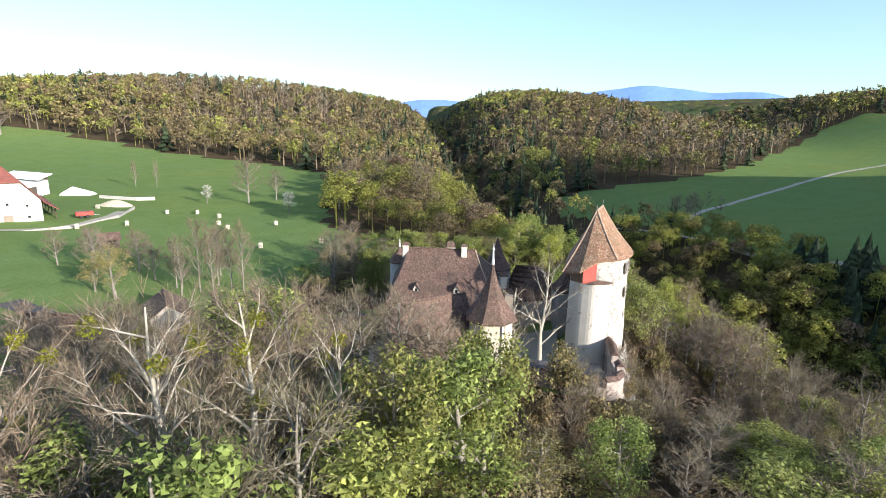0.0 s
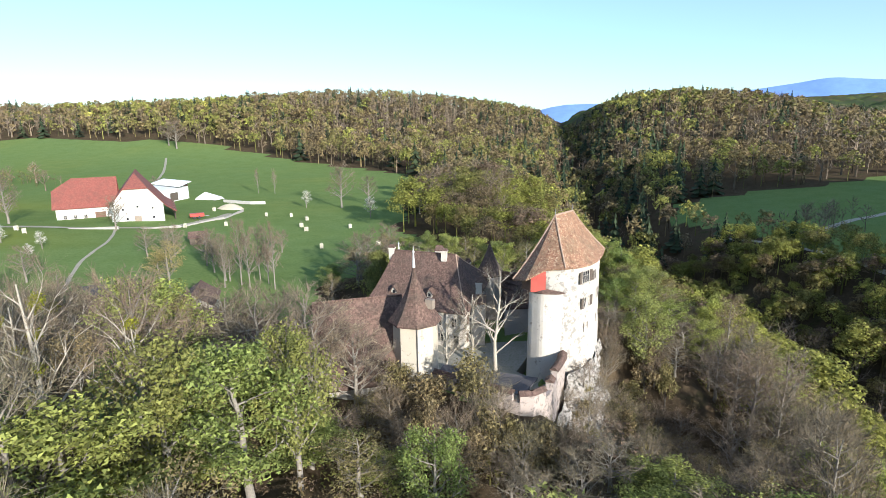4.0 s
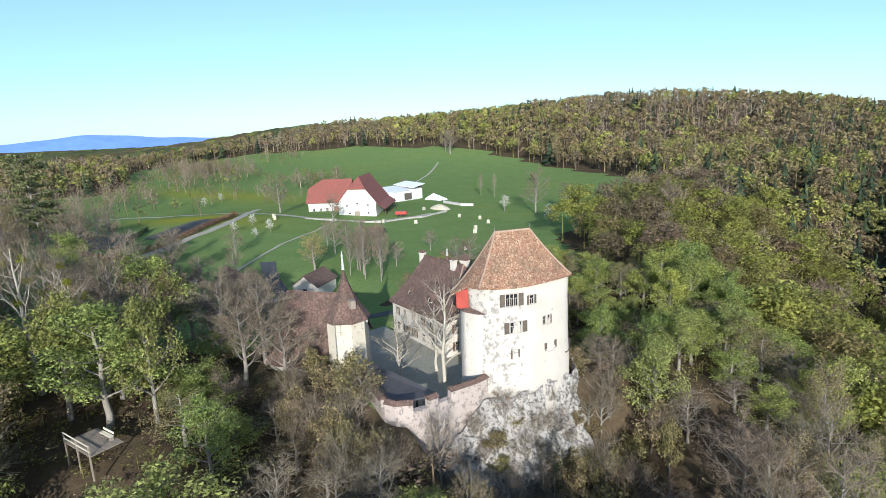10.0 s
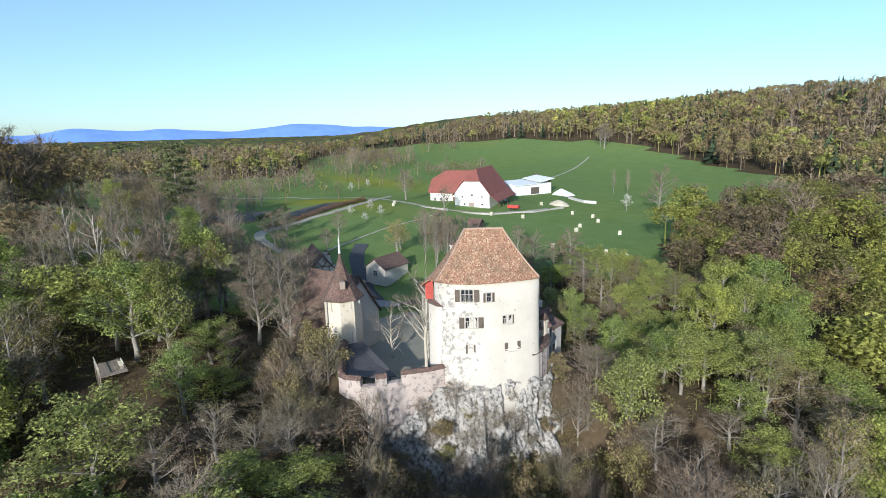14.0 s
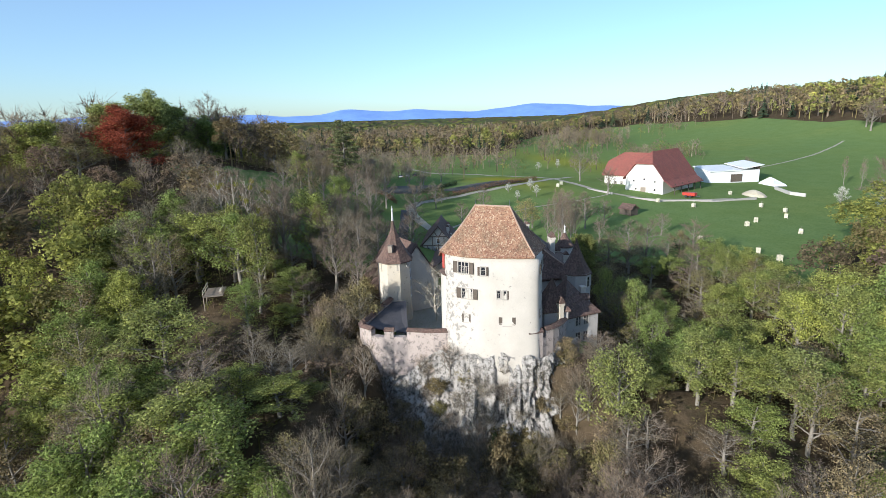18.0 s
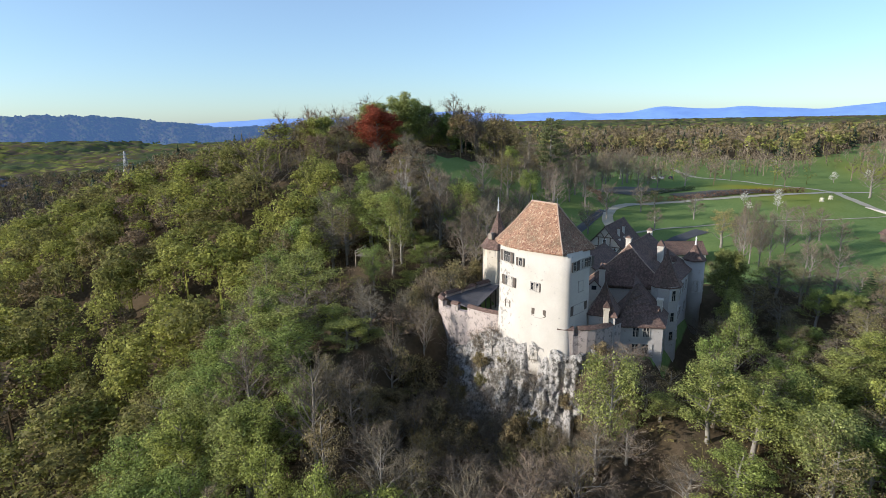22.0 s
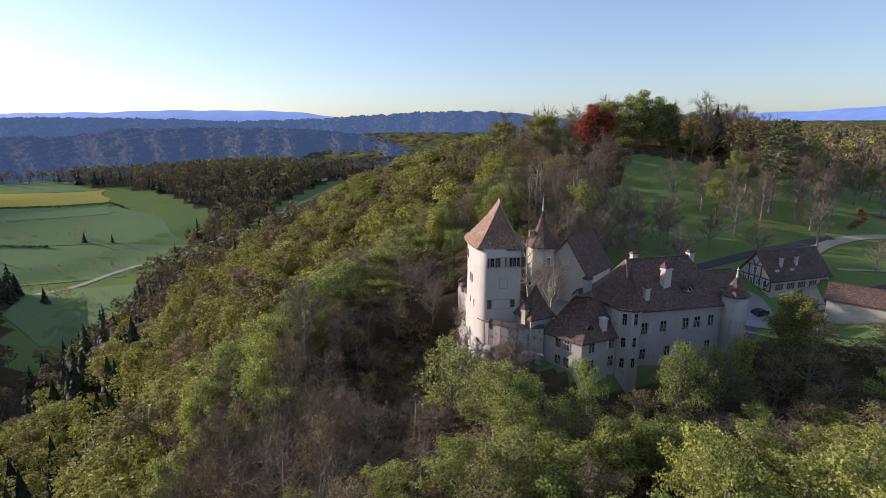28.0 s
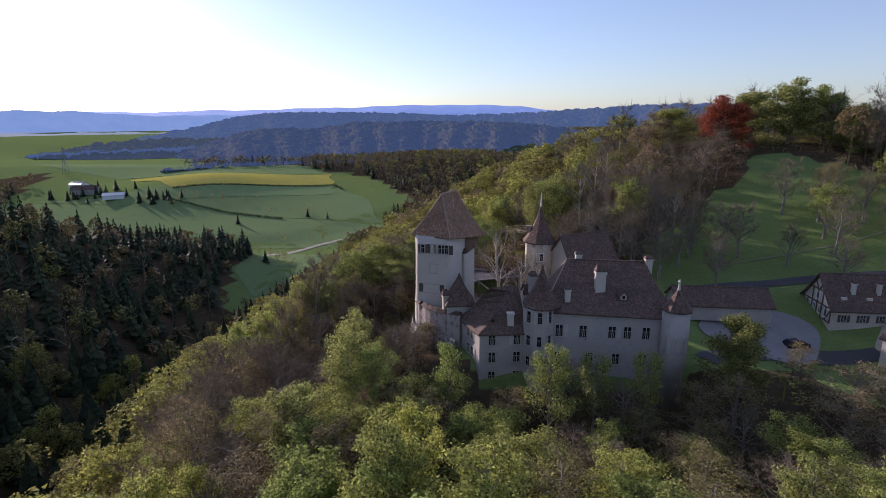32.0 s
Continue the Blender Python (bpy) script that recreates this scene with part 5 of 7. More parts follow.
CLEAR = [(7, 31, 5.5), (3.5, 38, 4), (-3, 31, 4), (15, 39, 3.5), (35, 90, 4), (-11, 30, 3.5), (-15, 26, 3.5), (-26.6, 63, 5), (-20.3, 46.5, 4), (14, 29.5, 5), (21, 28, 4.5), (20, 33, 3.5), (15, 25.5, 3.5), (-21, 99, 7), (-28, 97, 7), (-34, 92, 6)]


def stature(x, y):
    """Trees keep low where the ground was cut clear: below the walls, in the ditch, on the crag."""
    h = 1.0
    if 22 < x < 50 and 50 < y < 100:
        h *= 0.42 + 0.4 * max(0.0, (x - 34) / 16)
    if -8 < x < 36 and 34 < y < 58:
        h *= 0.42
    if y > 92 and -20 < x < 50:
        h *= 0.62 + 0.2 * min(1.0, max(0.0, (y - 104) / 20))
    if x < -26 and y > 92:
        h *= 0.6
    if -30 < x < 18 and y > 102:
        h *= 0.72
    return h


def young(x, y):
    """Young growth along the edge of the eastern field, on the steep bank above the valley meadow and below the hilltop beeches."""
    low = ((x > 55) & (x < 135) & (y > 185) & (y < 275)) | ((x > 95) & (x < 175) & (y > -240) & (y < -80)) | ((x > -35) & (x < 25) & (y > 96) & (y < 165))
    flank = (x > -72) & (x < -22) & (y > -34) & (y < 16)
    return np.where(low, 0.72, np.where(flank, 0.66, 1.0))


def near_woods():
    x, y = scatter(-60, 90, 0, 145, 5.3)
    d = np.hypot(x - HEART[0], y - HEART[1])
    for i in np.argsort(d):
        px, py, dd = float(x[i]), float(y[i]), d[i]
        if dd > NEAR_R or any(math.hypot(px - a, py - b) < r for a, b, r in CLEAR):
            continue
        r = rng.random()
        g = float(leafiness(px, py))
        kind = "green" if r < g else ("bud" if r < g + 0.2 else ("conifer" if r > 0.975 and py > 45 else "bare"))
        nv = sum(1 for k in KINDS if k[0] == kind)
        wood, crown = KINDS[kind, int(rng.integers(nv))]
        nm, lab, cat = LABELS[kind]
        h = rng.uniform(0.72, 1.15)
        h *= stature(px, py)
        full = 1.22 if kind == "green" and py < 52 else 1.0
        plant(nm, lab, cat, wood, crown, px, py, h, rng.uniform(0, 360), full * rng.uniform(0.85, 1.2) * (0.55 + 0.45 * stature(px, py)), "trees of the castle woods", "needles" if kind == "conifer" else "crown")


near_woods()


# woods farther off: joined leaf sprays, twigs and needles
def leaf_template(seed, clumps, per, radius, size):
    r = np.random.default_rng(seed)
    c = []
    for k in range(clumps):
        a, rr = r.uniform(0, 6.28), 0.27 * math.sqrt(r.random())
        z = 0.34 + 0.6 * r.random() ** 0.8
        rr *= max(0.2, 1.25 - 1.0 * abs(z - 0.58) / 0.42)
        c.append((rr * math.cos(a), rr * math.sin(a), z))
    V, F = leaf_cloud(r, c, per, radius, size, 0.85, 0.45)
    tv = np.array([[-0.016, 0, -0.05], [0.016, 0, -0.05], [0, 0, 0.85], [0, -0.016, -0.05], [0, 0.016, -0.05], [0, 0, 0.85]])
    tf = np.array([[0, 1, 2], [3, 4, 5]]) + len(V)
    return np.concatenate([V, tv]), np.concatenate([F, tf])


def crown_template(seed, n, size, clumps=44):
    """A rounded crown built of leafy clumps that look outwards, with gaps between them, on a slim trunk; one metre tall."""
    r = np.random.default_rng(seed)
    c = r.normal(0, 1, (clumps, 3))
    c /= np.linalg.norm(c, axis=1)[:, None]
    c[:, 2] = np.where(c[:, 2] < -0.55, -c[:, 2], c[:, 2])
    axes = np.array([0.235, 0.235, 0.33]) * r.uniform(0.85, 1.15, 3)
    centre = c * axes * r.uniform(0.55, 1.0, clumps)[:, None] + np.array([0, 0, 0.6])
    ball = r.uniform(0.055, 0.105, clumps)
    k = r.integers(0, clumps, n)
    d = r.normal(0, 1, (n, 3)) + 0.7 * c[k] + np.array([0, 0, 0.35])
    d /= np.linalg.norm(d, axis=1)[:, None]
    p = centre[k] + d * (ball[k] * (1 - 0.5 * r.random(n) ** 2.5))[:, None]
    nrm = d + r.normal(0, 0.45, (n, 3))
    nrm /= np.linalg.norm(nrm, axis=1)[:, None]
    a = np.cross(nrm, r.normal(0, 1, (n, 3)))
    a /= np.linalg.norm(a, axis=1)[:, None] + 1e-9
    b = np.cross(nrm, a)
    s = (size * r.uniform(0.5, 1.35, n))[:, None]
    V = np.stack([p - a * s - b * s * 0.5, p + a * s - b * s * 0.4, p + b * s], 1).reshape(-1, 3)
    tv = np.array([[-0.016, 0, -0.05], [0.016, 0, -0.05], [0, 0, 0.85], [0, -0.016, -0.05], [0, 0.016, -0.05], [0, 0, 0.85]])
    F = np.arange((n + 2) * 3).reshape(-1, 3)
    return np.concatenate([V, tv]), F


def twig_template(seed, limbs, twigs, width):
    r = np.random.default_rng(seed)
    V, F = [], []
    w = np.array([width, 0, 0])

    def blade(p, q, a, b):
        o = len(V)
        d = q - p
        s = np.cross(d, r.normal(0, 1, 3))
        s /= np.linalg.norm(s) + 1e-9
        V.extend([p - s * a, p + s * a, q + s * b * 0.3])
        F.append((o, o + 1, o + 2))

    top = np.array([r.normal(0, 0.02), r.normal(0, 0.02), 0.85])
    z0 = np.zeros(3)
    for k in range(2):
        blade(z0 - (0, 0, 0.05), top, width * 3.0, width * 0.5)
    for k in range(limbs):
        h = 0.3 + 0.6 * k / limbs
        a = k * 2.4
        L = 0.33 * (1.15 - 0.8 * (h - 0.3) / 0.6)
        p = top * h / 0.85
        q = p + np.array([math.cos(a), math.sin(a), r.uniform(0.5, 1.1)]) * L * 0.7
        blade(p, q, width * 1.6, width * 0.6)
        for j in range(twigs):
            t = r.uniform(0.3, 1.0)
            b = p + (q - p) * t
            e = b + (q - p) * 0.35 + r.normal(0, 0.075, 3) + (0, 0, 0.05)
            blade(b, e, width * 0.85, width * 0.3)
    return np.array(V), np.array(F)


def needle_template(seed, whorls, per):
    r = np.random.default_rng(seed)
    V, F = [], []
    for w in range(whorls):
        t = w / (whorls - 1)
        for k in range(per):
            az = 2 * math.pi * k / per + w + r.normal(0, 0.2)
            L = ((1 - t) * 0.19 + 0.02) * r.uniform(0.8, 1.2)
            d = np.array([math.cos(az), math.sin(az), 0])
            s = np.array([-d[1], d[0], 0]) * L * 0.6
            z = 0.1 + 0.88 * t
            o = len(V)
            V += [np.array([0, 0, z + 0.06]), d * L + s + (0, 0, z - 0.05), d * L * 1.25 + (0, 0, z - 0.09), d * L - s + (0, 0, z - 0.05)]
            F.append((o, o + 1, o + 2, o + 3))
    return np.array(V), np.array(F)


def seen_from_round(x, y, z, top):
    """Whether a tree top can be seen from the circle in the air round the castle."""
    ok = np.zeros(len(x), dtype=bool)
    for a in range(0, 360, 40):
        ex, ey, ez = HEART[0] + 85 * math.cos(radians(a)), HEART[1] + 85 * math.sin(radians(a)), 33.0
        free = np.ones(len(x), dtype=bool)
        for t in np.linspace(0.08, 0.96, 26):
            lx, ly = ex + (x - ex) * t, ey + (y - ey) * t
            lz = ez + (z + top - ez) * t
            wood = np.where(np.hypot(lx - x, ly - y) > 25, 9.0, 0.0)
            free &= lz > land(lx, ly) + wood * (wood_at(lx, ly) > 0.5) - 1.0
        ok |= free
    return ok


def join_woods(nm, lab, x, y, size, wide, tone, templates, mat, kind="stuff"):
    z = land(x, y)
    ang = rng.uniform(0, 6.28, len(x))
    VV, FF, TT = [], [], []
    o = 0
    n = len(templates)
    for v, (tv, tf) in enumerate(templates):
        ii = np.arange(len(x))[v::n]
        if not len(ii):
            continue
        c, s = np.cos(ang[ii]), np.sin(ang[ii])
        w = size[ii] * wide[ii]
        X = (tv[None, :, 0] * c[:, None] - tv[None, :, 1] * s[:, None]) * w[:, None] + x[ii, None]
        Y = (tv[None, :, 0] * s[:, None] + tv[None, :, 1] * c[:, None]) * w[:, None] + y[ii, None]
        Z = tv[None, :, 2] * size[ii, None] + z[ii, None] - 0.3
        VV.append(np.stack([X, Y, Z], -1).reshape(-1, 3))
        FF.append((tf[None] + (np.arange(len(ii)) * len(tv))[:, None, None]).reshape(-1, tf.shape[1]) + o)
        TT.append(np.repeat(tone[ii], len(tv)))
        o += len(ii) * len(tv)
    me = np_mesh(nm, np.concatenate(VV), np.concatenate(FF), mat)
    a = me.attributes.new("tone", 'FLOAT', 'POINT')
    a.data.foreach_set("value", np.concatenate(TT).astype(np.float32))
    print(nm, len(x), "trees", len(me.polygons), "quads")
    return tagged(new(nm, me), lab, "woods", kind=kind)


def mid_woods():
    x, y = scatter(-190, 215, -130, 275, 7.9)
    bank_x, bank_y = scatter(48, 140, 110, 280, 6.6)
    x, y = np.concatenate([x, bank_x]), np.concatenate([y, bank_y])
    d = np.hypot(x - HEART[0], y - HEART[1])
    k = (d >= NEAR_R) & (d < MID_R) & (np.hypot(x + 62, y + 17) > 13) & (np.hypot(x + 84, y + 22) > 11)
    x, y = x[k], y[k]
    k = seen_from_round(x, y, land(x, y), 14)
    x, y = x[k], y[k]
    g = leafiness(x, y)
    r = rng.random(len(x))
    shade = ((x > 95) & (y < 100)) | ((x > 125) & (y < 190))
    con = (r > np.where(shade, 0.45, 0.99))
    leaf = (r < g + 0.22) & ~con
    rest = ~con & ~leaf
    size, wide = rng.uniform(11, 20, len(x)) * young(x, y), rng.uniform(0.85, 1.35, len(x))
    tone = np.where(r < g, rng.uniform(0.55, 0.92, len(x)), rng.uniform(0.15, 0.55, len(x)))
    join_woods("slope_woods", "spring-green and olive trees on the castle slopes", x[leaf], y[leaf], size[leaf], wide[leaf] * 1.15, tone[leaf], [crown_template(300 + i, 1500, 0.0155) for i in range(7)], FAR_LEAF)
    join_woods("slope_bare_woods", "leafless brown trees on the castle slopes", x[rest], y[rest], size[rest], wide[rest], rng.random(int(rest.sum())), [twig_template(320 + i, 15, 18, 0.0042) for i in range(5)], FAR_TWIG)
    join_woods("slope_conifers", "dark conifers among the slope woods", x[con], y[con], size[con] * 1.1, wide[con] * 0.9, rng.random(int(con.sum())), [needle_template(340 + i, 20, 11) for i in range(4)], FAR_NEEDLE)


def far_woods():
    x, y = scatter(-840, 840, -1000, 900, 10.4)
    d = np.hypot(x - HEART[0], y - HEART[1])
    k = (d >= MID_R) & (d < np.where(y < -300, FAR_R + 210, FAR_R))
    x, y = x[k], y[k]
    k = seen_from_round(x, y, land(x, y), 17)
    x, y = x[k], y[k]
    patch = np.sin(x * 0.013 + 1) + np.sin(y * 0.016 + x * 0.006 + 2)
    r = rng.random(len(x))
    dr, _, _ = axis(x, y, RAVINE)
    con = r < np.where((dr < 75) & (y > 150) & (x < 170), 0.3, np.where((x > 110) & (y < 200) & (y > -330), 0.62, 0.07))
    tone = np.clip(rng.normal(0.36 + 0.09 * patch, 0.21, len(x)), 0, 1)
    size, wide = rng.uniform(13, 21, len(x)) * young(x, y), rng.uniform(0.95, 1.3, len(x))
    bare_k = ~con & (tone < 0.3)
    leaf = ~con & ~bare_k
    close = leaf & (np.hypot(x - HEART[0], y - HEART[1]) < 420)
    leaf = leaf & ~close
    join_woods("hillside_woods", "olive and fresh green spring woods on the near hillsides", x[close], y[close], size[close], wide[close], tone[close], [crown_template(260 + i, 330, 0.031, 26) for i in range(6)], DISTANT_LEAF)
    join_woods("distant_woods", "mixed brown and fresh green spring woods on the hills", x[leaf], y[leaf], size[leaf], wide[leaf], tone[leaf], [crown_template(200 + i, 84, 0.056, 16) for i in range(6)], DISTANT_LEAF)
    join_woods("distant_bare_woods", "brown leafless woods on the hills", x[bare_k], y[bare_k], size[bare_k], wide[bare_k], rng.random(int(bare_k.sum())), [twig_template(220 + i, 6, 5, 0.011) for i in range(5)], FAR_TWIG)
    join_woods("distant_conifers", "dark conifers in the wooded valley", x[con], y[con], size[con] * 1.1, wide[con], rng.random(int(con.sum())), [needle_template(240 + i, 8, 5) for i in range(4)], FAR_NEEDLE)


def far_canopy():
    """Unbroken woods beyond the single trees: a bumpy canopy."""
    r = np.random.default_rng(21)
    n = 330
    k = np.linspace(-1, 1, n)
    g = np.sign(k) * np.abs(k) ** 1.25 * 2500
    X, Y = np.meshgrid(g, g - 60)
    step = 9.0
    X, Y = X + r.uniform(-0.4, 0.4, X.shape) * step, Y + r.uniform(-0.4, 0.4, X.shape) * step
    ok = (wood_at(X, Y) > 0.5) & (np.hypot(X - HEART[0], Y - HEART[1]) > np.where(Y < -300, FAR_R + 190, FAR_R - 25)) & ((Y > -150) | (X < 60))
    deep = ok.copy()
    deep[1:-1, 1:-1] = ok[1:-1, 1:-1] & ok[:-2, 1:-1] & ok[2:, 1:-1] & ok[1:-1, :-2] & ok[1:-1, 2:]
    Z = land(X, Y) + np.where(deep, 8 + r.uniform(0, 8, X.shape), 3.0)
    idx = np.arange(n * n).reshape(n, n)
    F = np.stack([idx[:-1, :-1], idx[:-1, 1:], idx[1:, 1:], idx[1:, :-1]], -1).reshape(-1, 4)
    F = F[ok.ravel()[F].all(1)]
    tri = np.concatenate([F[:, [0, 1, 2]], F[:, [0, 2, 3]]])
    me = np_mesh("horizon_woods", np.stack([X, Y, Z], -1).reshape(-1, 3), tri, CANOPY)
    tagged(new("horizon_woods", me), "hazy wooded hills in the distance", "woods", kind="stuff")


mid_woods()
far_woods()
far_canopy()


def undergrowth():
    """Low brush on the woodland floor."""
    x, y = scatter(-75, 105, -15, 160, 3.1)
    d = np.hypot(x - HEART[0], y - HEART[1])
    k = d < 95
    hx, hy = scatter(-135, -30, -50, 30, 3.4)
    k2 = np.hypot(hx - HEART[0], hy - HEART[1]) >= 95
    x, y = np.concatenate([x[k], hx[k2]]), np.concatenate([y[k], hy[k2]])
    join_woods("undergrowth", "low brown and green brush under the trees", x, y, rng.uniform(1.5, 4.2, len(x)), rng.uniform(1.6, 2.6, len(x)), rng.uniform(0.05, 0.8, len(x)), [leaf_template(400 + i, 9, 12, 0.13, 0.03) for i in range(5)], FAR_LEAF)


undergrowth()


# the hills on the horizon, their blue haze painted into colour and glow
def skyline(name, label, a0, a1, dist, el, bumps, mat=None, foot=-0.03):
    """A range of hills as it stands against the sky: azimuths in degrees counter-clockwise from +y, its height in degrees."""
    n = 320
    V, F = [], []
    for i in range(n + 1):
        t = i / n
        a = radians(a0 + (a1 - a0) * t)
        fade = min(1, 7 * t, 7 * (1 - t)) ** 0.6
        e = el * fade if el > 0 else el - 1.6 * (1 - fade)
        for c, w, h in bumps:
            e += h * math.exp(-(((a0 + (a1 - a0) * t) - c) / w) ** 2)
        e += 0.05 * math.sin(a * 37) + 0.03 * math.sin(a * 91 + 1)
        if foot < -1:
            e += 0.07 * noise.noise(Vector((a * 150, 0, dist))) + 0.2 * noise.noise(Vector((a * 18, 0, dist)))
        for k, (dd, zz) in enumerate(((dist - 300, foot), (dist, e), (dist + 300, e - 0.4))):
            V.append((-math.sin(a) * dd, math.cos(a) * dd, 33 + dd * math.tan(radians(zz))))
        if i:
            o = (i - 1) * 3
            F += [(o, o + 1, o + 4, o + 3), (o + 1, o + 2, o + 5, o + 4)]
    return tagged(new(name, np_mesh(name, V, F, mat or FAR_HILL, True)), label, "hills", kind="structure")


skyline("backdrop_north", "haze-blue mountain range on the horizon", -36, 9, 3600, 1.7, [(-20, 6, 1.6), (-12, 3, 0.6), (-30, 4, 0.9)])
skyline("backdrop_west", "haze-blue hills on the western horizon", 56, 150, 3700, 0.75, [(78, 5, 0.6), (92, 4, 0.35), (98, 2.5, 0.5), (120, 6, 0.45), (108, 3, 0.2)])
skyline("backdrop_south", "table mountain in pale blue haze on the southern horizon", 165.5, 226, 3900, 0.5, [(174, 4, 0.35), (181, 6, 0.65), (190, 7, 0.5), (201, 8, 0.25)])


def lumps(u, v, size, seed):
    """Heights of rounded crowns, one in each cell of a jittered grid."""
    cu, cv = np.floor(u / size), np.floor(v / size)
    best = np.zeros(u.shape)
    for i in (-1, 0, 1):
        for j in (-1, 0, 1):
            a, b = cu + i, cv + j
            h1 = np.modf(np.abs(np.sin(a * 127.1 + b * 311.7 + seed) * 43758.5))[0]
            h2 = np.modf(np.abs(np.sin(a * 269.5 + b * 183.3 + seed) * 24634.6))[0]
            r = size * (0.55 + 0.35 * h2)
            d2 = ((u - (a + h1) * size) ** 2 + (v - (b + h2) * size) ** 2) / (r * r)
            best = np.maximum(best, r * (0.7 + 0.5 * h1) * np.sqrt(np.clip(1 - d2, 0, 1)))
    return best


def wooded_ridge(name, label, profile, foot, near, back, mat, crown=11.0, seed=1.0, spur=0.35):
    """A far wooded hillside as relief: azimuth and height of its crest in degrees, the foot's height in degrees, the distances of foot and crest."""
    pa, pe = np.array([p[0] for p in profile], float), np.array([p[1] for p in profile], float)
    az = np.arange(pa[0], pa[-1], math.degrees(crown / 4.2 / back))
    crest = np.interp(az, pa, pe)
    w = max(3, int(len(az) * 0.02))
    crest = np.convolve(np.pad(crest, w, "edge"), np.ones(2 * w + 1) / (2 * w + 1), "valid")
    t = np.linspace(0, 1, 64)
    A, T = np.meshgrid(np.radians(az), t)
    E = np.tile(crest, (len(t), 1))
    wave = np.sin(A * 26 + seed) + 0.6 * np.sin(A * 61 + 2 * seed) + 0.35 * np.sin(A * 133 + T * 3)
    D = near + (back - near) * (T + spur * wave * T * (1 - T))
    z0, z1 = 33 + near * math.tan(radians(foot)), 33 + back * np.tan(np.radians(E))
    Z = z0 + (z1 - z0) * (T ** 0.85 + 0.10 * wave * T * (1 - T))
    u, v = A * back + 9 * wave, T * (back - near) * 1.15 + 5 * np.sin(A * 900)
    h = 0.6 * lumps(u, v, crown, seed) + 0.4 * lumps(u + 0.3 * v, v, crown * 2.3, seed + 3)
    Z, D = Z + h, D - 0.35 * h
    X, Y = -np.sin(A) * D, np.cos(A) * D
    X = np.concatenate([X, -np.sin(A[-1:]) * (back + 120)])
    Y = np.concatenate([Y, np.cos(A[-1:]) * (back + 120)])
    Z = np.concatenate([Z, Z[-1:] - 60])
    n = len(az)
    idx = np.arange(X.size).reshape(-1, n)
    F = np.stack([idx[:-1, :-1], idx[:-1, 1:], idx[1:, 1:], idx[1:, :-1]], -1).reshape(-1, 4)
    return tagged(new(name, np_mesh(name, np.stack([X, Y, Z], -1).reshape(-1, 3), F, mat)), label, "hills", kind="structure")


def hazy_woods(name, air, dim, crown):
    """Far woods, haze painted in: green and brown crowns dimmed, bluish emission as air."""
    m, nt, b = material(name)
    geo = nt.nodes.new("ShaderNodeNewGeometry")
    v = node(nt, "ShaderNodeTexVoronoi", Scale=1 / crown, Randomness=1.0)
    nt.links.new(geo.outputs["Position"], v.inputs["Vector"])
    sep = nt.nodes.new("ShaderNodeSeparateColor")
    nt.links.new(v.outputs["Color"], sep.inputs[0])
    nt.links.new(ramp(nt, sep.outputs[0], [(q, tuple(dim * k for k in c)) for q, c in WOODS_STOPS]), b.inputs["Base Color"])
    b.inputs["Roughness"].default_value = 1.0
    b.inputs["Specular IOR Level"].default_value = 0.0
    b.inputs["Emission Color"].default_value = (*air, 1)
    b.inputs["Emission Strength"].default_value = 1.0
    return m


skyline("backdrop_south_east", "haze-pale hills beyond the hazy plain", 199, 252, 3300, 0.15, [(222, 8, 0.5)], PALE_HILL, -3.0)
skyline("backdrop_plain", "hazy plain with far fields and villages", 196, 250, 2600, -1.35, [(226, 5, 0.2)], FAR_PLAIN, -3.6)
wooded_ridge("backdrop_ridge", "haze-blue wooded ridge across the valley", [(128, 0.2), (143, -0.4), (148, 0.3), (152, 0.7), (156, 1.0), (161, 0.95), (165, 0.7), (172, 0.25), (177, 0.05), (182, -0.1), (187, 0.1), (196, 0.3), (201, 0.25), (205, -0.1), (208, -1.0), (213, -2.0), (217, -2.6), (224, -3.6)], -3.6, 1500, 2150, hazy_woods("hazy_ridge_woods", (0.046, 0.095, 0.205), 0.15, 12), 12, 2.1)
wooded_ridge("backdrop_hill", "wooded hills in painted blue haze before the ridge", [(146, -5.4), (151, -4.6), (156, -4.0), (160, -3.2), (165, -2.4), (169, -1.75), (174, -1.1), (179, -0.9), (185, -0.85), (190, -0.9), (194, -0.95), (197, -1.5), (200, -1.75), (203, -1.4), (206, -1.9), (210, -3.2), (216, -6.0)], -6.0, 920, 1430, hazy_woods("hazy_hill_woods", (0.028, 0.056, 0.128), 0.20, 10), 11, 5.3, 0.55)
wooded_ridge("backdrop_belt", "brown leafless wood in painted haze behind the valley field", [(181, -4.6), (187, -3.6), (190, -3.1), (195, -2.9), (200, -2.9), (204, -2.6), (210, -2.3), (216, -2.3), (220, -2.9), (225, -3.8), (229, -4.6)], -4.6, 1480, 1620, hazy_woods("hazy_belt_woods", (0.030, 0.052, 0.092), 0.30, 9), 10, 8.7, 0.1)


# shrubs clinging to the crag and the foot of the walls
for i in range(92):
    a = rng.uniform(0, 1)
    if i < 66:
        px, py = 28.5 + 9 * rng.random() + 2 * math.sin(i), 55 + 36 * a
    else:
        px, py = 4 + 22 * a, 50 + 7 * rng.random()
    k = int(rng.random() < 0.55)
    wood, crown = KINDS["shrub", k]
    plant("shrub", "low leafless shrub at the foot of the crag" if k else "low olive-green shrub at the foot of the crag", "shrub", wood, crown, px, py, rng.uniform(0.7, 1.5), rng.uniform(0, 360), rng.uniform(0.8, 1.3), "shrubs below the castle")

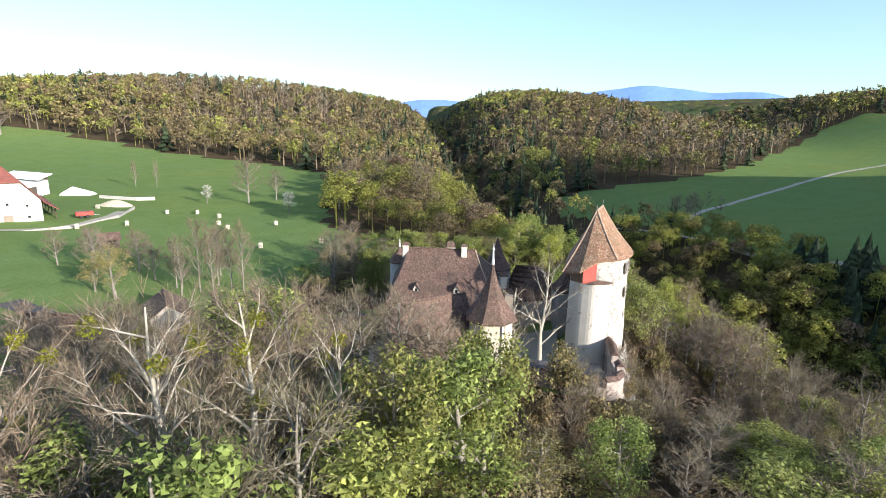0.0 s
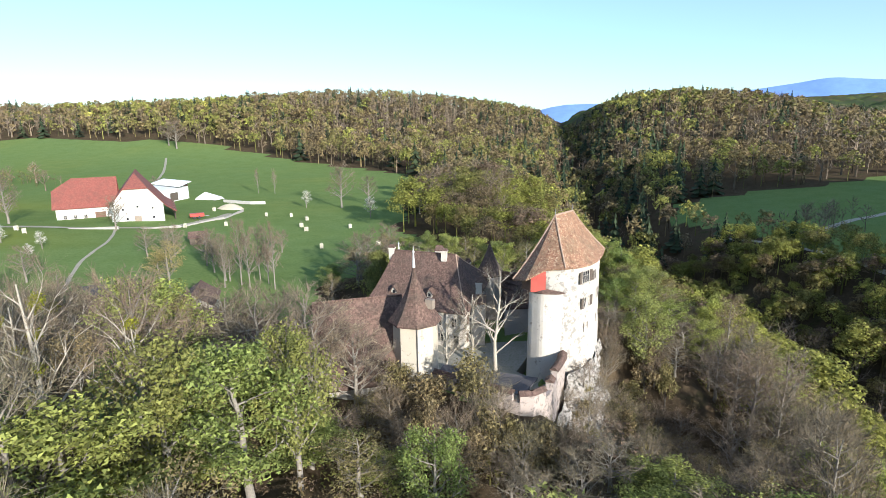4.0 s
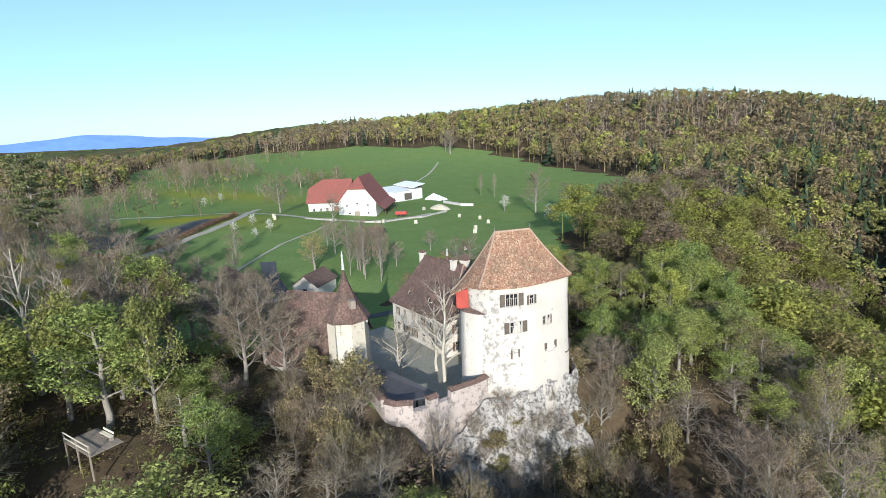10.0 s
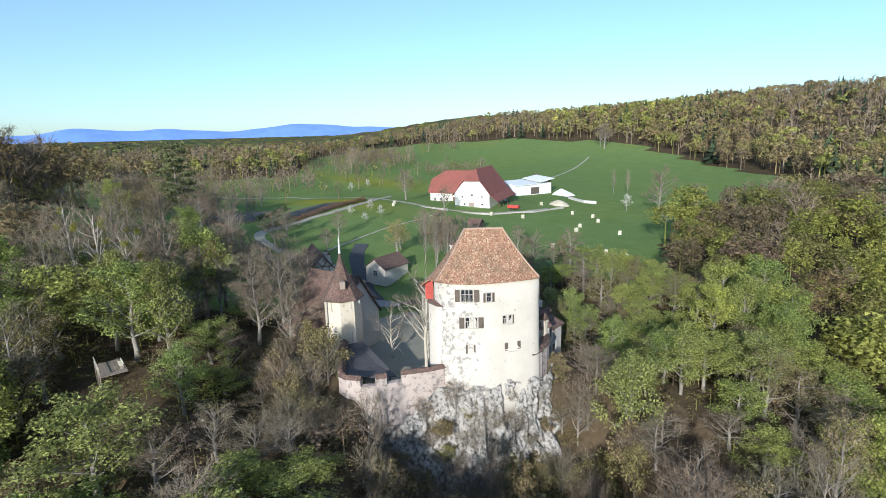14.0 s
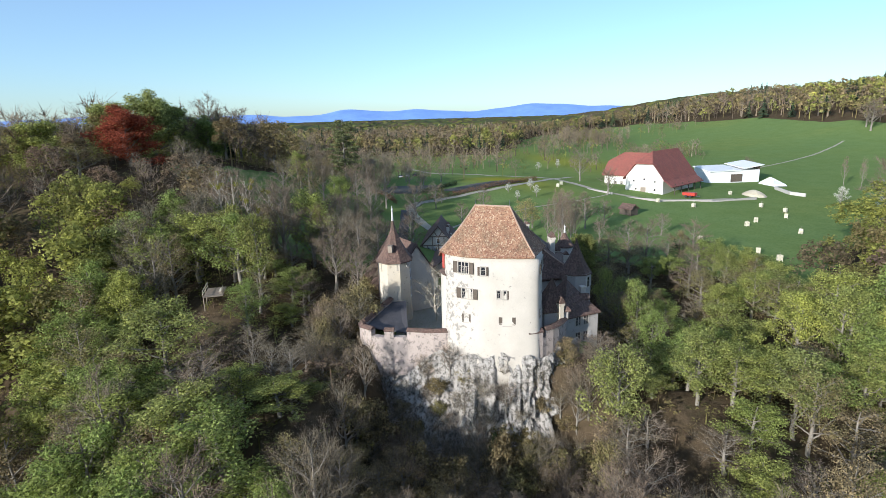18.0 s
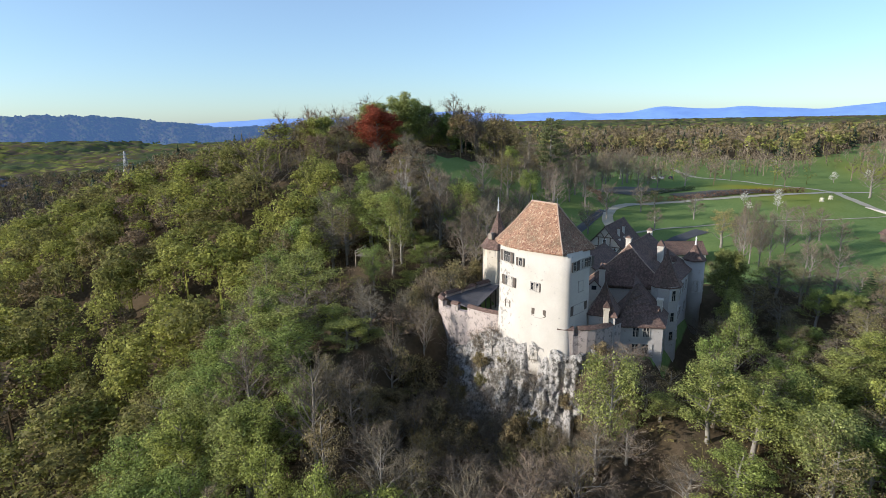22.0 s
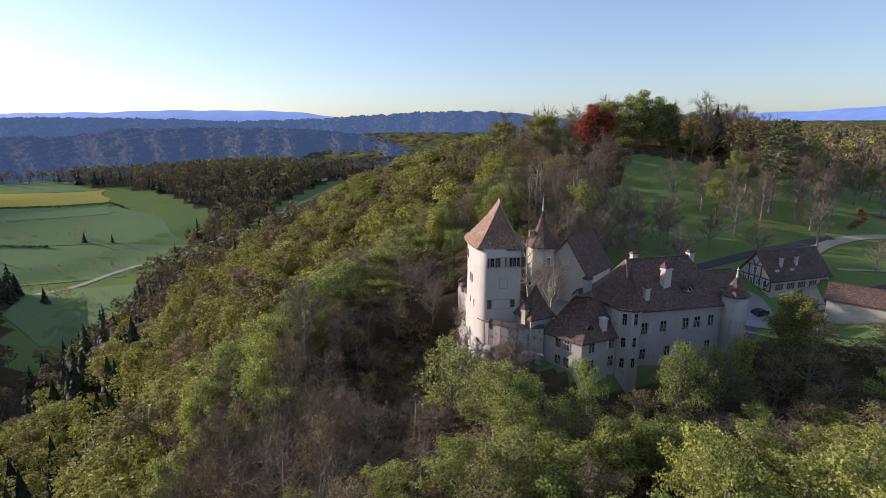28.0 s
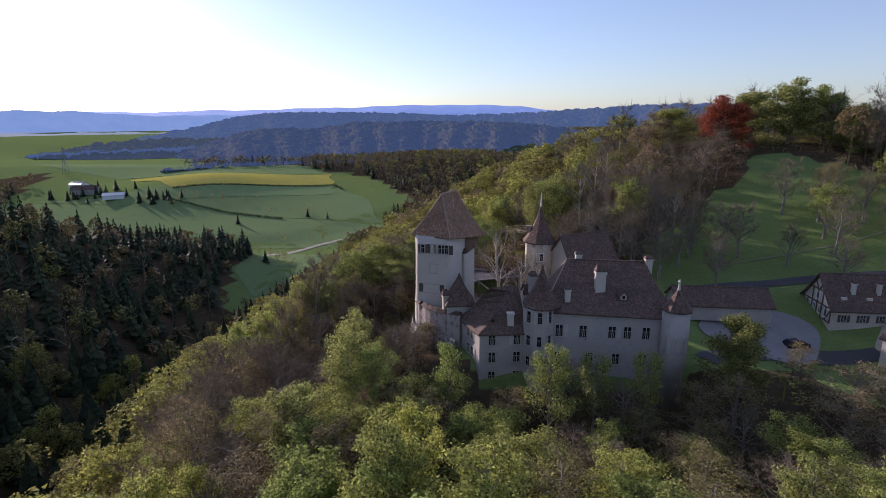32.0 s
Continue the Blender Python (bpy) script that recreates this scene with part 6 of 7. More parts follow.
for i, (px, py, pz) in enumerate(LEDGES):
    k = int(rng.random() < 0.7)
    wood, crown = KINDS["shrub", k]
    h = rng.uniform(0.35, 0.8)
    t = thing("shrub", "leafless brush rooted in the rock face" if k else "olive brush rooted in the rock face", "shrub", (px, py, pz - 0.35), rng.uniform(0, 360), "shrubs on the crag")
    t.scale = (h * 1.2, h * 1.2, h)
    part("trunk", wood, None, t)
    part("crown", crown, None, t)

# ---- trees that stand apart ----
def tree_of(kind, i, name, label, x, y, height, wide=None, mat=None, base=15.0, group="", crown_name="crown", rz=None):
    wood, crown = KINDS[kind, i]
    if mat:
        crown = crown.copy()
        crown.materials[0] = mat
    h = height / base
    return plant(name, label, "tree", wood, crown, x, y, h, rng.uniform(0, 360) if rz is None else rz, wide or h, group, crown_name)


tree_of("full", 0, "copper_beech", "large copper beech with red-brown foliage on the hill", -62.7, -18.5, 16.5, 1.75, RED_LEAF)
for i, (x, y, h, w, lab) in enumerate(((-84, -22, 20, 1.8, "broad old beech in green leaf on the hilltop"), (-76, -30, 17, 1.6, "green beech beside the copper beech on the hill"), (-95, -22, 18, 1.6, "green beech on the crown of the hill"),
                                       (-52, -36, 14, 1.5, "green tree on the crest of the hill"), (-98, -10, 14, 1.3, "green tree at the edge of the park slope"))):
    tree_of("full", i % 2, "beech_tree", lab, x, y, h, w, None, 15.0, "beeches on the hilltop")
for i, (x, y, h, w) in enumerate(((-66, -42, 15, 1.6), (-45, -22, 11, 1.3), (-105, -18, 15, 1.4), (-112, -14, 14, 1.3))):
    tree_of("bud", i % 3, "budding_tree", "olive-brown budding tree on the crest of the hill", x, y, h, w, None, 15.0, "trees on the hilltop")
for i, (x, y, h) in enumerate(((-107, -13, 21), (-113, -5, 20), (-101, -6, 17), (-119, 2, 19), (-124, -12, 18), (-110, 8, 15))):
    tree_of("bare", i % 4, "bare_tree", "tall leafless tree on the skyline of the hill", x, y, h, h / 13, None, 15.5, "trees on the hilltop")
for i, (x, y, h, k) in enumerate(((-63, 32, 15, "bud"), (-58, 26, 14, "bare"), (-69, 27, 14, "bud"), (-72, 44, 13, "bare"), (-88, 34, 15, "bud"), (-94, 44, 14, "bare"), (-86, 26, 14, "bud"), (-45, 8, 15, "bare"),
                                  (-38, 14, 14, "bud"), (-52, 2, 15, "bare"), (-20.3, 46.5, 15, "bare"), (-26.6, 63, 11, "bare"), (-15, 51, 9, "bare"), (-34, 20, 16, "bare"), (-100, 24, 16, "bare"), (-108, 30, 15, "bud"))):
    nm = "bare_tree" if k == "bare" else "budding_tree"
    tree_of(k, i % 3, nm, "leafless tree on the shaded park slope" if k == "bare" else "olive-budding tree on the shaded park slope", x, y, h, h / 13.5, None, 15.5, "trees of the park slope")


CEDAR_NEEDLE = leaf_mat("cedar_needles", [(0.0, (0.15, 0.165, 0.075)), (1.0, (0.15, 0.165, 0.075))], True, 0.25, 0.5, 1.4)


def cedar(x, y, H, spread):
    """A tall cedar: bare pale trunk, flat layers of foliage in the upper half."""
    r = np.random.default_rng(77)
    V, F = [], []
    lean = np.array([-2.2, -0.6, 0])
    for i in range(7):
        a, b = i / 7, (i + 1) / 7
        seg_prism(V, F, lean * a * a + (0, 0, H * a - 0.5), lean * b * b + (0, 0, H * b - 0.5), 0.5 * (1 - a) + 0.08, 0.5 * (1 - b) + 0.06, 7)
    C = []
    for k in range(34):
        t = 0.36 + 0.62 * k / 34
        az = k * 2.4 + r.normal(0, 0.3)
        L = spread * (1.0 - 0.55 * abs(t - 0.6) / 0.4) * r.uniform(0.6, 1.1)
        p = lean * t * t + (0, 0, H * t)
        q = p + np.array([math.cos(az) * L, math.sin(az) * L, 0.6])
        seg_prism(V, F, p, q, 0.1, 0.03, 4)
        for j in range(4):
            C.append(p + (q - p) * (0.4 + 0.2 * j) + r.normal(0, 0.3, 3) * (1, 1, 0.3))
    LV, LF = leaf_cloud(r, C, 46, 1.45, 0.3, 0.34, 0.9)
    t = thing("cedar", "tall old cedar with flat dark green layers and a bare trunk", "tree", (x, y, float(land(x, y)) - 0.2))
    part("trunk", np_mesh("cedar_wood", V, F, BARK, True), None, t)
    part("crown", np_mesh("cedar_needles", LV, LF, CEDAR_NEEDLE), None, t)


cedar(-80.6, 39.4, 26, 5.6)

# pale-barked bare trees with mistletoe by the park slope
PALE_BARK = two_scale("pale_bark", (0.52, 0.47, 0.38), (0.42, 0.37, 0.29), (0.25, 0.21, 0.16), 0.7, 9, 0.95, 0.8, 0.05)
MISTLETOE = leaf_mat("mistletoe_leaves", [(0.0, (0.28, 0.27, 0.03)), (1.0, (0.24, 0.25, 0.03))])
for i, (x, y, h) in enumerate(((-11.2, 29.5, 20), (-15.0, 25.5, 21), (-19, 34, 16), (-7.0, 33.5, 16), (-26, 42, 14), (-25, 28, 17))):
    r2 = np.random.default_rng(500 + i)
    segs, ends = skeleton(r2, h, 5.2, 0.35, 13, 1.25)
    t = thing("mistletoe_tree", "pale-barked leafless tree hung with mistletoe balls", "tree", (x, y, float(land(x, y)) - 0.2), 0, "mistletoe trees")
    part("trunk", wood_mesh("pale_wood", [(a, b, c * 0.9, d * 0.9) for a, b, c, d in segs], PALE_BARK), None, t)
    part("crown", twig_mesh("pale_twigs", r2, ends, 2600, 1.3, 0.018, TWIG), None, t)
    for k in range(4):
        e = ends[int(r2.integers(len(ends)))]
        V, F = leaf_cloud(r2, [e[0]], 240, 0.62, 0.09, 1.0, 0.1)
        part("mistletoe", np_mesh("mistletoe", V, F, MISTLETOE), None, t, "round yellow-green mistletoe ball")

# single trees below the castle
for k, i, x, y, h, w, lab in (("fine", 0, 3.5, 38, 15.5, 0.85, "slender olive-green tree beside the viewing platform"), ("fine", 1, -3, 31, 15, 1.05, "pale olive-green tree on the slope"), ("fine", 0, 15, 39.5, 9.5, 0.72, "small rounded yellow-green tree"),
                              ("fine", 0, 35.2, 90.5, 15, 0.95, "yellow-green tree beside the crag"), ("fine", 1, 21.5, 99.5, 12.5, 0.6, "narrow yellow-green tree below the low range"), ("fine", 1, 9.5, 102, 13, 0.7, "yellow-green tree below the hall"),
                              ("fine", 0, 4.0, 101, 12, 0.55, "narrow yellow-green tree below the hall"), ("fine", 0, -2.5, 100, 12, 0.5, "narrow green tree below the hall"), ("full", 1, -13.5, 98.5, 10.5, 0.72, "broad olive-green tree by the corner turret"), ("bud", 0, -23, 96, 6, 0.6, "small brown-budding tree below the forecourt"),
                              ("bud", 2, 27.0, 95.5, 9, 0.6, "sparse grey-green tree below the bastion")):
    tree_of(k, i, "deciduous_tree" if k != "bud" else "budding_tree", lab, x, y, h, w, OLIVE_LEAF if y < 39 or k == "full" else None)
for i, (x, y, h, lab) in enumerate(((14.2, 71.5, 17.5, "large pale-barked leafless tree in the castle courtyard"), (10.5, 73.5, 13, "pale leafless tree beside the hall"), (8.0, 68.5, 9, "leafless tree beside the courtyard wall"))):
    r2 = np.random.default_rng(540 + i)
    segs, ends = skeleton(r2, h, 5.4 if i == 0 else 3.6, 0.25, 14, 1.0)
    t = thing("courtyard_tree", lab, "tree", (x, y, float(land(x, y)) - 0.2), 0, "courtyard trees")
    part("trunk", wood_mesh("court_wood", segs, PALE_BARK), None, t)
    part("crown", twig_mesh("court_twigs", r2, ends, 1700, 1.2, 0.018, TWIG), None, t)

# meadow trees
for i, (x, y, h, w) in enumerate(((-77.4, 212, 19, 1.3), (-70, 224, 13, 1.0), (-161.8, 135.5, 15, 1.25), (-116.8, 135, 11, 0.9), (-40, 205, 12, 1.0), (-316, 391, 24, 2.2), (-330, 398, 20, 1.8), (-190, 230, 9, 0.8), (-188, 41, 17, 1.4), (-57, 132.5, 6.5, 0.6))):
    tree_of("bare", i % 4, "bare_tree", "leafless tree standing in the green meadow", x, y, h, w, None, 15.5, "meadow trees")
for x, y in ((-140.2, 245), (-131, 245.6)):
    tree_of("bare", 3, "poplar", "slim leafless poplar with a pale trunk in the meadow", x, y, 13, 0.35, None, 15.5, "poplars")
for i, (x, y, h) in enumerate(((-92.6, 209.3, 8), (-56, 193, 8.5), (-116, 96, 4.5), (-110, 106, 5), (-124, 106, 5), (-104, 98, 4), (-240, 130, 6), (-255, 145, 6))):
    tree_of("bud", i % 3, "blossom_tree", "small fruit tree in white spring blossom", x, y, h, h / 15 * 1.15, BLOSSOM, 15.0, "blossoming fruit trees", "blossom")
for i, (x, y, h) in enumerate(((-72, 108, 10), (-66, 113, 9), (-78, 116, 9), (-60, 108, 8), (-70, 120, 8), (-83, 112, 8), (-52, 103, 7), (-48, 112, 7))):
    tree_of("bare", i % 4, "hedge_tree", "leafless brush tree of a field hedge", x, y, h, h / 13, None, 15.5, "hedge behind the castle")


def orchard():
    """Loose trees and hedges over the western meadows."""
    r = np.random.default_rng(9)
    X, Y, S = [], [], []
    for cx, cy, rx, ry, n in ((-300, 100, 90, 45, 60), (-420, 180, 90, 45, 90), (-420, 60, 120, 45, 100), (-225, 35, 50, 35, 36), (-520, 240, 60, 60, 60), (-300, 215, 40, 14, 26), (-260, 70, 40, 20, 16), (-170, -5, 40, 20, 30), (-560, 330, 60, 40, 40), (-240, 165, 40, 16, 10), (-520, 228, 110, 20, 190), (-360, 30, 60, 40, 60), (-300, 245, 30, 10, 30), (-340, -10, 70, 20, 70)):
        X += list(cx + r.normal(0, 0.55, n) * rx)
        Y += list(cy + r.normal(0, 0.55, n) * ry)
        S += list(r.uniform(5, 13, n) * (1.25 if n > 55 else 1.0))
    x, y, s = np.array(X), np.array(Y), np.array(S)
    k = inside(x, y, OPEN_WEST) & (np.hypot(x + 135, y - 160) > 45)
    x, y, s = x[k], y[k], s[k]
    b = r.random(len(x)) < 0.6
    join_woods("orchard_bare", "leafless orchard trees on the western meadows", x[b], y[b], s[b], np.full(b.sum(), 1.15), r.random(int(b.sum())), [twig_template(600 + i, 10, 9, 0.008) for i in range(4)], FAR_TWIG)
    join_woods("orchard_leaf", "budding orchard trees on the western meadows", x[~b], y[~b], s[~b], np.full((~b).sum(), 1.15), r.uniform(0.15, 0.75, int((~b).sum())), [leaf_template(620 + i, 12, 6, 0.1, 0.036) for i in range(4)], FAR_LEAF)


orchard()
# copse and hedges in the southern valley
r3 = np.random.default_rng(12)
hx = np.concatenate([r3.uniform(150, 330, 26), 236 + r3.normal(0, 20, 14), r3.uniform(300, 420, 20), 200 + r3.normal(0, 14, 16)])
hy = np.concatenate([-432 + r3.normal(0, 4, 26), -530 + r3.normal(0, 8, 14), -560 + r3.normal(0, 10, 20), -340 + r3.normal(0, 9, 16)])
join_woods("valley_hedges", "dark hedges and trees along the valley road", hx, hy, r3.uniform(4, 11, len(hx)), r3.uniform(0.9, 1.3, len(hx)), r3.uniform(0.1, 0.6, len(hx)), [leaf_template(640 + i, 12, 6, 0.1, 0.04) for i in range(4)], FAR_LEAF)
r3 = np.random.default_rng(13)
hx, hy = 118 + r3.normal(0, 9, 16), 262 + r3.normal(0, 6, 16)
join_woods("field_copse", "leafless copse beside the field track", hx, hy, r3.uniform(8, 15, 16), r3.uniform(0.8, 1.1, 16), r3.random(16), [twig_template(650 + i, 12, 10, 0.006) for i in range(4)], FAR_TWIG)

# ---- fields, hedges and the garden on the western slope ----
def field(name, label, corners, mat, n=14, lift=0.35):
    """A field draped on the ground between four corners."""
    a, b, c, d = (np.array(k, float) for k in corners)
    V = []
    for i in range(n + 1):
        for j in range(n + 1):
            u, v = i / n, j / n
            q = (a * (1 - u) + b * u) * (1 - v) + (d * (1 - u) + c * u) * v
            w = 0.012 * math.dist(a, b)
            q = q + w * np.array([math.sin(5 * u + 9 * v), math.sin(7 * v + 4 * u)])
            V.append((q[0], q[1], float(land(q[0], q[1])) + lift))
    F = [(i * (n + 1) + j, (i + 1) * (n + 1) + j, (i + 1) * (n + 1) + j + 1, i * (n + 1) + j + 1) for i in range(n) for j in range(n)]
    return tagged(new(name, np_mesh(name, V, F, mat, True)), label, "field", kind="structure")


def hedge(name, label, pts, h, w, mat, seed, gap=0.9, size=0.22, per=22):
    """A hedge of many small leaf sprays along a line."""
    r = np.random.default_rng(seed)
    C = []
    for (ax, ay), (bx, by) in zip(pts, pts[1:]):
        k = max(1, int(math.dist((ax, ay), (bx, by)) / gap))
        for i in range(k):
            f = (i + r.random() * 0.6) / k
            x, y = ax + (bx - ax) * f + r.normal(0, 0.15), ay + (by - ay) * f + r.normal(0, 0.15)
            for lv in (0.3, 0.75):
                C.append((x, y, float(land(x, y)) + h * lv * r.uniform(0.85, 1.1)))
    V, F = leaf_cloud(r, C, per, w, size, h / (2.6 * w), 0.4)
    return tagged(new(name, np_mesh(name, V, F, mat)), label, "hedge")


# overlays added on the valley grass to carry its backlit tone
field("field_meadow", "meadow on the floor of the valley in a backlit green", [(152, -378), (238, -393), (206, -250), (166, -200)], BACKLIT_FIELD, 14, 0.3)
field("field_lower", "grass field above the valley road in a backlit green", [(170, -405), (600, -440), (640, -560), (112, -490)], BACKLIT_FIELD, 20, 0.3)
field("field_middle", "grass field below the yellow strip in a backlit green", [(112, -494), (640, -566), (470, -600), (205, -655)], BACKLIT_FIELD, 20, 0.25)
field("field_upper", "grass field beyond the yellow strip in a backlit green", [(250, -744), (590, -700), (900, -880), (345, -850)], BACKLIT_FIELD, 20, 0.3)
field("field_yellow", "yellow-flowering field strip in the southern valley", [(562, -690), (248, -738), (224, -668), (440, -598)], YELLOW_FIELD, 18, 0.6)
field("field_pale", "pale green young crop on the valley slope", [(440, -590), (224, -660), (215, -612), (420, -560)], PALE_FIELD, 16, 0.5)
field("garden_bed", "dark garden beds above the castle lane", [(-113, 44), (-116, 62), (-146, 76), (-146, 50)], SOIL, 12, 0.2)
field("garden_bed_upper", "dark soil strip behind the brown hedge", [(-118, 78), (-150, 108), (-158, 100), (-126, 70)], SOIL, 12, 0.2)
hedge("hedge", "clipped brown beech hedge along the farm road", [(-103, 64), (-113, 75), (-124, 86), (-140, 100), (-160, 115)], 2.0, 0.9, HEDGE_LEAF, 81)
hedge("hedge", "brown hedge round the garden beds", [(-92, 54), (-104, 50), (-114, 42)], 1.7, 0.8, HEDGE_LEAF, 82)
hedge("hedge", "dark green garden hedge", [(-116, 62), (-128, 68), (-146, 77)], 1.8, 0.9, NEEDLE, 83)
hedge("hedge", "dark hedgerow along the yellow valley field", [(440, -594), (330, -625), (222, -664), (205, -640)], 2.6, 2.2, NEEDLE, 84, 3.0, 0.7, 16)
hedge("hedge", "dark hedgerow across the valley slope", [(420, -556), (330, -520), (250, -500)], 2.6, 2.0, NEEDLE, 85, 3.0, 0.7, 16)
tree_of("bud", 1, "willow", "pale yellow weeping willow in catkin beside the meadow", -60, 94, 10.5, 1.05, WILLOW)
tree_of("bud", 2, "willow", "young yellow willow in catkin on the meadow edge", -65.5, 97, 7.5, 0.7, WILLOW)
for i, (x, y, h) in enumerate(((-44, 99, 14), (-47.5, 101, 15), (-42, 103, 13), (-50, 98.5, 12), (-38.5, 100, 14.5), (-45.5, 105, 13), (-53, 103, 11))):
    tree_of("bare", i % 4, "poplar", "slim leafless tree in the meadow copse", x, y, h, 0.5, None, 15.5, "trees of the meadow copse")
for i, (x, y, h, w) in enumerate(((-25, 37, 15, 0.85), (-33, 50, 13, 0.9), (-21, 22, 15, 0.9), (-45, 53, 9, 0.7), (-80, 52, 12, 0.95), (-69, 62, 11, 0.85), (-87, 84, 8, 0.7), (-94, 47, 11, 0.8), (-104, 38, 12, 0.9), (-121, 36, 11, 0.9), (-76, 40, 12, 0.9), (-133, 40, 12, 1.0),
                                  (-88, 68, 9, 0.75), (-150, 62, 10, 0.9), (-160, 45, 13, 1.0), (-110, 26, 14, 1.0), (-146, 22, 14, 1.1), (-172, 70, 10, 0.9), (-68, 76, 7, 0.6), (-128, 62, 8, 0.7), (-176, 25, 13, 1.0), (-185, 52, 11, 0.9), (-98, 34, 14, 1.0), (-114, 48, 13, 1.0), (-126, 26, 14, 1.0), (-56, 50, 13, 0.9), (-28, 46, 14, 0.9), (-31, 41, 13, 0.9),
                                  (-24, 51, 12, 0.85), (-38, 47, 12, 0.85), (-50, 62, 9, 0.8), (-140, 56, 11, 0.9), (-150, 40, 13, 1.0), (-90, 30, 14, 1.0), (-82, 46, 12, 0.9), (-72, 34, 13, 0.9))):
    tree_of("bare", i % 4, "garden_tree", "leafless spreading garden tree on the park slope", x, y, h, w, None, 15.5, "bare trees of the park")
for i, (x, y, h, w) in enumerate(((-59, 41, 13, 0.95), (-100, 70, 6, 0.5), (-84, 24, 13, 1.0), (-138, 30, 12, 0.9))):
    tree_of("green" if i != 1 else "bud", i % 3, "garden_tree", "park tree in olive-green young leaf", x, y, h, w, None, 15.0, "leafy trees of the park")
tree_of("bare", 3, "old_oak", "large bare old oak on the western meadow", -228, 28, 17, 1.35, None, 15.5)
r5 = np.random.default_rng(44)
hx = np.concatenate([230 + r5.normal(0, 16, 34), 560 + r5.normal(0, 26, 30), 440 + r5.normal(0, 18, 16), [222, 195, 540, 300]])
hy = np.concatenate([-290 + r5.normal(0, 16, 34), -598 + r5.normal(0, 12, 30), -556 + r5.normal(0, 8, 16), [-511, -505, -470, -480]])
join_woods("valley_copse", "dark conifer copse and farm trees in the valley", hx, hy, r5.uniform(9, 17, len(hx)), r5.uniform(0.9, 1.2, len(hx)), r5.random(len(hx)), [needle_template(660 + i, 10, 7) for i in range(4)], FAR_NEEDLE)

# ---- roads and tracks ----
DIRT_PATH = two_scale("trodden_earth", (0.24, 0.21, 0.13), (0.19, 0.19, 0.10), (0.13, 0.15, 0.06), 0.25, 6, 0.95)
road("road_farm", "narrow pale road from the castle to the farm", [(-46, 80), (-60, 66), (-80, 60), (-94, 61), (-103, 67), (-117, 82), (-127, 94), (-150, 112), (-174, 126), (-195, 140)], 3.2, TRACK)
road("road_yard", "pale farm lane", [(-174, 126), (-150, 128), (-131, 133), (-118, 140), (-108, 152), (-107, 168), (-110, 182)], 3.0, TRACK, 0.15)
road("footpath", "pale footpath across the orchard meadow", [(-62, 72), (-72, 79), (-92, 101), (-106, 122), (-118, 136)], 0.8, TRACK)
road("road_west", "pale lane across the western meadow", [(-174, 126), (-230, 90), (-260, 62), (-330, 40)], 3.2, TRACK)
road("meadow_path", "faint path in the green meadow", [(-185, 190), (-215, 250), (-250, 300), (-300, 360)], 1.6, TRACK)
road("field_track", "pale track across the eastern field", [(114, 259), (126, 271), (137, 280), (159, 292), (199, 316), (254, 353), (308, 382), (380, 420)], 3.4, TRACK)
road("wood_track", "pale track along the field edge", [(150, 182), (131, 194), (123, 204), (117, 219), (112, 233), (104, 246), (94, 256), (80, 266)], 2.6, TRACK)
road("valley_road", "grey road through the valley", [(420, -300), (300, -345), (216, -383), (170, -425), (121, -459), (50, -545), (-21, -635), (-84, -722)], 6, TRACK, 0.4)
road("hill_path", "trodden earth path on the park slope", [(-31, 51), (-50, 47), (-66, 42), (-78, 36), (-92, 22)], 0.5, DIRT_PATH)
road("castle_road", "asphalt road past the gatehouse", [(-14, 90), (-22, 84), (-30, 79), (-36, 79.5), (-46, 80), (-60, 82), (-75, 88)], 4.0, ASPHALT)
road("castle_lane", "shaded lane above the gatehouse", [(-18, 64), (-30, 61), (-44, 59.5), (-60, 59), (-80, 58)], 2.6, ASPHALT)

yard = []
for i in range(28):
    a = 2 * math.pi * i / 28
    px, py = -29 + 10 * math.cos(a) + 1.2 * math.sin(3 * a), 75 + 7.5 * math.sin(a)
    yard.append((px, py, float(land(px, py)) + 0.16))
bm = bmesh.new()
bm.faces.new([bm.verts.new(p) for p in yard])
bmesh.ops.triangulate(bm, faces=bm.faces)
tagged(new("forecourt", to_mesh("forecourt", bm, GRAVEL)), "grey gravel forecourt between gatehouse and castle", "pavement", kind="structure")

# castle courtyard
bm = bmesh.new()
bm.faces.new([bm.verts.new((x, y, -0.7)) for x, y in ((-11, 66), (-4, 64), (4, 64.5), (9, 61.5), (20.5, 58.6), (22.4, 62), (23, 68), (17, 72), (19, 84), (9, 80), (-8.5, 79.6), (-11, 80))])
COURT = two_scale("courtyard_gravel", (0.34, 0.31, 0.26), (0.28, 0.26, 0.21), (0.14, 0.16, 0.07), 0.25, 4, 0.95)
ob = new("courtyard", to_mesh("courtyard", bm, COURT))
ext = bmesh.new()
ext.from_mesh(ob.data)
r = bmesh.ops.extrude_face_region(ext, geom=ext.faces[:])
bmesh.ops.translate(ext, verts=[v for v in r["geom"] if isinstance(v, bmesh.types.BMVert)], vec=(0, 0, -6))
bmesh.ops.recalc_face_normals(ext, faces=ext.faces)
ext.to_mesh(ob.data)
ext.free()
tagged(ob, "gravel castle courtyard with patches of grass", "courtyard", kind="structure")

# ---- gatehouse details: timber frame on the lit gable, windows, chimneys, dormers ----
gx = lambda x, y, z: GM @ Vector((x, y, z))


def beam(parent, p, q, w=0.13, mat=TIMBER):
    bm = bmesh.new()
    tube(bm, [p, q], w, 4)
    return part("beam", bm, mat, parent, "dark timber beam")


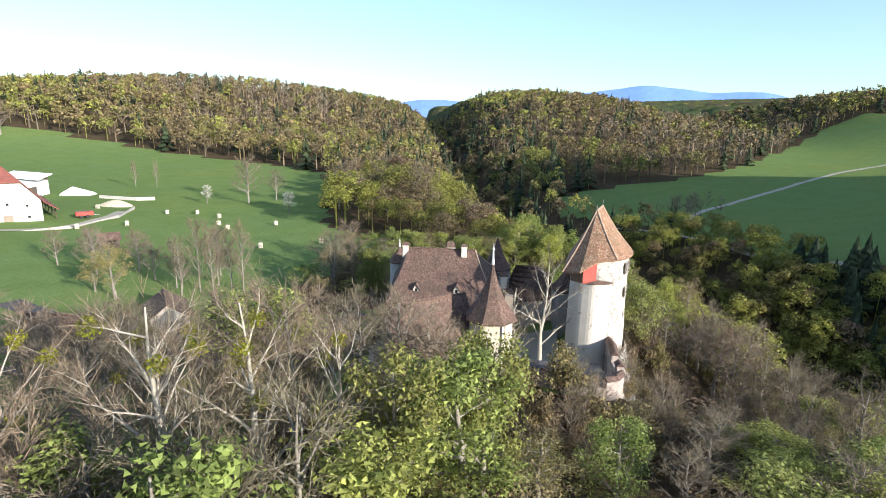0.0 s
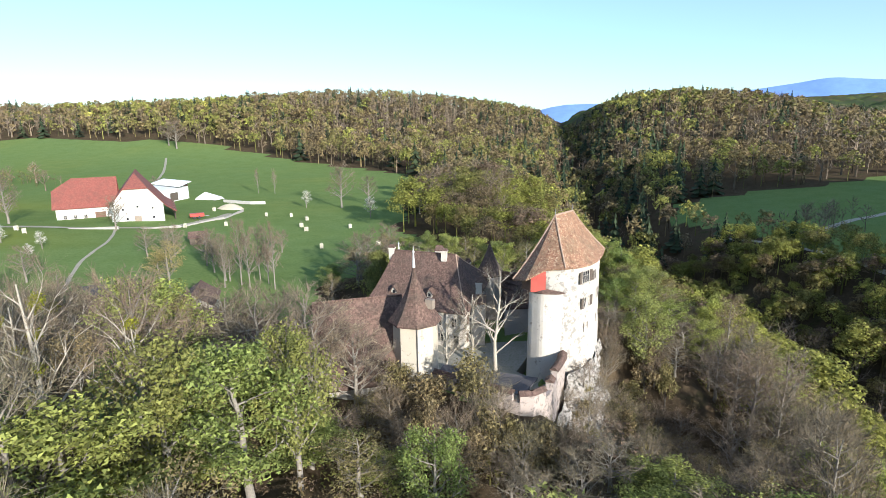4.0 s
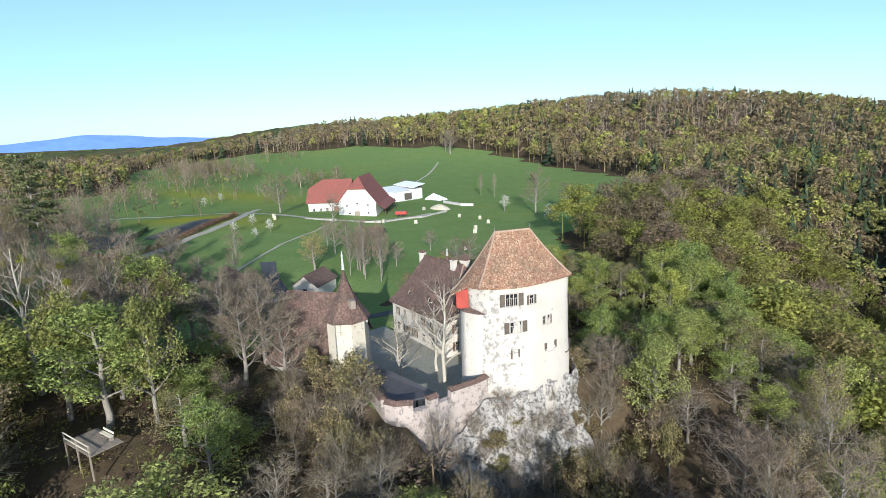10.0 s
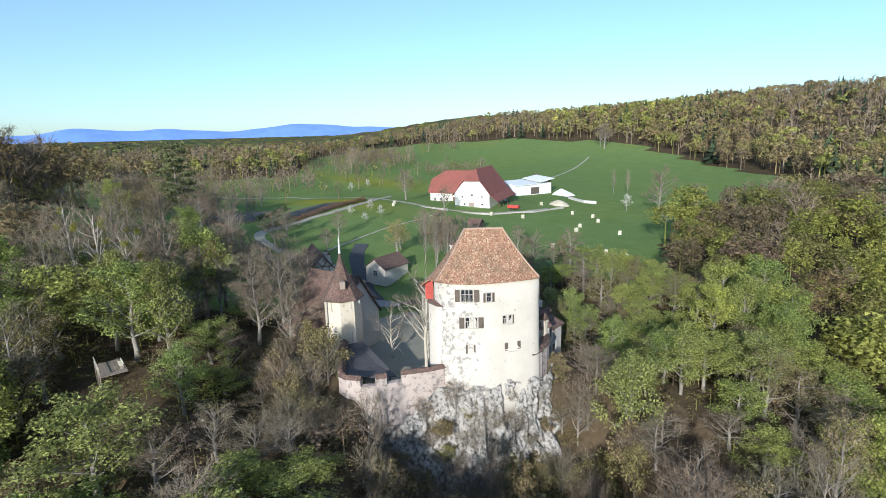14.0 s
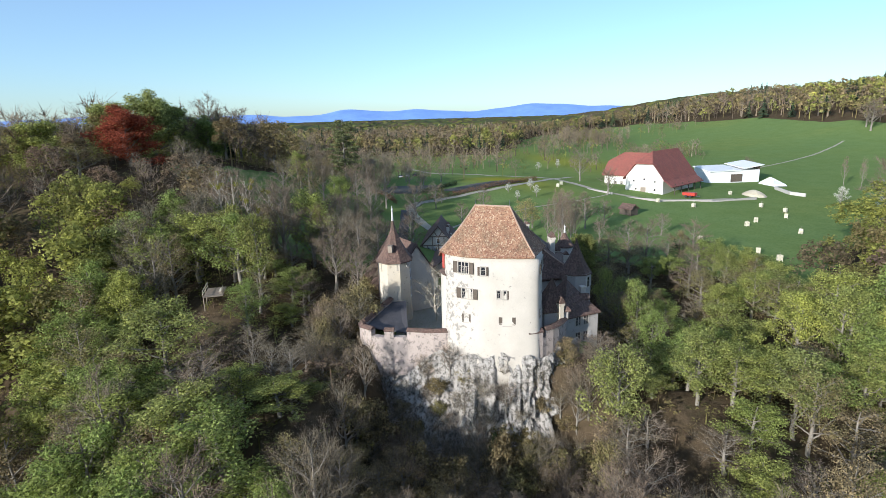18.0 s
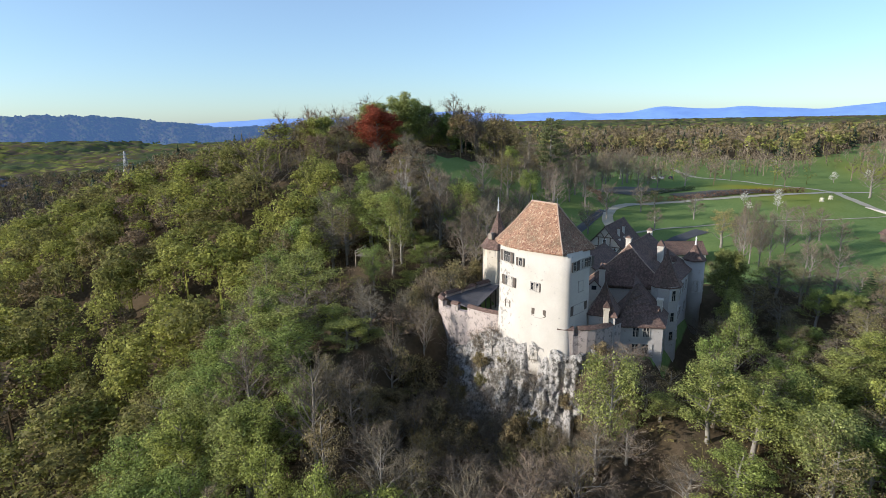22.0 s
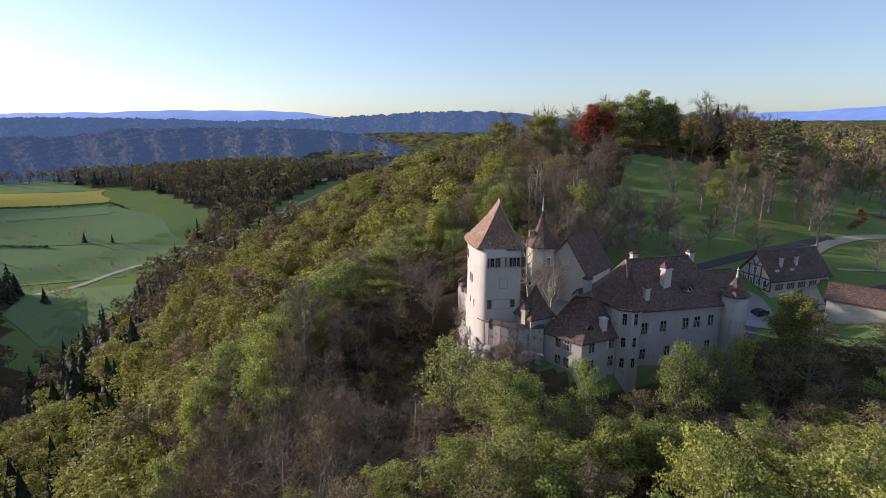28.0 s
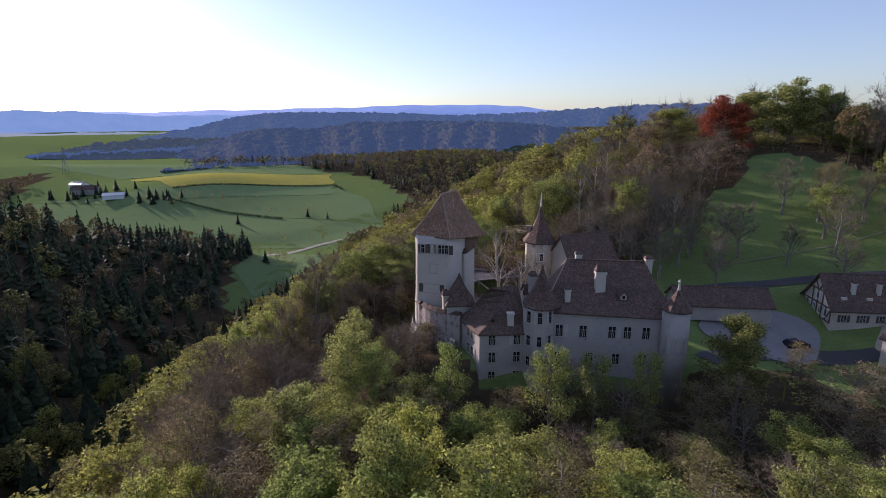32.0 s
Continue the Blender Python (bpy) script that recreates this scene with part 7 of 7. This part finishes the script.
for z in (-1.6, 0.8):
    beam(gate, gx(-0.05, -4.2, z), gx(-0.05, 4.2, z))
beam(gate, gx(-0.05, -2.2, 3.1), gx(-0.05, 2.2, 3.1))
for y in (-4.1, -2.75, -1.4, 0, 1.4, 2.75, 4.1):
    beam(gate, gx(-0.05, y, -1.6), gx(-0.05, y, 0.8))
for y in (-1.5, 0, 1.5):
    beam(gate, gx(-0.05, y, 0.8), gx(-0.05, y, 3.1))
for s in (-1, 1):
    beam(gate, gx(-0.05, s * 2.7, -1.5), gx(-0.05, s * 4.05, 0.7))
    beam(gate, gx(-0.05, s * 4.2, 0.85), gx(-0.05, s * 0.2, 5.4))
    beam(gate, gx(-0.05, s * 0.2, 3.2), gx(-0.05, s * 1.0, 4.3))
gable_m = GM @ Matrix(((0, 1, 0, 0), (-1, 0, 0, 4.3), (0, 0, 1, 0), (0, 0, 0, 1))) @ Matrix.Translation((0, -0.05, 0))
for s in (1.9, 3.6, 5.3, 7.0):
    window(gate, gable_m, s, -0.9, 0.7, 1.2, 2, "", WHITE_PAINT)
window(gate, gable_m, 4.3, 1.4, 0.75, 1.1, 2, "", WHITE_PAINT)
north_gate = GM @ Matrix(((1, 0, 0, 0), (0, 1, 0, -4.3), (0, 0, 1, 0), (0, 0, 0, 1)))
for s in (2.0, 5.0, 8.0, 11.0, 14.0):
    window(gate, north_gate, s, -1.3, 0.8, 1.15, 2, "lr")
for x in (4.0, 8.0):
    p = GM @ Vector((x, -2.3, 0))
    chimney("white chimney on the gatehouse roof", p.x, p.y, 2.9, 5.2, 0.6, 0.6, 0)
    part("dormer", box((x - 2.2, -3.3, 1.6), (x - 1.3, -2.1, 2.6), GM), WHITE_PLASTER, gate, "small white roof dormer")

# sheds round the forecourt
shed = thing("long_shed", "long low shed with a dark tile roof", "shed")
SM = Matrix.Translation((-16, 70.5, 0)) @ Matrix.Rotation(radians(176), 4, 'Z')
gabled(shed, SM, 15, 3.2, -1, 1.6, 3.8, GREY_PLASTER, OLD_TILES, 0.4)
hut = thing("garden_shed", "low tiled outbuilding beside the gatehouse", "shed")
HM = Matrix.Translation((-44.5, 82.5, 0)) @ Matrix.Rotation(radians(120), 4, 'Z')
gabled(hut, HM, 9, 3.2, -4, 0.4, 2.6, WHITE_PLASTER, OLD_TILES, 0.4)
window(hut, HM @ Matrix(((0, 1, 0, 0), (-1, 0, 0, 3.2), (0, 0, 1, 0), (0, 0, 0, 1))), 3.2, -1.5, 1.0, 1.1, 2, "")


def car(x, y, rz, colour, label):
    """A parked car: body with cabin, glass, four wheels."""
    z = float(land(x, y)) + 0.17
    c = thing("parked_car", label, "car", (x, y, z), rz)
    paint, nt, b = material("car_paint")
    b.inputs["Base Color"].default_value = (*colour, 1)
    b.inputs["Roughness"].default_value, b.inputs["Metallic"].default_value = 0.25, 0.3
    bm = bmesh.new()
    prof = [(-2.1, 0.35), (-2.15, 0.75), (-1.95, 0.95), (-1.0, 1.02), (-0.95, 1.03), (1.75, 1.05), (2.1, 0.9), (2.15, 0.4)]
    rings(bm, [[(px, -0.88, pz) for px, pz in prof], [(px, 0.88, pz) for px, pz in prof]])
    bmesh.ops.bevel(bm, geom=bm.edges[:], offset=0.06, segments=2, affect='EDGES')
    part("body", bm, paint, c)
    cab = [(-1.15, 0.98), (-0.45, 1.5), (1.35, 1.52), (1.95, 1.0)]
    bm = bmesh.new()
    rings(bm, [[(px, -0.8 + (pz - 0.98) * 0.25, pz) for px, pz in cab], [(px, 0.8 - (pz - 0.98) * 0.25, pz) for px, pz in cab]])
    part("windows", bm, GLASS, c)
    bm = bmesh.new()
    rings(bm, [[(-0.45, -0.68, 1.49), (1.35, -0.68, 1.51), (1.35, 0.68, 1.51), (-0.45, 0.68, 1.49)], [(-0.35, -0.6, 1.56), (1.25, -0.6, 1.57), (1.25, 0.6, 1.57), (-0.35, 0.6, 1.56)]])
    part("roof", bm, paint, c)
    for wx in (-1.3, 1.3):
        for wy in (-0.8, 0.8):
            bm = bmesh.new()
            tube(bm, [(wx, wy - 0.11, 0.33), (wx, wy + 0.11, 0.33)], 0.33, 16)
            wheel = part("wheel", bm, RUBBER, c)
            bm = bmesh.new()
            tube(bm, [(wx, wy - 0.12, 0.33), (wx, wy + 0.12, 0.33)], 0.19, 12)
            part("rim", bm, METAL, wheel)
    for wy in (-0.6, 0.6):
        part("headlight", box((-2.19, wy - 0.18, 0.66), (-2.08, wy + 0.18, 0.82)), WHITE_PAINT, c)
        part("tail_light", box((2.08, wy - 0.16, 0.7), (2.18, wy + 0.16, 0.86)), RED_PAINT, c)


RUBBER = two_scale("tyre_rubber", (0.03, 0.03, 0.03), (0.025, 0.025, 0.025), (0.04, 0.04, 0.04), 2, 20)
car(-33.7, 77.2, 12, (0.03, 0.04, 0.07), "dark blue estate car parked on the forecourt")
for x, y, rz, col, lab in ((-232, 50, 20, (0.6, 0.6, 0.62), "silver car parked by the garden"), (-236, 54, 20, (0.05, 0.06, 0.1), "dark car parked by the garden"), (-228, 46, 24, (0.7, 0.7, 0.7), "white car parked by the garden")):
    car(x, y, rz, col, lab)

# ---- farm ----
def barn_half_hip(parent, m, length, half, z0, ze, zr, hip, wall, roofm, over=0.8):
    """A great barn along local x with a half-hipped front."""
    k = (zr - ze) / half
    wh = half * 0.45
    zh = zr - wh * k
    bm = bmesh.new()
    front = [(0.0, -half, z0), (0.0, half, z0), (0.0, half, ze), (0.0, wh, zh - 0.2), (0.0, -wh, zh - 0.2), (0.0, -half, ze)]
    back = [(length, y, z) for _, y, z in front]
    rings(bm, [front, back])
    bmesh.ops.transform(bm, matrix=m, verts=bm.verts)
    part("wall", bm, wall, parent)
    ye, zl = half + over, ze - over * k
    for s in (-1, 1):
        top = [(-over, s * ye, zl), (length + over, s * ye, zl), (length + over, 0, zr), (hip, 0, zr), (-over, s * (wh + 0.1), zh)]
        bm = bmesh.new()
        rings(bm, [[(x, y, z - 0.0) for x, y, z in top], [(x, y, z + 0.3) for x, y, z in top]])
        bmesh.ops.transform(bm, matrix=m, verts=bm.verts)
        part("roof_slope", bm, roofm, parent)
    tri = [(-over - 0.2, -wh - 0.2, zh - 0.1), (-over - 0.2, wh + 0.2, zh - 0.1), (hip, 0, zr + 0.05)]
    bm = bmesh.new()
    rings(bm, [tri, [(x, y, z + 0.3) for x, y, z in tri]])
    bmesh.ops.transform(bm, matrix=m, verts=bm.verts)
    part("half_hip", bm, roofm, parent)


BARN_WHITE = plaster("barn_plaster", (0.80, 0.77, 0.70), (0.76, 0.72, 0.66), (0.6, 0.54, 0.46), 0.66)
FM = Matrix.Translation((-124.4, 152.0, 0)) @ Matrix.Rotation(math.atan2(0.726, -0.688), 4, 'Z')
barn = thing("farm_barn", "large white barn with half-hipped red tile roof", "barn")
barn_half_hip(barn, FM, 29, 7.9, -2, 7.4, 17.2, 6.0, BARN_WHITE, FARM_TILES, 1.0)
fm_front = FM @ Matrix(((0, 1, 0, 0), (-1, 0, 0, 7.9), (0, 0, 1, 0), (0, 0, 0, 1)))
for s, z, w, h in ((3.5, 5.5, 0.6, 0.6), (7.9, 6.2, 0.7, 0.7), (12.4, 5.5, 0.6, 0.6), (4.5, 2.2, 0.7, 0.7), (12.5, 2.2, 0.7, 0.7)):
    window(barn, fm_front, s, z, w, h, 1, "")
part("barn_door", box((6.6, -0.12, 0.5), (8.8, 0.1, 3.4), fm_front), WOOD_GREY, barn, "grey wooden barn door")
for x in (3, 9.5, 16, 22.5, 28.5):
    p0 = FM @ Vector((x, -11.4, 0.5))
    bm = bmesh.new()
    tube(bm, [p0, FM @ Vector((x, -11.4, 5.2))], 0.18, 4)
    tube(bm, [FM @ Vector((x, -11.4, 3.0)), FM @ Vector((x, -8.2, 6.4))], 0.12, 4)
    part("post", bm, WOOD_DARK, barn)
bm = bmesh.new()
rings(bm, [[(-0.8, -8.3, 6.6), (29.5, -8.3, 6.6), (29.5, -12.0, 3.9), (-0.8, -12.0, 3.9)], [(-0.8, -8.3, 6.9), (29.5, -8.3, 6.9), (29.5, -12.0, 4.2), (-0.8, -12.0, 4.2)]])
bmesh.ops.transform(bm, matrix=FM, verts=bm.verts)
part("lean_to_roof", bm, FARM_TILES, barn)
WM = FM @ Matrix.Translation((20.8, 25.0, 0)) @ Matrix.Rotation(radians(-90), 4, 'Z')
wing = thing("farm_wing", "white farm wing with half-hipped red tile roof", "barn")
barn_half_hip(wing, WM, 18, 8.0, -2, 6.8, 15.4, 5.0, BARN_WHITE, FARM_TILES, 0.9)
wing_gable = WM @ Matrix(((0, 1, 0, 0), (-1, 0, 0, 8.2), (0, 0, 1, 0), (0, 0, 0, 1)))
for s in (3.4, 8.2, 13.0):
    window(wing, wing_gable, s, 3.0, 0.9, 1.1, 2, "")
    window(wing, wing_gable, s, 6.4, 0.7, 0.9, 1, "")
wing_front = WM @ Matrix(((1, 0, 0, 0), (0, 1, 0, -8.2), (0, 0, 1, 0), (0, 0, 0, 1)))
for s in (2.5, 5.5, 8.5):
    window(wing, wing_front, s, 2.4, 0.9, 1.1, 2, "")
part("barn_door", box((11.4, -0.12, 0.2), (14.6, 0.1, 4.2), wing_front), WOOD_BROWN, wing, "brown wooden barn gate")
# modern white shed beside the barn
SH = Matrix.Translation((-166, 207, 0)) @ Matrix.Rotation(math.atan2(0.9, -0.15), 4, 'Z')
hall = thing("white_shed", "modern white shed with shallow roof and dark opening", "shed")
bm = bmesh.new()
rings(bm, [[(-13, -6, -2), (13, -6, -2), (13, 6, -2), (-13, 6, -2)], [(-13, -6, 5.2), (13, -6, 5.2), (13, 6, 6.6), (-13, 6, 6.6)]])
bmesh.ops.transform(bm, matrix=SH, verts=bm.verts)
part("wall", bm, WHITE_PAINT, hall)
bm = bmesh.new()
rings(bm, [[(-13.6, -6.8, 5.2), (3, -6.8, 5.2), (3, 6.6, 6.75), (-13.6, 6.6, 6.75)], [(-13.6, -6.8, 5.5), (3, -6.8, 5.5), (3, 6.6, 7.05), (-13.6, 6.6, 7.05)]])
rings(bm, [[(3.4, -7.6, 6.0), (13.8, -7.6, 7.4), (13.8, 6.6, 8.6), (3.4, 6.6, 7.4)], [(3.4, -7.6, 6.3), (13.8, -7.6, 7.7), (13.8, 6.6, 8.9), (3.4, 6.6, 7.7)]])
bmesh.ops.transform(bm, matrix=SH, verts=bm.verts)
part("roof", bm, WHITE_PAINT, hall)
part("end_wall", box((12.9, -5.9, 0), (13.15, 5.9, 7.3), SH), WOOD_DARK, hall, "dark end wall")
# no real opening: a dark panel paints the shade inside the bay
part("opening", box((-2, -6.1, 0), (4, -5.9, 3.6), SH), WOOD_DARK, hall, "dark panel standing for the shade of an open bay")
tent = thing("white_awning", "white peaked awning beside the shed", "awning")
TM = Matrix.Translation((-150, 220, float(land(-150, 220))))
bm = bmesh.new()
rings(bm, [[(-6, -3, 0.1), (6, -3, 0.1), (6, 3, 0.1), (-6, 3, 0.1)], [(-5, -2.5, 1.2), (5, -2.5, 1.0), (5, 2.5, 1.0), (-5, 2.5, 1.2)], [(-2, -0.3, 3.4), (1, -0.3, 2.2), (1, 0.3, 2.2), (-2, 0.3, 3.4)]])
bmesh.ops.transform(bm, matrix=TM, verts=bm.verts)
part("cloth", bm, WHITE_PAINT, tent)


def retaining(name, label, pts, h, thick, mat):
    w = thing(name, label, "wall")
    bm = bmesh.new()
    for p, q in zip(pts, pts[1:]):
        m = facing(p, q)
        z = min(float(land(*p)), float(land(*q)))
        add_box(bm, (-0.1, 0, z - 0.5), (math.dist(p, q) + 0.1, thick, z + h), m)
    part("wall_section", bm, mat, w)


retaining("yard_wall", "low pale concrete wall round a heap in the farmyard", [(-137, 213), (-128, 211), (-120, 209), (-114, 211)], 1.3, 0.5, CONCRETE)
retaining("lane_wall", "weathered grey retaining wall below the farm lane", [(-131, 131), (-118, 137), (-106, 150), (-104, 170), (-110, 190)], 0.9, 0.5, GREY_PLASTER)
sand = thing("gravel_heap", "heap of pale yellow gravel in the farmyard", "heap", (-119, 194, float(land(-119, 194))))
bm = bmesh.new()
V = []
rings(bm, [[(r * math.cos(2 * math.pi * i / 20) * (1 + 0.12 * math.sin(3 * i)), r * 0.7 * math.sin(2 * math.pi * i / 20), z) for i in range(20)] for r, z in ((6, -0.3), (4.6, 0.8), (2.6, 1.7), (0.8, 2.2))])
part("heap", bm, two_scale("pale_gravel", (0.62, 0.54, 0.38), (0.55, 0.47, 0.33), (0.45, 0.4, 0.3), 0.6, 7), sand)
RED_ENAMEL = two_scale("red_enamel", (0.5, 0.05, 0.03), (0.45, 0.05, 0.03), (0.3, 0.04, 0.03), 1, 12, 0.4)
trailer = thing("farm_trailer", "red farm trailer parked under the barn eaves", "trailer", (-111.5, 165, float(land(-111.5, 165)) + 0.1), 40)
part("tub", box((-2.4, -1.1, 0.8), (2.4, 1.1, 2.0), None, 0.05), RED_ENAMEL, trailer)
part("drawbar", box((2.4, -0.1, 0.75), (4.0, 0.1, 0.9)), METAL, trailer)
for wx in (-0.9, 0.7):
    for wy in (-1.15, 1.15):
        bm = bmesh.new()
        tube(bm, [(wx, wy - 0.15, 0.5), (wx, wy + 0.15, 0.5)], 0.5, 14)
        part("wheel", bm, RUBBER, trailer)
cabin = thing("field_hut", "small dark wooden field hut below the farm", "hut")
CM = Matrix.Translation((-86, 131, 0)) @ Matrix.Rotation(radians(35), 4, 'Z')
gabled(cabin, CM, 4.5, 1.8, float(land(-86, 131)) - 0.5, float(land(-86, 131)) + 2.0, float(land(-86, 131)) + 3.2, WOOD_DARK, OLD_TILES, 0.4)


# tree guards in the meadow
def guard(x, y):
    z = float(land(x, y))
    t = thing("sapling_guard", "young sapling inside a pale wooden guard box", "tree guard", (x, y, z), 30 * ((x * 7 + y * 3) % 3), "sapling guards in the meadow")
    t.scale = (0.7, 0.7, 0.8)
    for sx, sy in ((-1, -1), (1, -1), (1, 1), (-1, 1)):
        part("post", box((sx * 0.62 - 0.06, sy * 0.62 - 0.06, -0.2), (sx * 0.62 + 0.06, sy * 0.62 + 0.06, 1.75)), PALE_WOOD, t)
    for k in range(4):
        m = Matrix.Rotation(math.pi / 2 * k, 4, 'Z')
        for zz in (0.3, 0.75, 1.2, 1.55):
            part("board", box((-0.66, -0.70, zz), (0.66, -0.64, zz + 0.26), m), PALE_WOOD, t)
    bm = bmesh.new()
    tube(bm, [(0, 0, -0.2), (0.05, 0, 1.4), (0.0, 0.06, 2.9)], 0.05, 5, 0.02)
    for a in (0.4, 2.5, 4.6):
        tube(bm, [(0.02, 0, 1.9), (0.5 * math.cos(a), 0.5 * math.sin(a), 2.7)], 0.02, 4, 0.008)
    part("sapling", bm, BARK, t)


PALE_WOOD = two_scale("pale_boards", (0.72, 0.66, 0.50), (0.66, 0.60, 0.45), (0.5, 0.45, 0.34), 2, 14)
for gxy in ((-95, 159), (-120, 185), (-95, 183), (-86, 186), (-76, 180), (-71, 167.5), (-66, 162), (-54, 170.5), (-34, 147), (-27, 148), (-48.5, 139.5), (-104, 150), (-140, 122), (-133, 119)):
    guard(*gxy)

# viewing platform with railing among the trees
deck = thing("viewing_platform", "wooden viewing platform with rail and bench", "platform", (7.0, 31.5, 5.1), 14)
for i in range(9):
    part("deck_board", box((-2.6, -1.5 + i * 0.34, 0.0), (2.6, -1.2 + i * 0.34, 0.06)), WOOD_GREY, deck)
for x in (-2.5, 0, 2.5):
    part("rail_post", box((x - 0.06, -1.55, -2.5), (x + 0.06, -1.43, 1.1)), WOOD_GREY, deck)
for z in (0.5, 1.05):
    part("rail", box((-2.6, -1.54, z), (2.6, -1.46, z + 0.09)), PALE_WOOD, deck)
bench = thing("bench", "plain pale wooden bench on the platform", "bench", (7.3, 32.6, 5.17), 14)
part("seat", box((-1.0, -0.2, 0.42), (1.0, 0.2, 0.48)), PALE_WOOD, bench)
part("backrest", box((-1.0, 0.2, 0.62), (1.0, 0.25, 0.85)), PALE_WOOD, bench)
for x in (-0.8, 0.8):
    part("leg", box((x - 0.06, -0.18, 0.0), (x + 0.06, 0.22, 0.42)), WOOD_GREY, bench)

# ---- southern valley: farm, pylon ----
def far_house(x, y, rz, l, half, ze, zr, wall, roofm, label):
    z = float(land(x, y))
    h = thing("valley_farmhouse", label, "farm building", group="valley farm")
    gabled(h, Matrix.Translation((x, y, z)) @ Matrix.Rotation(radians(rz), 4, 'Z'), l, half, -2, ze, zr, wall, roofm, 0.8)


far_house(560, -610, 20, 34, 9, 6, 11, GREY_PLASTER, OLD_TILES, "dark-roofed valley farmhouse among trees")
far_house(500, -575, 24, 26, 8, 4, 6.5, WHITE_PAINT, WHITE_PAINT, "valley farm hall with white roof")
far_house(610, -650, -10, 22, 8, 5, 9, WHITE_PAINT, METAL, "grey-roofed valley farm shed")
far_house(-70, -770, 50, 16, 5, 4, 8, WHITE_PAINT, OLD_TILES, "small white house at the valley's head")


def pylon(x, y, H):
    t = thing("power_pylon", "grey lattice power pylon above the valley", "pylon", (x, y, float(land(x, y))))
    bm = bmesh.new()
    for sx, sy in ((-1, -1), (1, -1), (1, 1), (-1, 1)):
        tube(bm, [(sx * 4, sy * 4, -1), (sx * 1.2, sy * 1.2, H * 0.6), (sx * 0.3, sy * 0.3, H)], 0.28, 4)
    for k in range(10):
        a, b = k / 10, (k + 1) / 10
        wa, wb = 4 - 3.6 * a, 4 - 3.6 * b
        for sx, sy, tx, ty in ((-1, -1, 1, -1), (1, -1, 1, 1), (1, 1, -1, 1), (-1, 1, -1, -1)):
            tube(bm, [(sx * wa, sy * wa, H * a), (tx * wb, ty * wb, H * b)], 0.12, 3)
    part("lattice", bm, METAL, t)
    for z, w in ((0.68, 8), (0.8, 6.5), (0.92, 5)):
        bm = bmesh.new()
        tube(bm, [(-w, 0, H * z), (w, 0, H * z)], 0.22, 4)
        tube(bm, [(-w, 0, H * z), (0, 0, H * z + 2)], 0.14, 3)
        tube(bm, [(w, 0, H * z), (0, 0, H * z + 2)], 0.14, 3)
        part("cross_arm", bm, METAL, t)


pylon(720, -760, 44)
pylon(-150, -345, 34)

for i, (x, y, h) in enumerate(((-4.5, 54.5, 13), (1.0, 54.5, 12), (-10, 57, 12), (-14, 53, 13), (-8, 50, 13), (5.0, 54, 7), (-18, 58, 11), (-1.5, 50, 12))):
    tree_of("bare", i % 4, "bare_tree", "leafless tree crowding the annexe wall", x, y, h, h / 11.5, None, 15.5, "trees by the annexe")
